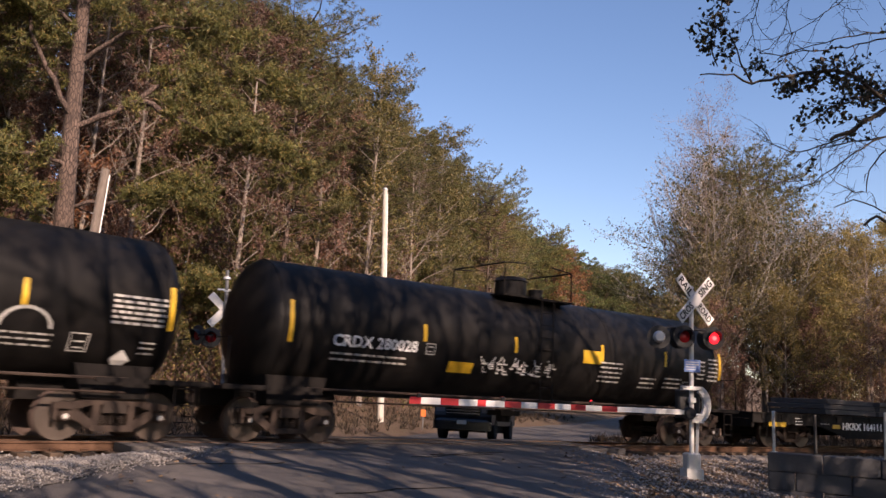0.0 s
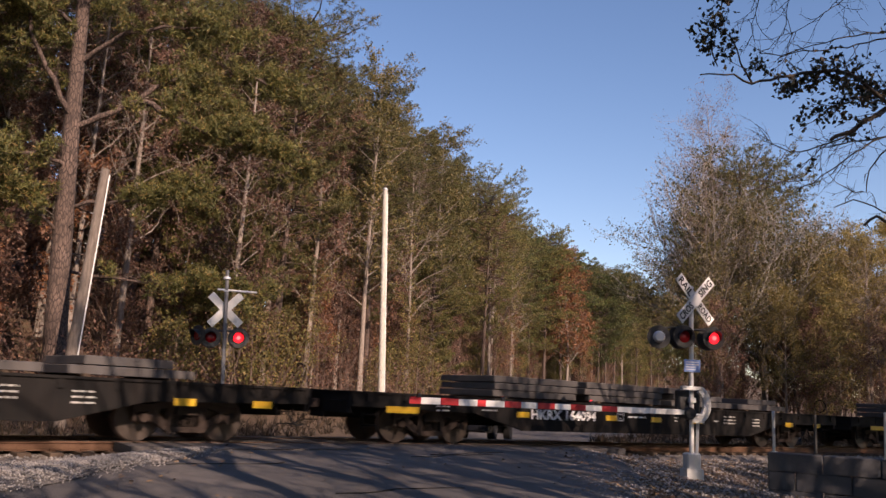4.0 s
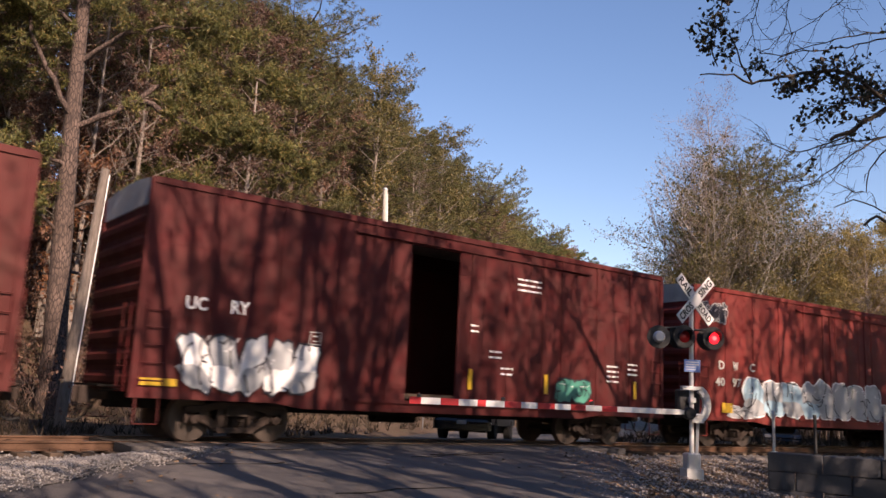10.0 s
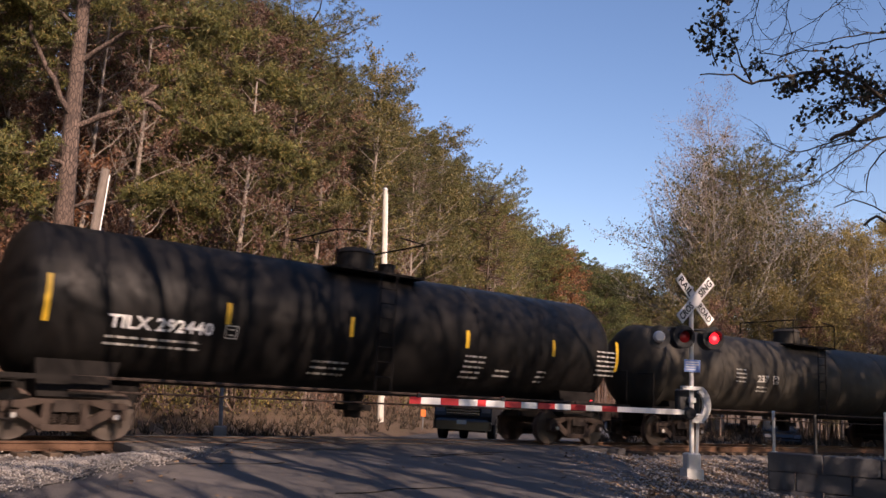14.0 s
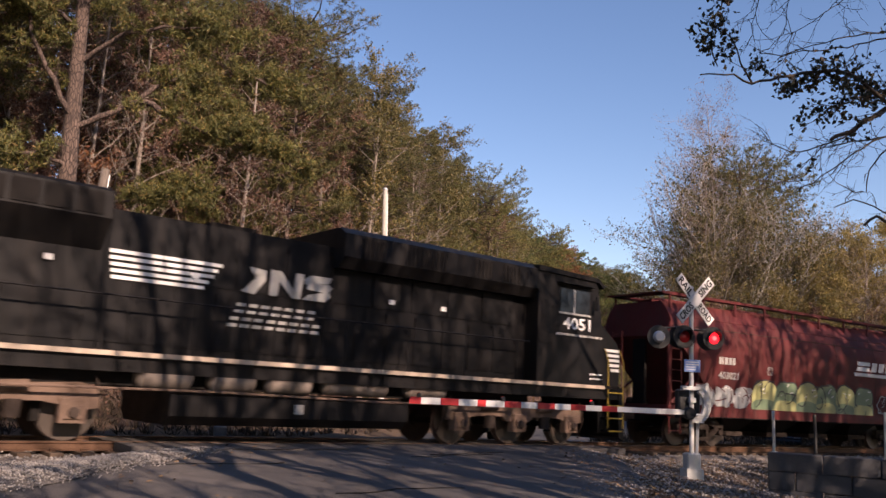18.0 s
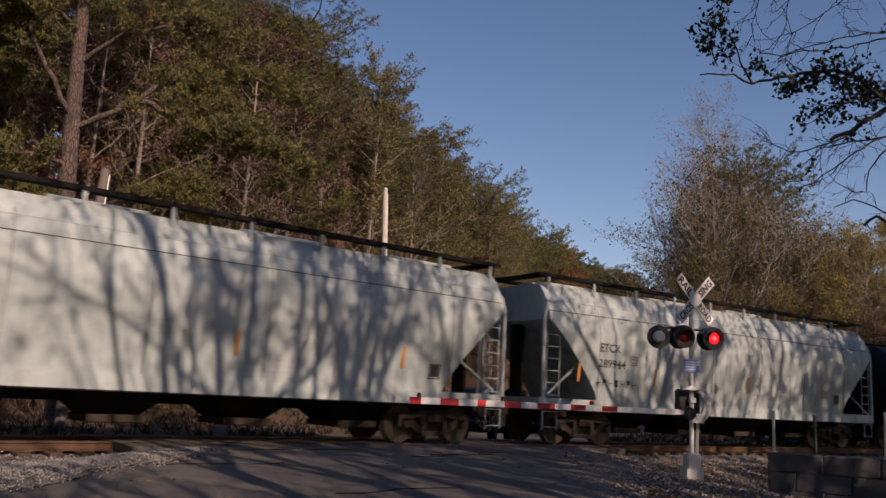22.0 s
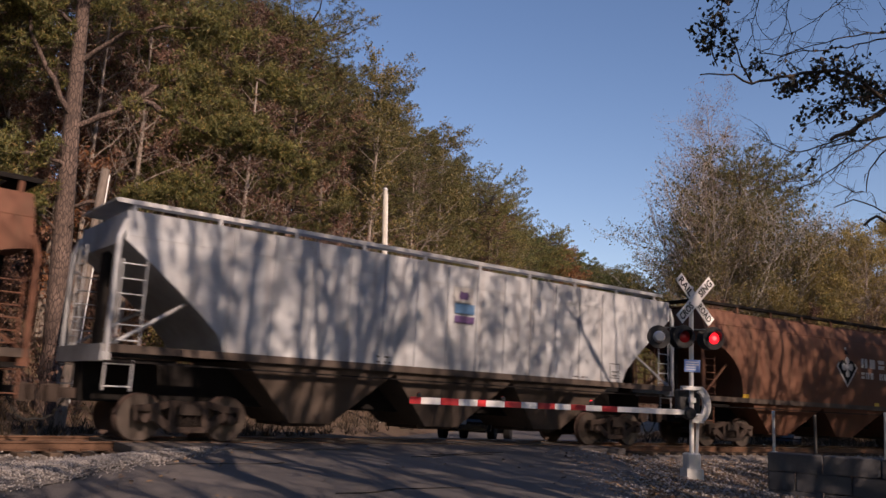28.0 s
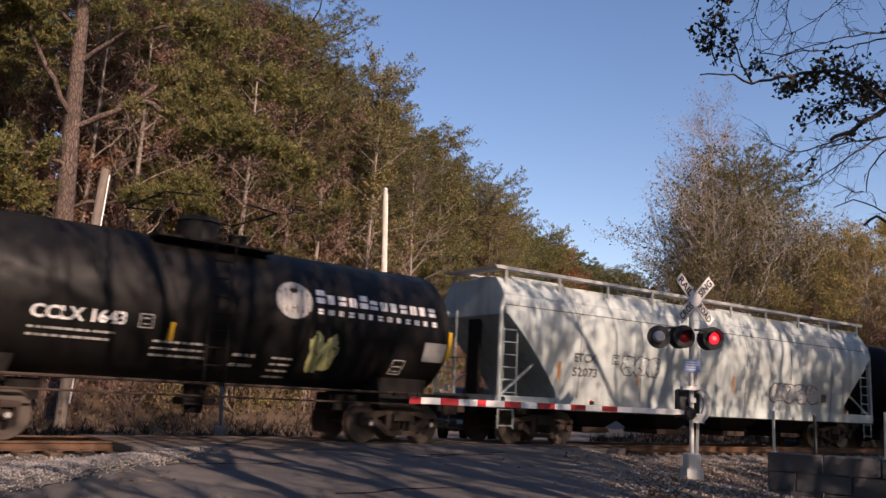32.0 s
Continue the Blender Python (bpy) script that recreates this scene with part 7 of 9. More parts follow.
def broadleaf(seed, H, r0, leaf_count, leaf=0.11, bare=0.28, spread=0.9, levels=4, fork=3, twig_n=3):
    """A forked tree; leaf_count blades are spread over its twigs."""
    p = Plant(seed)
    rng = p.rng
    tips = []

    def grow(q, d, L, r, level):
        k = 5 if level == 0 else 4 if level < 3 else 3
        pts, dd = p.path(q, d, L, k, 0.05 if level == 0 else 0.13, 0.02 if level else 0)
        p.limb(pts, [r * (1 - 0.45 * i / k) for i in range(k + 1)], 8 if level == 0 else 5 if level == 1 else twig_n)
        if level >= levels - 2:
            tips.extend(pts[1:])
        if level >= levels:
            return
        m = fork + (2 if level == 0 else 0)
        for j in range(m):
            s = rng.uniform(0.45, 1.0) if level else rng.uniform(0.55, 1.0)
            i = min(k - 1, int(s * k))
            base = pts[i] + (pts[i + 1] - pts[i]) * (s * k - i)
            a = j * 6.283 / m + rng.uniform(-0.7, 0.7)
            side = np.array([math.cos(a), math.sin(a), rng.uniform(0.0, 0.5)])
            nd = dd * rng.uniform(0.5, 1.0) + side * spread * rng.uniform(0.6, 1.1)
            grow(base, nd / np.linalg.norm(nd), L * rng.uniform(0.52, 0.78) * (1.0 if level else 0.85), r * rng.uniform(0.42, 0.58), level + 1)
        grow(pts[-1], dd, L * 0.7, r * 0.55, level + 1)
    grow((0, 0, -0.4), (rng.normal(0, 0.04), rng.normal(0, 0.04), 1), H * (bare + 0.14), r0, 0)
    if leaf_count:
        tips = np.array(tips)
        p.leaves(tips[rng.randint(0, len(tips), leaf_count)], leaf, 0.28)
    return p


def pole_tree(seed, H, r0, bare, limbs, reach, rise, leaf_count, leaf=0.06, sub=6, low=0.0, bend=0.25):
    """A forest tree: one straight stem to the top, rising limbs with fine twigs; leaves above the share `low` of its height."""
    p = Plant(seed)
    rng = p.rng
    k = 12
    ph = rng.uniform(0, 6.28, 2)
    stem = np.array([(bend * math.sin(t * 4 + ph[0]) * t, bend * math.cos(t * 3.3 + ph[1]) * t, H * t) for t in np.linspace(0, 1, k + 1)])
    stem[0, 2] = -0.5
    p.limb(stem, [r0 * (1 - 0.93 * t) + (0.25 * r0 if i == 0 else 0) for i, t in enumerate(np.linspace(0, 1, k + 1))], 7)
    tips = []

    def along(pts, s):
        n = len(pts) - 1
        i = min(n - 1, int(s * n))
        return pts[i] + (pts[i + 1] - pts[i]) * (s * n - i)
    for j in range(limbs):
        t = bare + (0.98 - bare) * (j + rng.rand()) / limbs
        a = j * 2.4 + rng.uniform(-0.5, 0.5)
        L = H * reach * (1.15 - t) ** 0.7 * rng.uniform(0.55, 1.25) + 0.4
        up = rise * rng.uniform(0.6, 1.4)
        pts, d = p.path(along(stem, t), (math.cos(a), math.sin(a), up), L, 5, 0.13, 0.06)
        rr = min(0.55 * r0 * (1.05 - t), 0.009 * L + 0.012)
        p.limb(pts, [rr * (1 - 0.16 * i) for i in range(6)], 4)
        for m in range(sub):
            q = along(pts, rng.uniform(0.25, 1.0))
            w = d * 0.7 + rng.normal(0, 0.6, 3) + np.array([0, 0, 0.15])
            tw, d2 = p.path(q, w / np.linalg.norm(w), L * rng.uniform(0.22, 0.45) + 0.15, 3, 0.15, 0.03)
            p.limb(tw, [rr * 0.42, rr * 0.33, rr * 0.24, rr * 0.14], 3)
            if q[2] > low * H:
                tips.extend(tw[1:])
            for _ in range(3):
                q2 = along(tw, rng.uniform(0.3, 1.0))
                w = d2 + rng.normal(0, 0.55, 3)
                t3, d3 = p.path(q2, w / np.linalg.norm(w), L * rng.uniform(0.10, 0.24) + 0.1, 2, 0.12)
                p.limb(t3, [rr * 0.2 + 0.002, rr * 0.14 + 0.002, 0.002], 3)
                if q2[2] > low * H:
                    tips.extend(t3)
    if leaf_count:
        tips = np.array(tips)
        p.leaves(tips[rng.randint(0, len(tips), int(leaf_count * 1.25))], leaf, 0.16, 3)
    return p


def plant_thing(name, label, category, group, plant, bark, leaf, m, crown="crown"):
    root = new(name)
    root.matrix_basis = m
    tagged(root, label, category, group)
    put("trunk", plant.wood_mesh("trunk", bark), root)
    if plant.lv:
        put(crown, plant.leaf_mesh(crown, leaf), root)
    return root


def along_edge(t):
    """A place on the wood's edge, t from 0 to 1 over its length in view."""
    pts = WOOD_EDGE[1:]
    lens = [math.hypot(b[0] - a[0], b[1] - a[1]) for a, b in zip(pts, pts[1:])]
    d = t * sum(lens)
    for (a, b), L in zip(zip(pts, pts[1:]), lens):
        if d <= L:
            n = Vector((-(b[1] - a[1]), b[0] - a[0])).normalized()
            return Vector((a[0] + (b[0] - a[0]) * d / L, a[1] + (b[1] - a[1]) * d / L)), n
        d -= L
    return Vector(pts[-1]), Vector((0, 1))


def standing(x, y, turn, k, kz=None):
    return Matrix.Translation((x, y, ground_z(x, y))) @ pose(0, 0, 0, 0, 0, turn) @ Matrix.Diagonal((k, k, kz or k, 1))


def build_woods():
    rng = random.Random(12)
    far = pose(0, 0, 0)
    hill, side = "wood on the hillside", "trees by the track"

    def kind(name, label, group, plants, height, bark, leaf):
        return [plant_thing(name, label, "tree", group, q.fit_height(height), bark, leaf, far) for q in plants]
    kinds = {
        "pine": kind("pine_tree", "tall pine with a grey-brown trunk and dull green needles", hill, [pine_tree(s, 24.0, 0.24, b, d, w, (0, 0), 0.030, 1.1) for s, b, d, w in ((1, 0.24, 2.1, 0.155), (2, 0.34, 1.9, 0.15), (3, 0.16, 2.3, 0.15), (4, 0.28, 2.0, 0.165))], 24, "bark_pine", "needles"),
        "deep_pine": kind("pine_tree", "tall pine with a grey-brown trunk deep in the wood", hill, [pine_tree(5, 24.0, 0.24, 0.16, 1.8, 0.17, (0, 0), 0.12, 0.55)], 24, "bark_pine", "needles"),
        "round_pine": kind("pine_tree", "distant pine with a dense rounded green crown", hill, [pine_tree(s, 24.0, 0.24, 0.30, 1.7, 0.20, (0, 0), 0.13, 0.7) for s in (6, 7)], 24, "bark_pine", "needles_green"),
        "olive": kind("oak_tree", "straight forest tree with thinning olive-brown leaves", hill, [pole_tree(s, 24.0, 0.2, 0.26, 32, 0.20, 0.75, 11500, 0.082) for s in (11, 12)], 24, "bark_grey", "leaf_olive"),
        "brown": kind("oak_tree", "straight forest tree with dry russet leaves", hill, [pole_tree(s, 23.0, 0.19, 0.24, 30, 0.19, 0.8, 8500, 0.075) for s in (14, 15)], 23, "bark_grey", "leaf_brown"),
        "bare": kind("bare_tree", "leafless grey forest tree with fine twigs", hill, [pole_tree(s, 24.0, 0.19, 0.30, 32, 0.19, 1.0, 900, 0.07, 8) for s in (16, 17)], 24, "bark_grey", "leaf_brown"),
        "deep_oak": kind("oak_tree", "thin-leaved forest tree deep in the wood", hill, [pole_tree(36, 24.0, 0.2, 0.18, 20, 0.22, 0.75, 4200, 0.15, 3)], 24, "bark_grey", "leaf_olive"),
        "deep_russet": kind("oak_tree", "russet-leaved forest tree deep in the wood", hill, [pole_tree(37, 24.0, 0.2, 0.16, 20, 0.21, 0.8, 3600, 0.15, 3)], 24, "bark_grey", "leaf_brown"),
        "deep_young": kind("young_tree", "young brown-leaved tree deep in the wood", hill, [pole_tree(38, 12.0, 0.09, 0.05, 16, 0.30, 0.8, 2600, 0.15, 3)], 12, "twig", "leaf_brown"),
        "orange": kind("maple_tree", "small maple with rust-orange leaves", hill, [pole_tree(18, 10.0, 0.10, 0.2, 24, 0.26, 0.8, 7000, 0.07)], 10, "bark_grey", "leaf_orange"),
        "gold": kind("oak_tree", "slender tree with thin golden autumn leaves", side, [pole_tree(s, 17.0, 0.16, 0.22, 28, 0.32, 0.8, 11000, 0.085) for s in (19, 20)], 17, "bark_grey", "leaf_gold"),
        "young": kind("young_tree", "young low-branched tree with dry brown leaves under the pines", hill, [pole_tree(s, 12.0, 0.09, 0.06, 26, 0.27, 0.8, n, 0.075, 5) for s, n in ((31, 6200), (32, 4600), (33, 2600))], 12, "twig", "leaf_brown"),
        "shrub_olive": kind("young_tree", "young low-branched tree with olive leaves under the pines", hill, [pole_tree(34, 12.0, 0.09, 0.06, 26, 0.28, 0.7, 7000, 0.08, 5)], 12, "twig", "leaf_olive"),
        "young_pine": kind("pine_tree", "young pine with low dull green boughs", hill, [pine_tree(35, 11.0, 0.12, 0.06, 1.6, 0.24, (0, 0), 0.03, 1.2)], 11, "bark_pine", "needles"),
        "elm": kind("elm_tree", "broad elm with a forked pale trunk and thinning olive leaves", side, [broadleaf(71, 20.0, 0.30, 12000, 0.085, 0.28, 0.85, 5, 3)], 22, "bark_pale", "leaf_olive"),
        "broad_pine": kind("pine_tree", "broad old pine with a wide olive-green crown", side, [pine_tree(8, 20.0, 0.26, 0.24, 2.3, 0.25, (0, 0), 0.032, 1.1)], 20, "bark_pine", "needles"),
        "airy": kind("elm_tree", "tall airy tree with pale limbs and a few olive leaves", side, [broadleaf(s, 20.0, 0.22, n, 0.08, 0.28, 0.85, 5, 2) for s, n in ((72, 8000), (73, 6000))], 22, "bark_dark", "leaf_moss"),
        "twiggy": kind("bare_tree", "tall bare tree with a haze of pale grey twigs", side, [pole_tree(s, 23.0, 0.2, 0.32, 32, 0.31, 1.1, 1500, 0.055, 11) for s in (29, 30)], 23, "bark_grey", "leaf_brown"),
        "sapling": [plant_thing("sapling", "young slender tree with some dry leaves at the wood's edge", "sapling", "saplings", pole_tree(s, 8.0, 0.05, 0.2, 15, 0.24, 1.0, c, 0.065, 4).fit_height(8), "twig", l, far) for s, l, c in ((21, "leaf_brown", 2400), (22, "leaf_olive", 2200), (23, "leaf_brown", 700), (24, "leaf_brown", 1600), (25, "leaf_brown", 200), (26, "leaf_orange", 1400))],
    }
    base_h = {"orange": 10.0, "gold": 17.0, "sapling": 8.0, "airy": 22.0, "broad_pine": 20.0, "elm": 22.0, "twiggy": 23.0, "brown": 23.0, "young": 12.0, "deep_young": 12.0, "shrub_olive": 12.0, "young_pine": 11.0}
    used = {}

    def plant(kind, x, y, h):
        if abs(track_gap(x, y)) < 5 or road_gap(x, y) < 5:
            return
        # the big pine stands free at the wood's edge
        if 1.0 < x < 13.5 and wood_gap(x, y) < 2.5 and h > 6.5:
            return
        if kind == "pine" and (wood_gap(x, y) > 9 or y < 20):
            kind = "deep_pine"
        elif wood_gap(x, y) > 9.5 or y < 20:
            kind = {"olive": "deep_oak", "bare": "deep_oak", "brown": "deep_russet", "young": "deep_young", "shrub_olive": "deep_young", "young_pine": "deep_young"}.get(kind, kind)
        # brown and bare trees fill the open edge round the big pine
        if x < 14 and y > 20 and kind in ("olive", "deep_oak"):
            kind = "bare" if kind == "olive" and len(used) % 2 else "brown"
        i = used.get(kind, 0)
        used[kind] = i + 1
        src = kinds[kind][i % len(kinds[kind])]
        k = h / base_h.get(kind, 24.0)
        m = standing(x, y, rng.uniform(0, 360), k * rng.uniform(0.9, 1.15), k)
        if i < len(kinds[kind]):
            src.matrix_basis = m
        else:
            copy_thing(src, pose(0, 0, 0)).matrix_basis = m
    # rows from the edge inwards
    for depth, count, mix in ((1.0, 40, ("pine", "olive", "pine", "pine", "brown", "olive", "pine", "bare")), (4.0, 38, ("pine", "brown", "pine", "olive", "pine", "bare")), (7.5, 34, ("pine", "pine", "olive", "brown", "pine")), (12.0, 24, ("pine", "olive", "pine", "brown")), (18.0, 18, ("pine", "brown", "pine", "olive")), (26.0, 14, ("pine", "olive"))):
        for j in range(count):
            t = ((j + rng.uniform(0.1, 0.9)) / count) ** 1.45
            q, n = along_edge(t)
            q = q + n * (depth + rng.uniform(-1.5, 1.5))
            kind_now = mix[j % len(mix)]
            if q.x < 16 and kind_now == "pine" and j % 3:
                kind_now = ("bare", "brown", "bare")[j % 3]
            h = 22.4 + 2.6 * smooth(2, 9, depth) + 2.6 * smooth(0.30, 0.42, t)
            if kind_now in ("brown", "bare"):
                h -= 2.5
            plant(kind_now, q.x, q.y, h * rng.uniform(0.9, 1.01))
    for j in range(26):
        q, n = along_edge(0.52 + 0.46 * (j + rng.random()) / 26)
        q = q + n * rng.uniform(-1.0, 6.0)
        plant("round_pine", q.x, q.y, rng.uniform(22.0, 24.0))
    # the lower storey
    for depth, count in ((1.5, 34), (4.5, 34), (8.0, 32), (12.0, 28), (17.0, 26), (24.0, 26), (32.0, 22)):
        for j in range(count):
            q, n = along_edge(((j + rng.uniform(0.1, 0.9)) / count) ** 1.35)
            q = q + n * (depth + rng.uniform(-2.0, 2.0))
            plant("young" if q.x < 15 else ("young", "young", "young_pine", "shrub_olive", "young")[(j + count) % 5], q.x, q.y, rng.uniform(7, 13) + 2 * smooth(10, 20, depth))
    for j in range(110):
        q, n = along_edge(rng.random() ** 1.5)
        q = q + n * rng.uniform(-2.5, 12.0)
        plant("sapling", q.x, q.y, rng.uniform(5, 11))
    for x, y, h in ((1.5, 27.5, 6.0), (-1.0, 27.0, 5.5), (3.6, 30.0, 6.0), (22.0, 41.0, 8.0), (87, 85.5, 23.0)):
        plant("orange", x, y, h)
    # the group beyond the track further along
    for k, x, y, h in (("elm", 47.7, 33.0, 20.5), ("airy", 45.9, 32.2, 15.0), ("twiggy", 51.6, 36.4, 27.0), ("twiggy", 48.2, 35.0, 23.5), ("elm", 49.0, 34.0, 19.5), ("elm", 51.6, 32.2, 21.0), ("broad_pine", 51.0, 33.4, 20.5), ("twiggy", 50.4, 35.4, 24.5), ("pine", 54.4, 33.6, 19.0), ("pine", 46.6, 33.8, 14.5), ("airy", 50.6, 31.4, 17.5), ("twiggy", 46.4, 33.2, 19.0),
                       ("shrub_olive", 46.5, 34.5, 9), ("young", 49, 34, 9), ("young", 52, 34, 10), ("shrub_olive", 55, 33, 11), ("young", 57.5, 33.5, 12), ("young", 59.5, 30, 12), ("young", 61, 27.5, 12), ("young", 63, 25, 12), ("young", 65, 34, 13), ("young", 68, 31, 13), ("young", 70, 35, 14), ("shrub_olive", 66, 28, 12), ("young", 70, 25, 13), ("shrub_olive", 44.0, 31.0, 8), ("young", 42.0, 29.0, 8),
                       ("gold", 53.0, 28.6, 13.5), ("shrub_olive", 48.0, 26.0, 8.5), ("gold", 46.6, 27.6, 9.5), ("young", 49.5, 23.4, 8.0), ("gold", 52.0, 22.4, 10.0), ("airy", 49.0, 28.0, 13.0), ("twiggy", 52.4, 25.4, 13.5), ("gold", 54.6, 26.6, 14.5), ("gold", 51.0, 26.6, 11.0), ("gold", 57.0, 32.0, 15.0), ("gold", 58.0, 29.0, 15.5), ("gold", 56.5, 26.5, 14.0), ("olive", 61.0, 34.0, 16.5), ("twiggy", 60.0, 31.5, 18.0), ("gold", 62.0, 26.0, 15.5), ("brown", 60.5, 24.0, 13.5), ("airy", 56.0, 30.0, 14.0),
                       ("twiggy", 58.5, 25.0, 16.5), ("gold", 64.0, 28.5, 17.0), ("brown", 63.0, 32.5, 16.0), ("olive", 62.0, 38.0, 16.0), ("twiggy", 66.0, 25.0, 18.0), ("brown", 56.0, 29.5, 11.0), ("olive", 67.0, 36.0, 17.0), ("olive", 66.0, 31.0, 15.0), ("brown", 69.0, 28.0, 15.0),
                       ("olive", 58.5, 43.0, 13.0), ("brown", 50.0, 34.5, 9.0), ("gold", 60.0, 36.0, 15.0)):
        plant(k, x, y, h)
    for j in range(80):
        plant("sapling", rng.uniform(46, 72), rng.uniform(24.5, 39), rng.uniform(4, 9))
    # unseen trees added close on either side of the viewer to block sky light
    for x, y, h in ((-9, 9, 17), (-13, 5, 20), (-10, 1, 19), (-15, -3, 21), (-8, -8, 20), (-17, 10, 19), (-20, 2, 22), (41, 2, 20), (38, 5, 19), (44, -3, 20), (42, -8, 21), (36, -16, 21), (43, 6, 20), (47, 1, 20), (-3, -16, 20), (-12, -14, 21), (52, 7, 20)):
        plant("olive" if x % 3 else "deep_pine", x, y, h)
    # unseen woods added behind and beside the viewer: close the place, cut sky fill
    for j in range(96):
        a = radians(84 + 272 * (j + rng.random()) / 96)
        d = rng.uniform(27, 60)
        x, y = d * math.sin(a), d * math.cos(a) - 6
        if math.degrees(math.atan2(x, y)) % 360 > 352 or (0 < math.degrees(math.atan2(x, y)) < 76):
            continue
        if 156 < math.degrees(math.atan2(x, y)) % 360 < 214 and d < 52:
            continue
        plant(("pine", "olive", "pine", "brown")[j % 4], x, y, rng.uniform(19, 25))
    # a denser stand behind the edge
    for j in range(34):
        q, n = along_edge(0.02 + 0.34 * (j + rng.random()) / 34)
        q = q + n * rng.uniform(10.0, 22.0)
        plant(("pine", "olive", "brown")[j % 3], q.x, q.y, rng.uniform(20, 24))
    for j in range(18):
        q, n = along_edge(0.12 + 0.36 * (j + rng.random()) / 18)
        q = q + n * rng.uniform(9.0, 14.0)
        plant("pine", q.x, q.y, rng.uniform(21, 23.5))


def build_hero_pine():
    p = pine_tree(41, 27.0, 0.40, 0.50, 2.2, 0.18, (0.0, 0.0), 0.028, 1.3)
    rng = p.rng
    cent = []
    # crooked heavy limbs with tufts of needles towards their ends, and dead stubs
    for r, leafy, pts in ((0.115, 4, ((0, 0, 9.6), (1.2, -0.5, 10.1), (2.4, -0.9, 11.0), (3.4, -1.2, 11.5), (4.6, -1.4, 10.6), (6.0, -1.6, 9.4), (7.6, -1.8, 8.3))),
                          (0.11, 3, ((2.0, -0.7, 10.6), (3.0, -1.6, 9.9), (4.3, -2.0, 9.3), (5.6, -2.2, 9.2))),
                          (0.09, 2, ((3.4, -1.2, 11.5), (5.0, -1.4, 11.9), (6.4, -1.6, 11.6), (7.4, -1.6, 11.0))),
                          (0.11, 3, ((0, 0, 9.7), (-0.7, -0.4, 10.9), (-1.5, -0.6, 12.4), (-1.9, -0.7, 14.2), (-2.6, -0.8, 15.8))),
                          (0.10, 3, ((0, 0, 12.0), (1.4, -0.9, 12.9), (3.2, -1.5, 13.2), (5.0, -1.8, 13.0))),
                          (0.09, 3, ((0, 0, 13.0), (-1.2, -1.0, 13.4), (-2.8, -1.6, 13.1), (-4.2, -1.8, 12.6))),
                          (0.08, 2, ((0, 0, 8.0), (-1.2, -0.8, 8.3), (-2.6, -1.2, 8.0), (-4.0, -1.2, 7.8))),
                          (0.07, 2, ((0.2, 0, 6.8), (1.5, -0.7, 7.0), (2.8, -1.0, 7.1), (4.0, -1.2, 7.3))),
                          (0.06, 2, ((0, 0, 5.6), (-1.4, -0.6, 6.9), (-2.6, -0.9, 7.1))),
                          (0.06, 2, ((0.2, 0, 4.6), (2.4, -0.6, 4.3), (4.4, -0.8, 4.2), (6.2, -0.9, 4.0)))):
        q = [np.array(a, float) for a in pts]
        fine = [a + (b - a) * k / 3 + rng.normal(0, 0.05, 3) for a, b in zip(q, q[1:]) for k in range(3)] + [q[-1]]
        m = len(fine) - 1
        p.limb(fine, [r * (1 - 0.75 * i / m) for i in range(m + 1)], 7)
        for i in range(leafy, m + 1):
            for _ in range(5):
                w = rng.normal(0, 1, 3) * (1, 1, 0.5) + (0.3, 0, 0.3)
                tw, _d = p.path(fine[i], w / np.linalg.norm(w), rng.uniform(0.4, 1.2), 3, 0.2)
                p.limb(tw, [0.018, 0.013, 0.009, 0.005], 3)
                if i >= m * 0.45 or rng.rand() < 0.25:
                    for a in tw[1:]:
                        cent.extend(a + rng.normal(0, 0.15, 3) for _n in range(5))
    p.blades(cent, 20, 0.24, 0.028, 0.5)
    for z in (5.2, 6.0, 6.9, 7.8, 3.6):
        a = rng.uniform(0, 6.28)
        pts, d = p.path((0, 0, z), (math.cos(a), math.sin(a), 0.2), rng.uniform(0.6, 1.6), 3, 0.2)
        p.limb(pts, [0.05, 0.035, 0.02, 0.008], 5)
    plant_thing("pine_tree", "big pine with reddish flaking bark and long low limbs", "tree", "wood on the hillside", p, "bark_pine", "needles", Matrix.Translation((6.52, 29.5, ground_z(6.52, 29.5))) @ pose(0, 0, 0, 0, -2.5, -12))


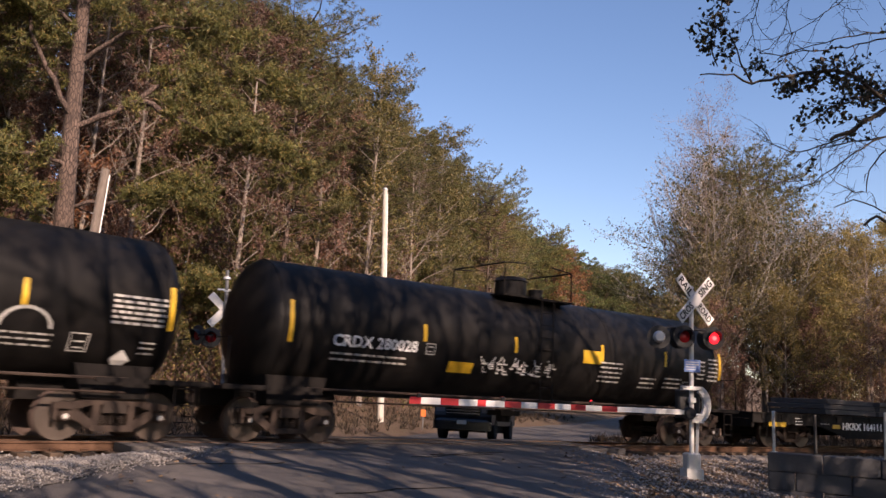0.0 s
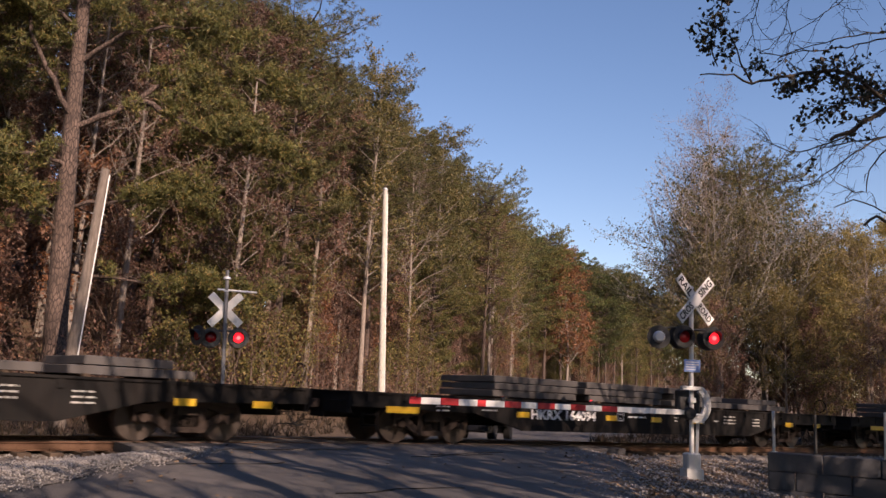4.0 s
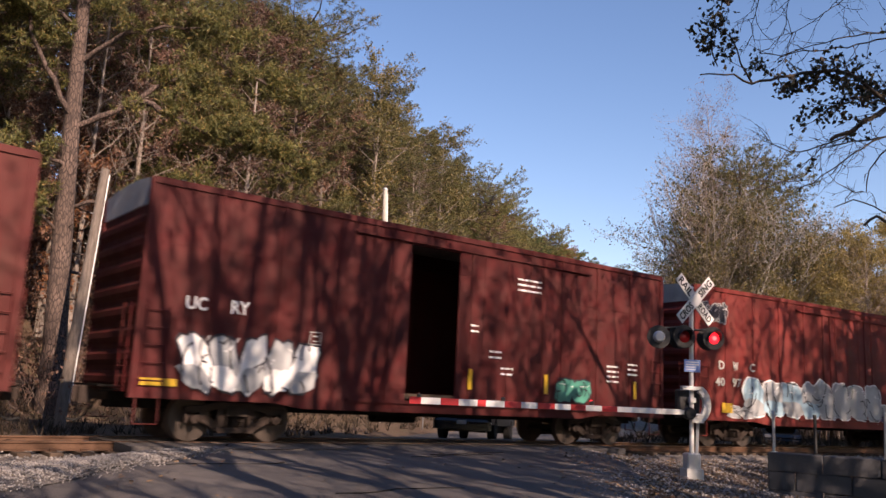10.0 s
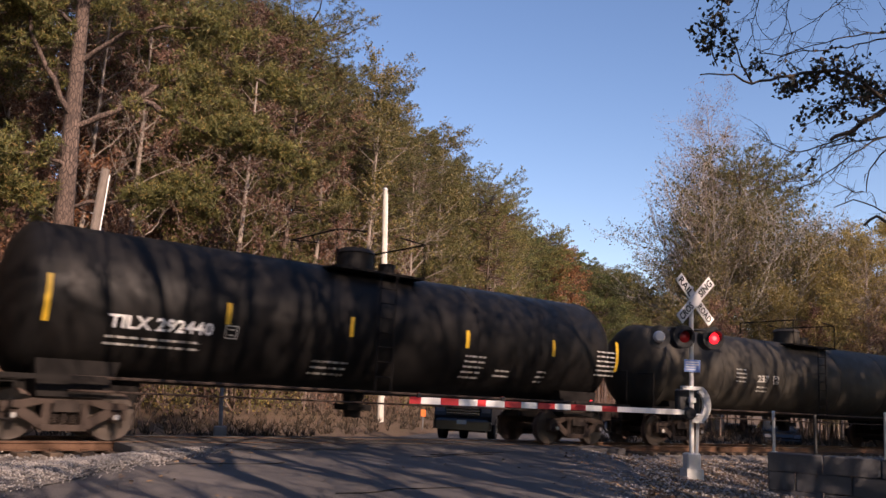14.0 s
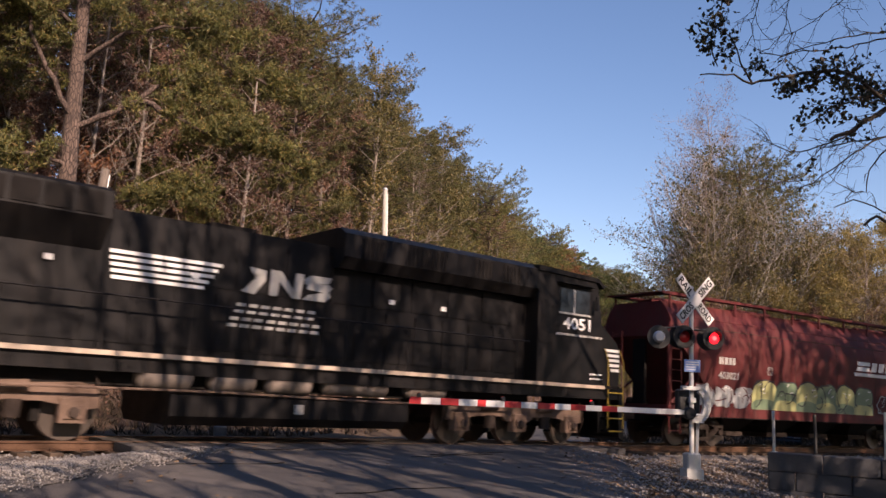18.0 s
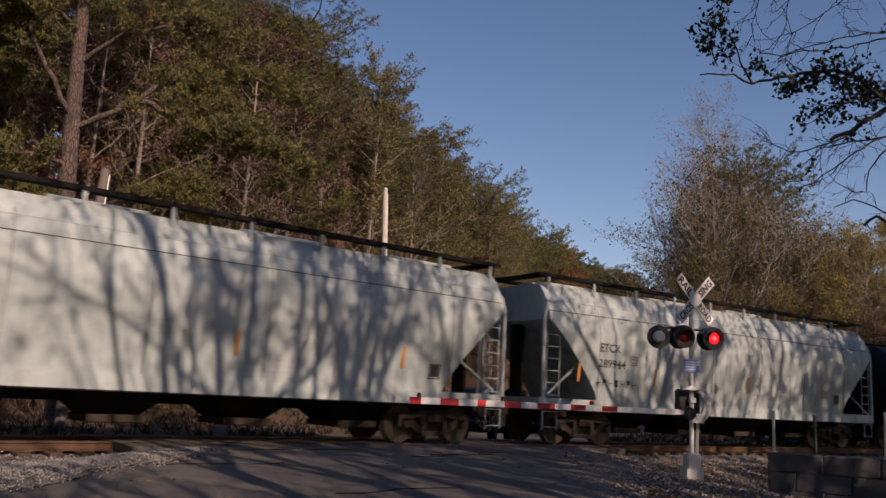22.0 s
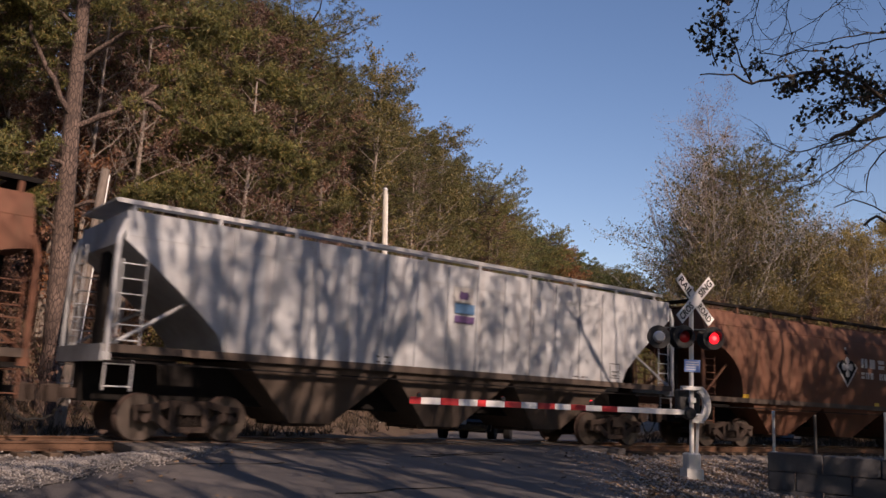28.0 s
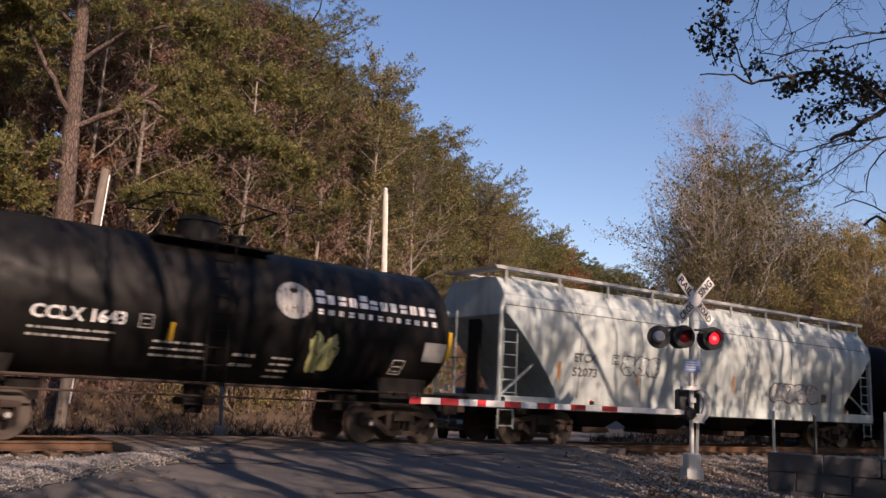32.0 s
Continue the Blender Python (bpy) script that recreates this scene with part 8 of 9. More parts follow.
def build_overhang():
    """Boughs of a near tree whose stem stands aside: stiff dark leaves in bunches and bare drooping twigs."""
    p = Plant(55)
    rng = p.rng
    bunch = []

    def twigs(pts, n, L, r, leafy, span, depth=0):
        for j in range(n):
            s = span[0] + (span[1] - span[0]) * rng.rand()
            i = min(len(pts) - 2, int(s * (len(pts) - 1)))
            q = pts[i] + (pts[i + 1] - pts[i]) * rng.rand()
            d = pts[i + 1] - pts[i]
            d = d / np.linalg.norm(d) + rng.normal(0, 0.6, 3) + np.array([0, 0, -0.1])
            sub, dd = p.path(q, d / np.linalg.norm(d), L * rng.uniform(0.4, 1.2), 4, 0.22, 0.0)
            p.limb(sub, [r, r * 0.8, r * 0.65, r * 0.5, r * 0.35], 3)
            if depth < 1:
                twigs(sub, 3, L * 0.5, r * 0.6, leafy, (0.3, 1.0), depth + 1)
            if rng.rand() < leafy:
                bunch.append(sub[-1])
                bunch.append(sub[2])

    def bough(pts, r, n=0, L=0.5, leafy=0.0, span=(0.0, 1.0), end=0.3):
        fine = []
        pts = [np.array(q) for q in pts]
        for a, c in zip(pts, pts[1:]):
            m = max(2, int(np.linalg.norm(c - a) / 0.14))
            fine += [a + (c - a) * k / m + rng.normal(0, 0.010, 3) for k in range(m)]
        fine.append(pts[-1])
        k = len(fine) - 1
        p.limb(fine, [r * (1 - (1 - end) * i / k) for i in range(k + 1)], 6)
        twigs(fine, n, L, r * 0.16 + 0.0035, leafy, span)
    bough([(12.6, 2.9, 4.6), (10.29, 4.20, 4.67), (10.02, 4.53, 4.94), (9.62, 4.56, 5.05), (9.32, 4.64, 5.13), (9.24, 4.95, 5.24), (9.02, 5.18, 5.19), (8.64, 5.22, 5.02), (8.47, 5.37, 4.98), (8.48, 5.61, 5.14), (8.26, 5.69, 5.14), (7.93, 5.70, 5.03)], 0.052, 26, 0.34, 0.85, (0.5, 0.8), 0.14)
    bough([(12.6, 2.9, 6.0), (10.42, 4.19, 5.98), (10.18, 4.57, 5.92), (9.63, 4.78, 5.74), (9.22, 5.00, 5.58), (9.10, 5.37, 5.52), (8.94, 5.54, 5.55)], 0.018, 18, 0.45, 0.05, (0.45, 1.0))
    bough([(12.6, 2.9, 6.0), (10.65, 4.28, 5.94), (10.39, 4.67, 5.92), (9.84, 4.89, 5.69), (9.30, 5.19, 5.59), (9.28, 5.48, 5.58)], 0.020, 8, 0.35, 0.1, (0.45, 1.0))
    bough([(12.5, 3.0, 5.2), (9.83, 3.99, 4.88), (9.64, 4.37, 4.69), (9.27, 4.45, 4.48), (9.04, 4.53, 4.31), (9.10, 4.76, 4.29)], 0.042, 6, 0.4, 0.2, (0.6, 0.9), 0.5)
    bough([(9.58, 4.34, 4.70), (9.37, 4.76, 4.37), (8.90, 4.93, 4.15), (8.65, 5.00, 4.09), (8.63, 5.25, 4.27), (8.59, 5.31, 4.37)], 0.013, 20, 0.42, 0.0, (0.1, 0.9))
    bough([(10.10, 4.25, 4.53), (9.83, 4.66, 4.43), (9.39, 4.78, 4.31), (9.12, 4.88, 4.21), (9.18, 5.12, 4.10)], 0.013, 16, 0.40, 0.1, (0.2, 1.0))
    bough([(9.63, 4.11, 4.42), (9.47, 4.45, 4.29), (9.04, 4.61, 3.97), (8.72, 4.78, 3.69), (8.78, 5.01, 3.67)], 0.012, 14, 0.38, 0.0, (0.2, 1.0))
    bough([(12.6, 2.9, 3.6), (10.68, 4.42, 3.55), (10.41, 4.78, 3.66), (9.88, 4.91, 3.75), (9.61, 5.02, 3.61)], 0.022, 5, 0.3, 0.0, (0.6, 1.0))
    bough([(12.6, 2.9, 3.5), (10.69, 4.42, 3.48), (10.43, 4.79, 3.54), (10.13, 4.77, 3.56), (9.94, 4.82, 3.42)], 0.030, 2, 0.2, 0.0, (0.7, 1.0), 0.6)
    bough([(9.89, 4.29, 4.45), (9.85, 4.56, 4.22), (9.59, 4.57, 4.00), (9.51, 4.57, 3.71), (9.60, 4.76, 3.75), (9.46, 4.90, 3.86), (9.12, 4.85, 3.95)], 0.011, 7, 0.22, 0.0)
    bough([(12.2, 3.2, 7.4), (8.38, 5.35, 7.05), (8.43, 5.63, 6.44), (8.23, 5.68, 5.86), (8.13, 5.71, 5.47), (8.42, 5.80, 5.31)], 0.025, 17, 0.30, 0.8, (0.62, 1.0))
    bough([(8.55, 5.42, 5.02), (8.54, 5.55, 5.31), (8.25, 5.48, 5.51), (7.97, 5.54, 5.62)], 0.014, 9, 0.26, 0.8)
    bough([(12.2, 3.2, 7.4), (8.92, 5.15, 7.26), (8.96, 5.50, 6.42), (8.75, 5.54, 5.87), (8.73, 5.48, 5.62)], 0.014, 16, 0.45, 0.0, (0.5, 1.0))
    bough([(12.2, 3.2, 7.4), (9.24, 4.96, 7.07), (9.25, 5.29, 6.37), (9.08, 5.31, 5.78), (8.88, 5.39, 5.54)], 0.014, 18, 0.45, 0.0, (0.5, 1.0))
    bough([(12.2, 3.2, 7.4), (10.25, 4.19, 7.13), (9.82, 4.85, 6.40), (9.46, 4.97, 6.05), (9.07, 5.20, 5.74)], 0.014, 22, 0.5, 0.0, (0.4, 1.0))
    bough([(12.5, 3.0, 4.9), (10.51, 4.20, 5.05), (10.19, 4.61, 5.15), (9.76, 4.74, 4.96), (9.41, 4.91, 4.80), (9.46, 5.16, 4.70)], 0.026, 24, 0.32, 0.8, (0.55, 1.0))
    # leaves in rosettes
    c = np.array(bunch)
    p.leaves(np.repeat(c, 4, 0), 0.036, 0.05)
    # the stem, out of view
    p.limb([np.array(q, float) for q in ((13.4, 2.4, ground_z(13.4, 2.4) - 0.4), (13.3, 2.5, 2.0), (12.8, 2.8, 4.2), (12.5, 3.0, 5.3), (12.3, 3.1, 7.5), (12.2, 3.2, 9.5))], [0.26, 0.21, 0.18, 0.14, 0.09, 0.03], 10)
    plant_thing("evergreen_oak", "near tree with dark leathery leaves and bare twigs overhead", "tree", "", p, "bark_dark", "leaf_dark", pose(0, 0, 0), "crown")
    # broad evergreens added out of view to keep the ditch in shade
    low = plant_thing("evergreen_oak", "unseen broad evergreen added to shade the ditch", "tree", "evergreens by the ditch", broadleaf(56, 9.0, 0.2, 9000, 0.075, 0.2, 1.0).fit_height(9), "bark_dark", "leaf_dark", standing(18.4, 1.4, 0, 0.75))
    for x, y, k in ((20.8, 1.0, 0.7), (16.4, 0.2, 0.62), (23.2, 2.6, 0.7), (22.6, -1.6, 0.9)):
        copy_thing(low, pose(0, 0, 0)).matrix_basis = standing(x, y, 70 * x, k)


def build_shade_trees():
    """Trees beside the road behind the viewer; their shadows lie on road and train."""
    rng = random.Random(77)
    group = "roadside trees"
    a = plant_thing("bare_tree", "tall thinly leaved roadside tree whose shadow falls on the crossing", "tree", group, broadleaf(61, 15.0, 0.27, 900, 0.11, 0.64, 0.6, 5, 2).fit_height(25), "bark_grey", "leaf_brown", pose(0, 0, 0))
    b = plant_thing("bare_tree", "tall thinly leaved roadside tree whose shadow falls on the crossing", "tree", group, broadleaf(62, 13.0, 0.34, 650, 0.11, 0.40, 0.65, 5, 2).fit_height(21), "bark_grey", "leaf_brown", pose(0, 0, 0))
    c = plant_thing("pine_tree", "tall roadside pine whose shadow falls on the crossing", "tree", group, pine_tree(63, 21.0, 0.26, 0.55, 0.45, 0.13).fit_height(22), "bark_pine", "needles", pose(0, 0, 0))
    sx, sy = math.sin(radians(SUN_AZ)), math.cos(radians(SUN_AZ))
    # where the shadow meets the track, how far towards the sun the tree stands, its size and kind
    spots = ((5.4, 15.5, 1.0, a), (7.3, 18.0, 1.05, a), (9.5, 17.0, 1.0, a), (8.4, 25.0, 1.1, c), (10.6, 21.0, 1.05, b), (12.6, 20.0, 1.0, b), (14.6, 23.0, 1.05, b), (16.4, 23.0, 1.0, b), (19.8, 14.5, 0.95, a), (22.6, 21.0, 1.0, b), (20.6, 25.0, 1.05, c), (25.0, 20.0, 1.0, b),
             (27.6, 19.0, 0.9, a), (31.5, 15.0, 1.0, c), (33.5, 12.0, 1.0, a), (35.0, 18.0, 1.0, a), (37.5, 14.0, 1.0, c), (41.0, 15.0, 1.1, b), (44.0, 13.0, 1.0, c), (48.0, 15.0, 1.0, a), (14.0, 26.0, 1.15, b))
    # low thin trees that dapple the road and the verge
    spots += ((7.0, 18.5, 0.42, b), (10.6, 16.8, 0.48, b), (16.2, 17.8, 0.55, b), (18.4, 17.0, 0.50, b), (2.8, 20.0, 0.62, b), (4.8, 20.5, 0.64, b), (6.4, 21.0, 0.66, b))
    for x, d, s, src in spots:
        m = standing(x + sx * d, 16.0 + sy * d, rng.uniform(0, 360), s, s)
        if src.matrix_basis.translation.length == 0:
            src.matrix_basis = m
        else:
            copy_thing(src, pose(0, 0, 0)).matrix_basis = m


def build_brush():
    """Dry grass and bushes along the track's far side and the wood's foot."""
    rng = np.random.RandomState(31)
    p = Plant(31)
    cent = []
    while len(cent) < 3400:
        x, y = rng.uniform(-8, 62), rng.uniform(19.5, 58)
        g = track_gap(x, y)
        if g < 2.8 or road_gap(x, y) < 4.4 or wood_gap(x, y) > 3 or g > 34:
            continue
        cent.append((x, y, ground_z(x, y)))
    p.blades(cent, 7, 0.42, 0.035, 1.1, 0.55)
    tagged(new("dry_grass", p.leaf_mesh("dry_grass", "grass")), "tufts of dry tan grass between track and wood", "grass", kind="stuff")
    b = Plant(32)
    for _ in range(620):
        q, n = along_edge(rng.rand() ** 1.4)
        w = q + n * (rng.uniform(-3.5, 4.0) if rng.rand() < 0.5 else rng.uniform(2, 16))
        if road_gap(w.x, w.y) < 4.8 or track_gap(w.x, w.y) < 3.5:
            continue
        z0 = ground_z(w.x, w.y)
        for j in range(7):
            d = rng.normal(0, 0.45, 3) + np.array([0, 0, 1.0])
            pts, dd = b.path((w.x + rng.normal(0, 0.3), w.y + rng.normal(0, 0.3), z0), d / np.linalg.norm(d), rng.uniform(1.2, 3.4), 4, 0.16)
            b.limb(pts, [0.02, 0.016, 0.012, 0.008, 0.004], 3)
            b.leaves(np.repeat(np.array(pts[2:]), 9, 0), 0.06, 0.25)
    ob = tagged(new("underbrush", b.leaf_mesh("underbrush", "leaf_brown")), "brown leafy brush along the foot of the wood", "brush", kind="stuff")
    put("brush_stems", b.wood_mesh("brush_stems", "twig"), ob)
    e = Plant(33)
    for x, y, r, h in ((14.5, 33.5, 1.9, 4.8), (17.5, 36.0, 1.6, 4.0), (11.0, 32.0, 1.3, 3.2), (28.0, 42.5, 1.8, 3.6), (33.5, 46.5, 1.7, 4.0)):
        z0 = ground_z(x, y)
        pts = []
        for _ in range(420):
            a, t = rng.uniform(0, 6.28), rng.rand()
            rr = r * math.sqrt(rng.rand()) * (0.35 + 0.65 * math.sin(math.pi * min(1, t * 0.8 + 0.2)))
            pts.append((x + rr * math.cos(a), y + rr * math.sin(a), z0 + 0.2 + t * h))
        e.leaves(np.repeat(np.array(pts), 7, 0), 0.06, 0.2)
        for _ in range(9):
            d = rng.normal(0, 0.3, 3) + np.array([0, 0, 1.0])
            q, dd = e.path((x, y, z0), d / np.linalg.norm(d), h * 0.9, 4, 0.12)
            e.limb(q, [0.05, 0.04, 0.03, 0.02, 0.01], 4)
    ob = tagged(new("evergreen_bushes", e.leaf_mesh("evergreen_bushes", "leaf_olive")), "dull green bushes before the wood", "bush", kind="stuff")
    put("bush_stems", e.wood_mesh("bush_stems", "twig"), ob)


build_ground()
build_road()
build_track()
near_signal = build_near_signal()
build_gate_arm(near_signal)
build_far_signal()
leaning_pole("utility_pole", "leaning grey wooden pole with a thin bright strip", (6.05, 26.3, ground_z(6.05, 26.3)), (6.46, 26.22, 7.54), 0.17, 0.13, "pole_wood", False)
leaning_pole("utility_pole", "pale bare wooden pole before the wood", (22.95, 35.2, ground_z(22.95, 35.2)), (22.54, 35.44, 11.62), 0.17, 0.12, "pole_pale", True)
build_headwall()
build_pickup()
build_sedan()
build_marker()
build_woods()
build_hero_pine()
build_overhang()
build_shade_trees()
build_brush()
build_loose_ground()


# ---- the train, car by car ----
def tank_marks(number, tx, tz, size, width, stencils=(), signs=(), extra=None, color="white"):
    def marks(root, shell, side, L, rng):
        if number:
            lettering("reporting_mark", number, tx, tz, size, color, root, side, width, 0.025)
            part("plate_mark", frame_mark(tx + width + 0.25, tz - 0.02, side, 0.27), "offwhite", root)
            part("stencil_block", bars(tx, tz - 0.18, width * 0.9, 2, 0.13, side, rng), "offwhite", root)
        for x, z, w, n in stencils:
            part("stencil_block", bars(x, z, w, n, 0.13, side, rng), "offwhite", root)
        for x, z, w, hgt in signs:
            part("notice", plate_on(Shell(), x, x + w, z, z + hgt, side), "yellow", root, "yellow notice panel")
        if extra:
            extra(root, side, L, rng)
    return marks


def build_train():
    vs = lambda *q: tuple((x, 2.36, 2.80) for x in q)
    # two black tanks
    def tank_a(r, s, L, g):
        diamond(r, 7.16, 1.52, 0.20, s, "white")
        part("notice_frame", frame_mark(6.15, 1.62, s, 0.34), "offwhite", r)
        part("ring_mark", (lambda q: [fan(q, [(5.35 + (0.40 + e) * math.cos(a * 0.35 + d), 1.98 + (0.32 + e) * math.sin(a * 0.35 + d)) for e, d in ((0, 0), (0.06, 0), (0.06, 0.34), (0, 0.34))], s, 0.012) for a in range(9)] and q)(Shell()), "offwhite", r, "faded ring-shaped mark")
        part("stencil_block", bars(4.85, 1.86, 1.0, 3, 0.10, s, g), "offwhite", r)
        part("stencil_block", bars(6.8, 2.68, 1.05, 6, 0.10, s, g, 0.5), "offwhite", r)
        part("stencil_block", bars(7.45, 1.85, 0.3, 3, 0.10, s, g), "offwhite", r)
    tank_car("black tank car with white stencils and yellow stripes", -26.5, -8.6, 1.50, 4.05, "tank_black", tank_marks("", 0, 0, 0, 0, (), (), tank_a),
             dome=0.0, rings=(-2.6, 2.8), seed=3, stripes=((5.27, 2.35, 2.83), (7.95, 2.13, 2.98)), short=0.5)

    def tag_b(r, s, L, g):
        q = Shell()
        x = -2.05
        while x < 0.5:
            for _ in range(3):
                a, b = x + g.uniform(0, 0.15), 1.75 + g.uniform(0, 0.3)
                w, t = g.uniform(0.02, 0.03), g.uniform(0.1, 0.22)
                plate_on(q, a, a + w, b, b + t, s, 0.012, g.uniform(-0.8, 0.8))
                plate_on(q, a, a + t * 0.8, b, b + 0.025, s, 0.013)
            x += 0.24
        part("chalk_tag", q, "white", r, "scrawled white tag")
        diamond(r, 7.1, 1.62, 0.2, s, "white")
        part("notice_frame", frame_mark(6.1, 1.62, s, 0.36), "offwhite", r)
    tank_car("black tank car with white number and scrawled tag", -8.3, 9.4, 1.50, 4.05, "tank_black",
             tank_marks("CRDX 280028", -6.36, 2.14, 0.27, 2.3, ((2.3, 2.3, 0.9, 5), (4.1, 1.95, 0.7, 3), (5.2, 2.0, 0.8, 3), (6.7, 2.6, 0.35, 5), (7.25, 2.7, 0.5, 6)), ((-3.05, 1.75, 0.78, 0.26), (1.56, 2.26, 0.72, 0.36)), tag_b),
             dome=0.1, rings=(-4.9, 2.7), seed=4, short=0.75, stripes=((-7.4, 2.14, 3.05), (-3.87, 2.42, 2.83), (-0.95, 2.36, 2.77), (2.33, 2.35, 2.81), (5.12, 2.37, 2.82), (7.85, 2.1, 2.95)))

    # four black flats with steel slabs
    def flat_text(number):
        def text(r, s, L, g):
            lettering("reporting_mark", number, -5.0 if number.endswith("111") else -4.65, 0.68, 0.27, "white", r, s, 2.4, 0.03)
            part("stripe", plate_on(Shell(), -9.1, -8.2, 0.72, 0.87, s), "yellow", r, "yellow reflective stripe")
            for x in (-5.6 if number.endswith("111") else -5.15, -1.85, 0.05, 2.0, 6.9, 8.6):
                part("stripe", plate_on(Shell(), x, x + 0.44, 0.72, 0.86, s), "yellow", r)
            part("plate_mark", frame_mark(-1.40, 0.72, s, 0.27), "white", r)
            part("stencil_block", bars(-0.95, 0.95, 0.75, 2, 0.13, s, g), "white", r)
            for x, z, w, n in ((1.1, 0.86, 0.15, 2), (3.0, 0.8, 0.2, 1), (3.5, 0.95, 0.6, 3), (-7.7, 1.0, 0.4, 3), (-6.3, 0.85, 0.5, 1), (5.0, 0.9, 0.4, 3)):
                part("stencil_block", bars(x, z, w, n, 0.1, s, g), "offwhite", r)
        return text
    for k, (a, b, number) in enumerate(((10.3, 30.1, "HKRX 164111"), (31.1, 51.1, "HKRX 164126"), (52.2, 72.4, "HKRX 164094"), (73.5, 94.0, "HKRX 164011"))):
        flat_car("black flat car loaded with grey steel slabs", a, b, "flat_black", flat_text(number), plate_load, seed=20 + k)

    def ottx(r, s, L, g):
        lettering("reporting_mark", "OTTX 97209", -5.15, 0.64, 0.17, "white", r, s, 1.9, 0.02)
        for x in (-3.2, 0.6, 4.4, 7.4):
            part("stencil_block", bars(x, 0.83, 0.45, 2, 0.12, s, g), "offwhite", r)
        for x, z in ((-1.6, 0.62), (1.8, 0.66), (2.9, 0.63)):
            graffiti(r, x, x + 0.8, z, z + 0.3, s, "load_rail", "offwhite", 3, int(x * 10) + 40, None, 0.3, "small faded tag")
    flat_car("weathered yellow flat car loaded with rusty steel sections", 95.4, 113.8, "flat_yellow", ottx, section_load, top=1.10, seed=30, kind="yellow")

    # red box cars
    def cna(r, s, L, g):
        for body, x, w in (("CNA", -6.78, 0.72), ("405", -5.54, 0.57), ("555", -4.52, 0.57)):
            lettering("reporting_mark", body, x, 2.56, 0.31, "white", r, s, w, 0.03)
        part("plate_mark", frame_mark(-3.35, 2.58, s, 0.28), "offwhite", r)
        part("stencil_block", bars(-6.7, 2.05, 0.9, 2, 0.14, s, g), "offwhite", r)
        graffiti(r, -7.5, -3.7, 0.95, 1.95, s, "g_silver", "g_white", 5, 51)
        graffiti(r, -3.9, -1.2, 0.90, 1.85, s, "g_orange", "g_silver", 3, 52)
        graffiti(r, 1.95, 7.5, 0.95, 1.75, s, "g_silver", "g_khaki", 6, 53)
        part("notice", plate_on(Shell(), 6.6, 7.1, 1.15, 1.45, s, 0.035), "yellow", r)
        part("notice", plate_on(Shell(), -6.75, -6.2, 1.25, 1.45, s, 0.035), "yellow", r)
        for x, z, w, n in ((-0.6, 1.9, 0.5, 3), (0.5, 2.6, 0.8, 2), (0.35, 1.8, 0.5, 4), (2.5, 3.0, 0.4, 2)):
            part("stencil_block", bars(x, z, w, n, 0.14, s, g), "offwhite", r)
    box_car("red-brown box car with white marks and silver graffiti", 115.5, 131.1, 5.08, 0.86, "box_brown", cna, (-0.9, 2.0), seed=31)

    def ucry(r, s, L, g):
        lettering("reporting_mark", "UC", -6.97, 2.58, 0.27, "white", r, s, 0.44, 0.03)
        lettering("reporting_mark", "RY", -6.03, 2.58, 0.27, "white", r, s, 0.40, 0.03)
        graffiti(r, -6.95, -4.0, 0.95, 2.2, s, "g_white", "g_black", 5, 66, "g_silver", 0.4)
        part("plate_mark", frame_mark(-4.2, 2.10, s, 0.28), "offwhite", r)
        graffiti(r, 3.3, 4.6, 1.1, 1.85, s, "g_teal", "g_black", 2, 62)
        for x, z, w, n in ((1.8, 4.25, 0.85, 3), (0.25, 2.9, 0.25, 2), (0.9, 2.3, 0.4, 2), (1.3, 1.9, 0.4, 2), (5.3, 2.2, 0.5, 4), (6.2, 2.3, 0.4, 3)):
            part("stencil_block", bars(x, z, w, n, 0.14, s, g), "white", r)
        for x in (0.2, 2.8, 6.4):
            part("stripe", plate_on(Shell(), x, x + 0.12, 1.35, 1.85, s, 0.06), "yellow", r)
        part("stripe", plate_on(Shell(), -7.7, -7.0, 1.08, 1.22, s), "yellow", r)
    box_car("oxide-red box car with one sliding door pushed open", 133.35, 149.0, 5.10, 0.84, "box_oxide", ucry, (-1.6, 2.4), seed=32, open_door=True)

    def dwc(r, s, L, g):
        for c, x in (("D", -6.73), ("W", -6.05), ("C", -5.2)):
            lettering("reporting_mark", c, x, 2.45, 0.28, "offwhite", r, s, 0.28, 0.03)
        lettering("reporting_mark", "40", -6.9, 1.92, 0.28, "offwhite", r, s, 0.46, 0.03)
        lettering("reporting_mark", "97", -6.08, 1.92, 0.28, "offwhite", r, s, 0.46, 0.03)
        graffiti(r, -5.5, -1.4, 0.95, 2.30, s, "g_sky", "g_white", 4, 71, "g_silver")
        graffiti(r, -1.6, 2.5, 0.95, 2.4, s, "g_silver", "g_white", 4, 72, "g_silver")
        graffiti(r, 2.4, 5.0, 0.9, 1.7, s, "g_silver", "g_white", 3, 73, "g_purple")
        graffiti(r, -6.3, -5.0, 0.92, 1.35, s, "g_silver", "g_white", 2, 74)
        part("notice", plate_on(Shell(), -6.6, -6.1, 1.1, 1.4, s, 0.02), "yellow", r)
        graffiti(r, -7.5, -6.3, 3.9, 4.6, s, "g_black", "g_silver", 3, 75, None, 0.5)
        part("notice_frame", frame_mark(4.4, 1.75, s, 0.36), "offwhite", r)
    box_car("bright red box car covered in pale graffiti", 150.7, 166.25, 5.08, 0.84, "box_red", dwc, (-1.0, 1.9), seed=33)

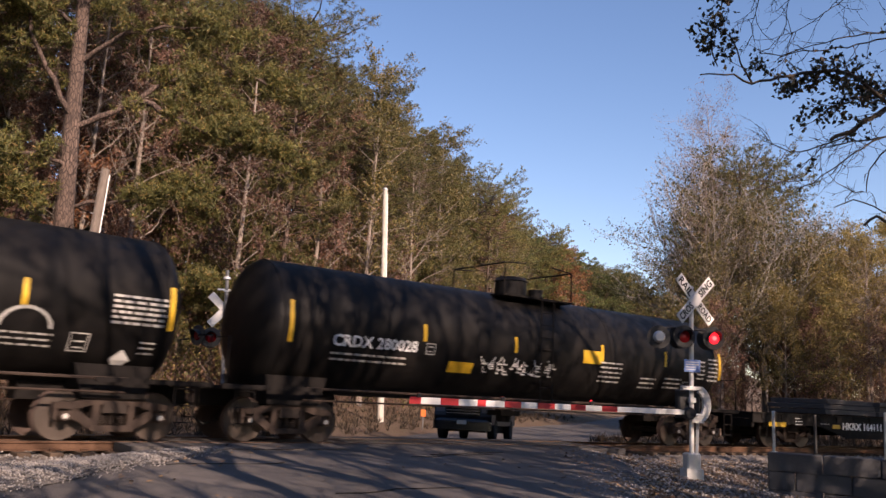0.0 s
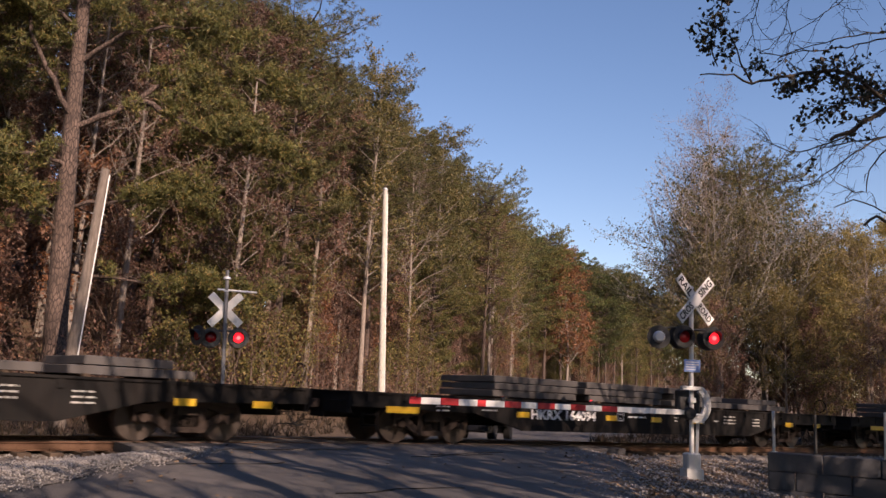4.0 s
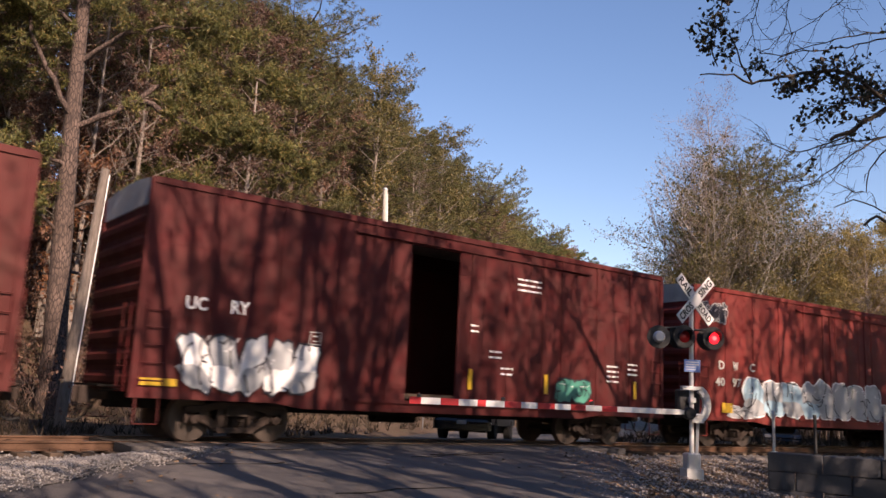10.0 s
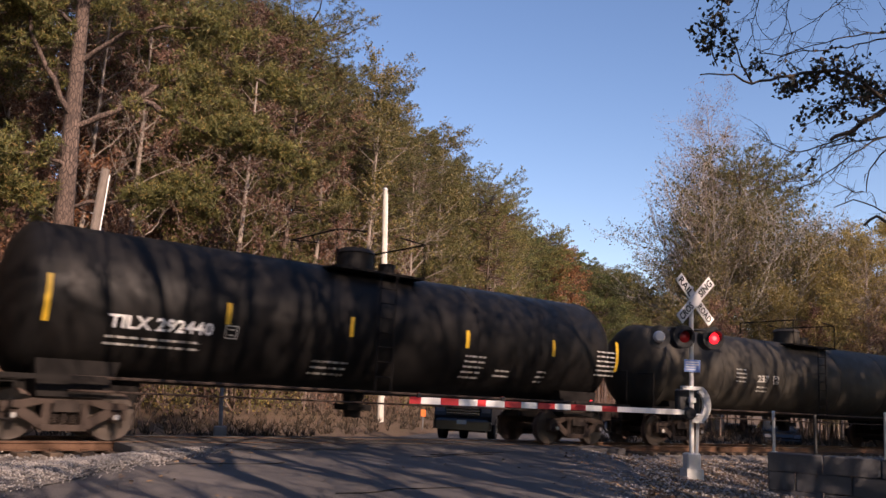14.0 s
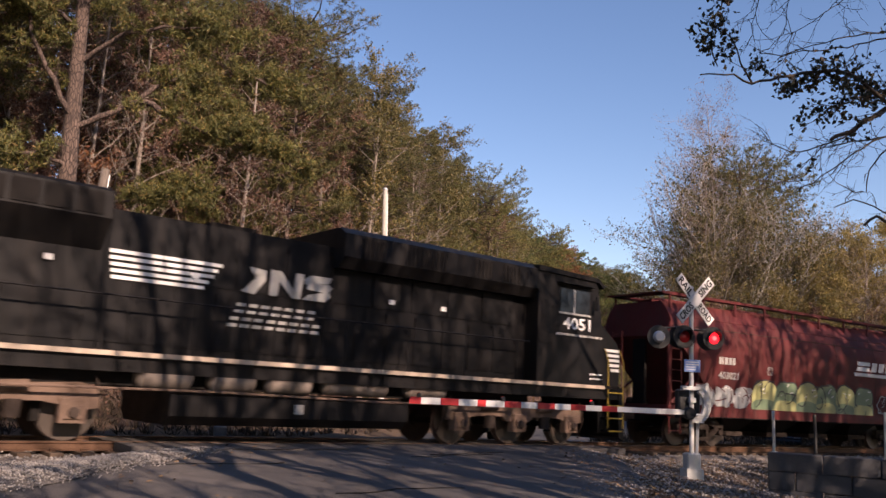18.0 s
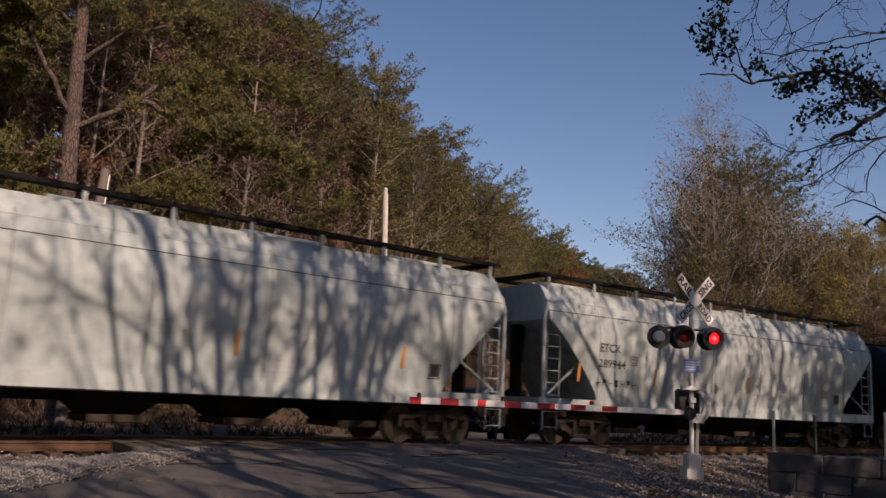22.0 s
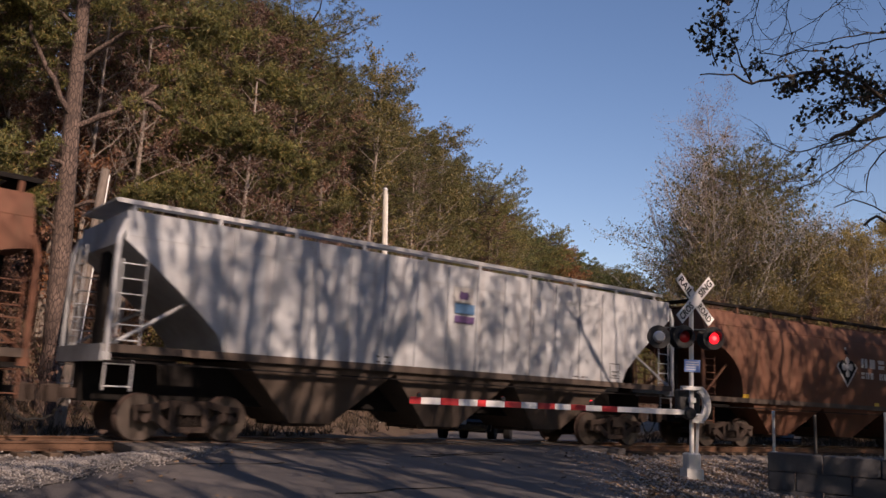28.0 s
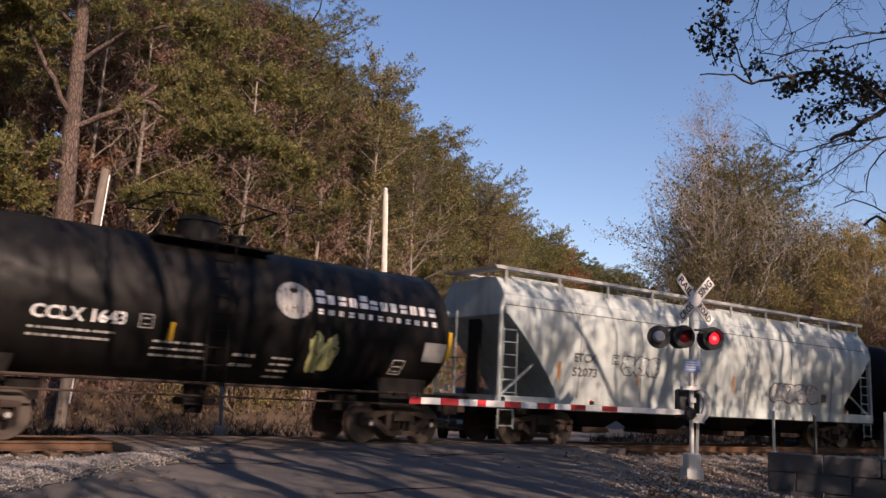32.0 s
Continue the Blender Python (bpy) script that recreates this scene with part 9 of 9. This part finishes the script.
    def nsred(r, s, L, g):
        lettering("reporting_mark", "NS", -8.2, 2.28, 0.22, "offwhite", r, s, 0.5, 0.03)
        lettering("reporting_mark", "471", -8.18, 1.80, 0.23, "white", r, s, 0.60, 0.03)
        lettering("reporting_mark", "420", -7.1, 1.82, 0.23, "white", r, s, 0.58, 0.03)
        part("stencil_block", bars(-8.2, 1.5, 0.7, 3, 0.16, s, g), "offwhite", r)
        graffiti(r, -7.0, -0.9, 0.80, 2.00, s, "g_purple", "g_white", 6, 81, "g_black", 0.3)
        graffiti(r, -0.9, 2.5, 0.85, 2.10, s, "g_blue", "g_black", 4, 82, "g_blue", 0.1)
        graffiti(r, 2.6, 6.0, 0.70, 1.85, s, "g_green", "g_silver", 4, 83, "g_green", 0.1)
        graffiti(r, 6.0, 8.9, 0.70, 1.95, s, "g_lime", "g_green", 3, 84, "g_green", 0.1)
        graffiti(r, 2.7, 9.0, 1.95, 2.40, s, "g_blue", "g_white", 14, 85, "g_sky", 0.2)
        graffiti(r, -7.4, -1.2, 1.9, 2.5, s, "g_red", "g_red", 8, 86, None, 0.3)
        for x, z, w, n in ((0.9, 4.0, 0.9, 3), (-0.8, 2.3, 0.5, 2), (0.6, 2.3, 0.5, 2), (3.0, 3.3, 0.3, 1)):
            part("stencil_block", bars(x, z, w, n, 0.14, s, g), "offwhite", r)
    box_car("long faded-red box car with purple, blue and green graffiti", 168.25, 186.8, 5.08, 0.80, "box_pink", nsred, (-1.6, 2.9), seed=34, roof="box_pink")

    # two tanks
    tank_car("black tank car with white number and yellow stripes", 188.0, 205.1, 1.50, 4.10, "tank_black",
             tank_marks("TILX 292440", -6.36, 2.10, 0.26, 2.05, ((-1.9, 1.75, 0.9, 3), (2.3, 2.15, 0.65, 5), (3.4, 1.85, 0.5, 2), (4.9, 1.9, 0.3, 3), (7.1, 2.6, 0.8, 6))),
             dome=-0.2, rings=(-4.9, 2.7), seed=5, short=0.5, stripes=((-7.45, 2.12, 2.97),) + vs(-4.03, -1.09, 2.29, 5.34) + ((7.95, 2.1, 2.95),))
    tank_car("old grimy tank car with dents and stained sides", 206.2, 223.2, 1.36, 3.75, "tank_grimy",
             tank_marks("237", -3.3, 2.15, 0.24, 0.6, ((-4.4, 2.5, 0.5, 4), (4.9, 2.0, 0.4, 2)), ((6.0, 1.9, 0.5, 0.3),), None, "offwhite"), dome=0.3, rings=(-5.0, -1.8, 1.6, 4.6), seed=6)

    def gatx(r, s, L, g):
        lettering("reporting_mark", "LR", -6.75, 2.29, 0.23, "white", r, s, 0.42, 0.03)
        lettering("reporting_mark", "S", -5.75, 2.29, 0.23, "white", r, s, 0.17, 0.03)
        lettering("reporting_mark", "35", -6.7, 1.80, 0.23, "white", r, s, 0.36, 0.03)
        lettering("reporting_mark", "35", -5.8, 1.80, 0.23, "white", r, s, 0.30, 0.03)
        q = Shell()      # four tall block shapes where a company name stands
        name_shapes(q, 3.68, 3.22, 0.53, 0.45, 0.86, 4, s)
        part("name_marking", q, "white", r, "four tall white letter shapes")
        graffiti(r, -5.4, -1.5, 0.80, 2.0, s, "g_silver", "g_ink", 5, 91, None, 0.08)
        graffiti(r, 1.9, 2.8, 0.95, 1.7, s, "box_faded", "g_silver", 3, 92, None, 0.6)
        part("notice", plate_on(Shell(), -7.4, -6.9, 1.10, 1.38, s), "yellow", r)
        part("notice_frame", frame_mark(4.9, 1.2, s, 0.34), "offwhite", r)
        lettering("stencil", "CLOSE AND LOCK DOORS", -0.74, 3.60, 0.09, "white", r, s, 1.42, 0.02)
        lettering("stencil", "BEFORE MOVING CAR", -0.66, 3.44, 0.09, "white", r, s, 1.25, 0.02)
        for x, z, w, n in ((-6.8, 1.5, 0.5, 2), (0.2, 1.3, 0.4, 2)):
            part("stencil_block", bars(x, z, w, n, 0.14, s, g), "white", r)
    box_car("faded brown box car with ribbed door and silver graffiti", 225.1, 240.65, 4.45, 0.80, "box_faded", gatx, (-1.6, 1.5), seed=35, panel="corrugated", roof="box_faded", white_ends=False)

    build_loco(241.2, 262.4)

    # covered hoppers
    def bnsf(r, s, L, g):
        q = Shell()      # slanted shapes where a company name stands, with a rule below
        name_shapes(q, 2.45, 2.86, 0.34, 0.82, 0.95, 4, s, 0.35, (), 0.012)
        plate_on(q, 2.3, 6.0, 2.66, 2.78, s, 0.012)
        part("name_marking", q, "white", r, "slanted white letter shapes with a rule")
        lettering("reporting_mark", "403021", -5.3, 2.15, 0.24, "offwhite", r, s, 1.0, 0.03)
        part("stencil_block", bars(-5.3, 2.62, 0.8, 1, 0.28, s, g, 0.8), "offwhite", r)
        part("plate_mark", frame_mark(-2.8, 2.4, s, 0.26), "offwhite", r)
        graffiti(r, -3.5, 3.6, 1.0, 2.30, s, "g_khaki", "g_black", 6, 101, "g_green", 0.15, fat=1.1)
        graffiti(r, -6.3, -3.6, 1.2, 2.0, s, "g_silver", "hop_red", 3, 102, None, 0.5)
        graffiti(r, 4.0, 6.2, 1.3, 2.0, s, "hop_red", "g_silver", 3, 103, None, 0.5)
        part("notice", plate_on(Shell(), 6.65, 7.15, 1.12, 1.36, s), "yellow", r)
        part("notice_frame", frame_mark(5.0, 1.7, s, 0.4), "offwhite", r)
    hopper_car("dark red covered hopper with green block graffiti", 264.3, 279.4, 4.48, 0.95, "hop_red", bnsf, "flow", 4, 41, walk_mat="hop_red")

    def etcx(num, more):
        def marks(r, s, L, g):
            dx, dz = (0.22, 0.35) if len(num) > 5 else (0.0, 0.0)
            lettering("reporting_mark", "ETCX", -6.46 + dx, 2.27 + dz, 0.25, "blacktext", r, s, 0.82, 0.02)
            lettering("reporting_mark", num, -6.5 + dx, 1.88 + dz * 0.85, 0.25, "blacktext", r, s, 0.95 if len(num) < 6 else 1.1, 0.02)
            part("plate_mark", frame_mark(-5.0, 2.3, s, 0.27), "blacktext", r)
            for x in (-7.0, -3.9, 0.6, 4.8):
                part("stripe", plate_on(Shell(), x - 0.05, x + 0.05, 1.75, 2.25, s, 0.012), "g_orange", r, "dull orange reflective stripe")
            for x, z, w, n in ((-6.4, 1.68, 1.4, 1), (-6.4, 1.15, 4.0, 2), (-1.5, 2.3, 0.8, 3), (0.8, 1.7, 1.2, 4), (4.9, 2.1, 0.9, 2)):
                part("stencil_block", bars(x, z, w, n, 0.12, s, g, 0.3), "hop_white" if z > 1.6 else "plate_grey", r)
            part("notice_frame", plate_on(frame_mark(5.6, 1.55, s, 0.36), 5.64, 5.92, 1.60, 1.88, s, 0.012), "blacktext", r)
            more(r, s, L, g)
        return marks

    def tags(r, s, L, g):
        for x, z, w, n in ((-6.9, 1.07, 1.4, 5), (-3.9, 1.04, 1.4, 6), (-6.3, 1.66, 1.7, 7)):
            q = Shell()
            for k in range(n):
                a = x + w * k / n
                plate_on(q, a, a + 0.025, z, z + 0.2, s, 0.012, g.uniform(-0.4, 0.4))
                plate_on(q, a, a + 0.14, z + g.choice((0.0, 0.09, 0.17)), z + 0.025 + g.choice((0.0, 0.09)) + 0.08, s, 0.0125) if k % 2 else plate_on(q, a, a + 0.15, z + 0.08, z + 0.105, s, 0.0125)
            part("marker_tag", q, "blacktext", r, "black scrawled tag")
    for a, b, num, more in ((280.9, 297.4, "52012", lambda *q: None), (298.75, 315.05, "52098", lambda *q: None), (316.5, 333.1, "289944", tags)):
        hopper_car("light grey covered hopper with curved sides", a, b, 4.40, 0.96, "hop_grey", etcx(num, more), "flow", 4, 42, walk_mat="under")

    tank_car("blue-black tank car with a long handrail on top", 334.2, 352.8, 1.52, 4.12, "tank_blue",
             tank_marks("CTCX 780132", -7.5, 2.10, 0.26, 2.1, ((6.2, 2.2, 0.6, 1),), ((2.5, 1.93, 0.72, 0.28),), lambda r, s, L, g: (lettering("stencil", "NON-ODORIZED", 5.9, 2.70, 0.10, "white", r, s, 1.0, 0.02), lettering("stencil", "LIQUIFIED", 6.08, 2.56, 0.10, "white", r, s, 0.6, 0.02), lettering("stencil", "PETROLEUM GAS", 5.88, 2.42, 0.10, "white", r, s, 1.1, 0.02), part("notice", plate_on(Shell(), 7.75, 8.6, 2.2, 2.65, s), "offwhite", r), diamond(r, 7.3, 1.5, 0.17, s, "g_pink"))),
             dome=-0.7, rings=(-4.9, 2.7), rails="long", seed=7, stripes=((-8.48, 2.31, 2.99), (-4.84, 2.29, 2.73), (2.98, 2.30, 2.71), (5.6, 2.3, 2.7), (8.9, 2.1, 2.8)))

    def adm(r, s, L, g, teal=False):
        for k, m in ((1.0, "offwhite"), (0.86, "under")):
            q = Shell()
            fan(q, [(-0.6 - 0.66 * k, 2.95), (-0.6, 2.95 - 0.74 * k), (-0.6 + 0.66 * k, 2.95), (-0.6, 2.95 + 0.74 * k)], s, 0.012 + 0.006 * (1 - k))
            part("emblem", q, m, r, "diamond emblem with leaf shapes" if k == 1 else "")
        q = Shell()
        for dx, dz in ((0.0, 0.24), (-0.22, 0.0), (0.22, 0.0), (0.0, -0.24), (0, 0)):
            fan(q, [(-0.6 + dx + 0.13 * math.cos(a), 2.95 + dz + 0.14 * math.sin(a)) for a in [i * 0.785 for i in range(8)]], s, 0.02)
        part("emblem_leaves", q, "offwhite", r)
        q = name_shapes(Shell(), 0.3, 2.98, 0.34, 0.40, 0.56, 3, s)
        name_shapes(q, 0.28, 2.58, 0.24, 0.22, 0.30, 13, s, 0.0, (3, 11))
        part("name_marking", q, "offwhite", r, "outlined letter shapes of a faded name")
        part("notice_frame", frame_mark(5.2, 1.75, s, 0.34), "offwhite", r)
        for x in (-6.4, 1.2, 5.9):
            part("notice", plate_on(Shell(), x, x + 0.3, 1.55, 1.72, s), "yellow", r)
        if teal:
            graffiti(r, 0.9, 2.2, 2.05, 2.30, s, "g_teal", "g_sky", 3, 111, None, 0.15, "small teal tag")
    for a, b, teal in ((354.45, 371.4, False), (372.6, 389.7, True)):
        hopper_car("rust-brown covered hopper with a diamond emblem", a, b, 4.40, 1.30, "hop_rust", lambda r, s, L, g: adm(r, s, L, g, teal), "round", 3, 43, cut=(3.35, 2.0, 1.75), walk_mat="under", slope="wide")

    def white_marks(r, s, L, g):
        part("emblem", plate_on(Shell(), -0.26, 0.34, 3.45, 3.82, s, 0.04), "offwhite", r, "white panel with a dark leaf mark")
        q = Shell()
        fan(q, [(0.04 + 0.16 * math.cos(a * 0.785), 3.62 + (0.15 if a % 2 else 0.08) * math.sin(a * 0.785)) for a in range(8)], s, 0.05)
        part("leaf_mark", q, "g_purple", r)
        part("notice", plate_on(Shell(), -0.22, 0.40, 3.18, 3.42, s, 0.04), "g_blue", r, "purple-blue notice panel")
        part("notice", plate_on(Shell(), -0.22, 0.40, 2.95, 3.12, s, 0.04), "g_purple", r)
        part("notice_frame", frame_mark(5.5, 1.9, s, 0.42), "blacktext", r)
        for x, z, w, n in ((-5.8, 1.75, 0.5, 1), (-2.4, 1.95, 0.4, 2), (4.0, 1.85, 0.6, 2)):
            part("stencil_block", bars(x, z, w, n, 0.12, s, g), "plate_grey", r)
    hopper_car("dirty white covered hopper with ribbed sides", 391.05, 407.8, 4.34, 1.50, "hop_white", white_marks, "ribbed", 3, 44, ribs=0.93, cut=(3.9, 2.3, 1.95), walk_mat="galv", slope="wide")
    hopper_car("rust-brown covered hopper with a diamond emblem", 409.4, 426.2, 4.40, 1.30, "hop_rust", lambda r, s, L, g: adm(r, s, L, g), "round", 3, 45, cut=(3.35, 2.0, 1.75), walk_mat="under", slope="wide")

    def ibt(r, s, L, g):
        q = Shell()
        n = 28
        for j in range(n):
            a0, a1 = 6.2832 * j / n, 6.2832 * (j + 1) / n
            fan(q, [(-6.32 + rr * math.cos(a), 3.73 + rr * math.sin(a)) for rr, a in ((0.52, a0), (0.62, a0), (0.62, a1), (0.52, a1))], s, 0.01)
        for k in range(3):
            z = 3.35 + 0.24 * k
            w = 0.36 - 0.09 * k
            fan(q, [(-6.32 - w, z), (-6.32, z + 0.16), (-6.32 + w, z), (-6.32 + w, z + 0.1), (-6.32, z + 0.27), (-6.32 - w, z + 0.1)], s, 0.011)
        plate_on(q, -6.37, -6.27, 3.2, 4.2, s, 0.012)
        part("emblem", q, "white", r, "white ring emblem with a fir-tree shape")
        lettering("reporting_mark", "IBT", -6.95, 2.32, 0.25, "white", r, s, 0.48, 0.03)
        lettering("reporting_mark", "19", -6.85, 1.85, 0.25, "white", r, s, 0.32, 0.03)
        lettering("reporting_mark", "15", -6.05, 1.85, 0.25, "white", r, s, 0.30, 0.03)
        graffiti(r, -6.1, -1.6, 0.75, 1.95, s, "g_pink", "g_white", 5, 121, None, 0.2, fat=1.1)
        graffiti(r, 2.1, 7.25, 0.80, 2.10, s, "g_ink", "g_white", 6, 125, None, 0.15, fat=1.12)
        part("stencil_block", bars(0.3, 3.4, 0.6, 3, 0.14, s, g), "white", r)
        for x in (-7.5, 7.3):
            part("stripe", plate_on(Shell(), x - 0.05, x + 0.05, 1.3, 2.0, s), "yellow", r)
        part("notice", plate_on(Shell(), -1.9, -1.7, 1.4, 1.9, s, 0.04), "yellow", r)
    box_car("grass-green box car with rust-stained door and graffiti", 427.8, 443.4, 5.10, 0.78, "box_green", ibt, (-1.65, 2.0), ribs=1.0, seed=36, roof="box_green", door_mat=M["door_stained"], white_ends=False)

    def corn(r, s, L, g):
        q = Shell()
        fan(q, [(1.4 + 0.44 * math.cos(a * 0.262), 3.02 + 0.40 * math.sin(a * 0.262)) for a in range(24)], s, 0.012)
        part("emblem", q, "offwhite", r, "pale round corn emblem")
        q = Shell()
        for j in range(6):
            fan(q, [(1.4 - 0.35 + j * 0.13, 3.36 - abs(j - 2.5) * 0.06), (1.4 - 0.33 + j * 0.13, 2.75), (1.4 - 0.30 + j * 0.13, 2.75), (1.4 - 0.32 + j * 0.13, 3.36 - abs(j - 2.5) * 0.06)], s, 0.016)
        part("emblem_lines", q, "under", r)
        q = name_shapes(Shell(), 1.95, 3.02, 0.21, 0.19, 0.285, 12, s, 0.0, (0, 4))
        for x in (1.95, 3.09):
            name_shapes(q, x, 3.02, 0.30, 0.21, 0.3, 1, s)
        name_shapes(q, 1.98, 2.78, 0.12, 0.13, 0.265, 13, s)
        part("name_marking", q, "white", r, "white letter shapes of a company name")
        graffiti(r, 1.9, 2.6, 1.5, 2.4, s, "g_khaki", "tank_black", 2, 131, None, 0.7)
        part("chalk_tag", bars(0.2, 1.75, 0.5, 2, 0.2, s, g, 0.3), "offwhite", r)
        part("notice", plate_on(Shell(), 5.0, 5.65, 1.95, 2.4, s), "offwhite", r)
        part("notice_frame", frame_mark(4.2, 1.6, s, 0.34), "offwhite", r)
    tank_car("shiny black tank car with round corn emblem", 444.4, 457.3, 1.52, 4.18, "tank_black",
             tank_marks("CCLX 1643", -3.75, 2.16, 0.25, 1.65, ((-1.5, 1.9, 1.1, 3), (1.1, 1.75, 0.5, 4)), (), corn), dome=-0.3, rings=(-3.2, 0.3), seed=8, stripes=((-1.2, 1.95, 2.3), (5.75, 2.0, 2.7)))

    def silver_tags(r, s, L, g):
        graffiti(r, 2.6, 5.4, 1.5, 2.2, s, "g_silver", "g_black", 4, 141, None, 0.35)
        graffiti(r, -4.6, -3.0, 2.0, 2.6, s, "hop_grey", "plate_grey", 3, 142, None, 0.4)
    hopper_car("light grey covered hopper with curved sides", 458.45, 476.6, 4.40, 0.96, "hop_grey", etcx("52073", silver_tags), "flow", 4, 46, walk_mat="galv")
    tank_car("black tank car with white stencils and yellow stripes", 478.0, 495.0, 1.50, 4.05, "tank_blue",
             tank_marks("", 0, 0, 0, 0, ((5.1, 2.65, 1.2, 5),)), seed=9, stripes=((-7.4, 2.14, 3.05),))


build_train()


# ---- what moves: each car along the track, each wheelset turning in its car ----
def motions():
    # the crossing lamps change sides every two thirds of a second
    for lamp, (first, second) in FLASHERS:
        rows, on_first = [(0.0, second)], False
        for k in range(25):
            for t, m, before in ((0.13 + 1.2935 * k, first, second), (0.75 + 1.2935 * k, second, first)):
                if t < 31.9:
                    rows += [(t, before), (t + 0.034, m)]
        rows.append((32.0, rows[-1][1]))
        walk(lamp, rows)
    for root, u, sets in TRAIN:
        rows = []
        for k in range(65):
            t = k * 0.5
            q, a = on_track(u - SPEED * t)
            rows.append((t, Matrix.Translation(q) @ pose(0, 0, 0, 0, 0, math.degrees(a))))
        walk(root, rows)
        # wheels roll while the car is near the crossing
        t0, t1 = max(0.0, (u - 34) / SPEED), min(32.0, (u + 28) / SPEED)
        f0, f1 = int(t0 * FPS), int(math.ceil(t1 * FPS))
        for ob, home, r in sets:
            turn = []
            if f0 > 0:
                turn.append((0.0, home))
            for f in range(f0, f1 + 1):
                t = f / FPS
                ang = math.degrees(SPEED * (t - f0 / FPS) / r)
                turn.append((t, home @ pose(0, 0, 0, 0, -ang, 0)))
            if f1 < 32 * FPS:
                turn.append((32.0, turn[-1][1]))
            walk(ob, turn)


motions()
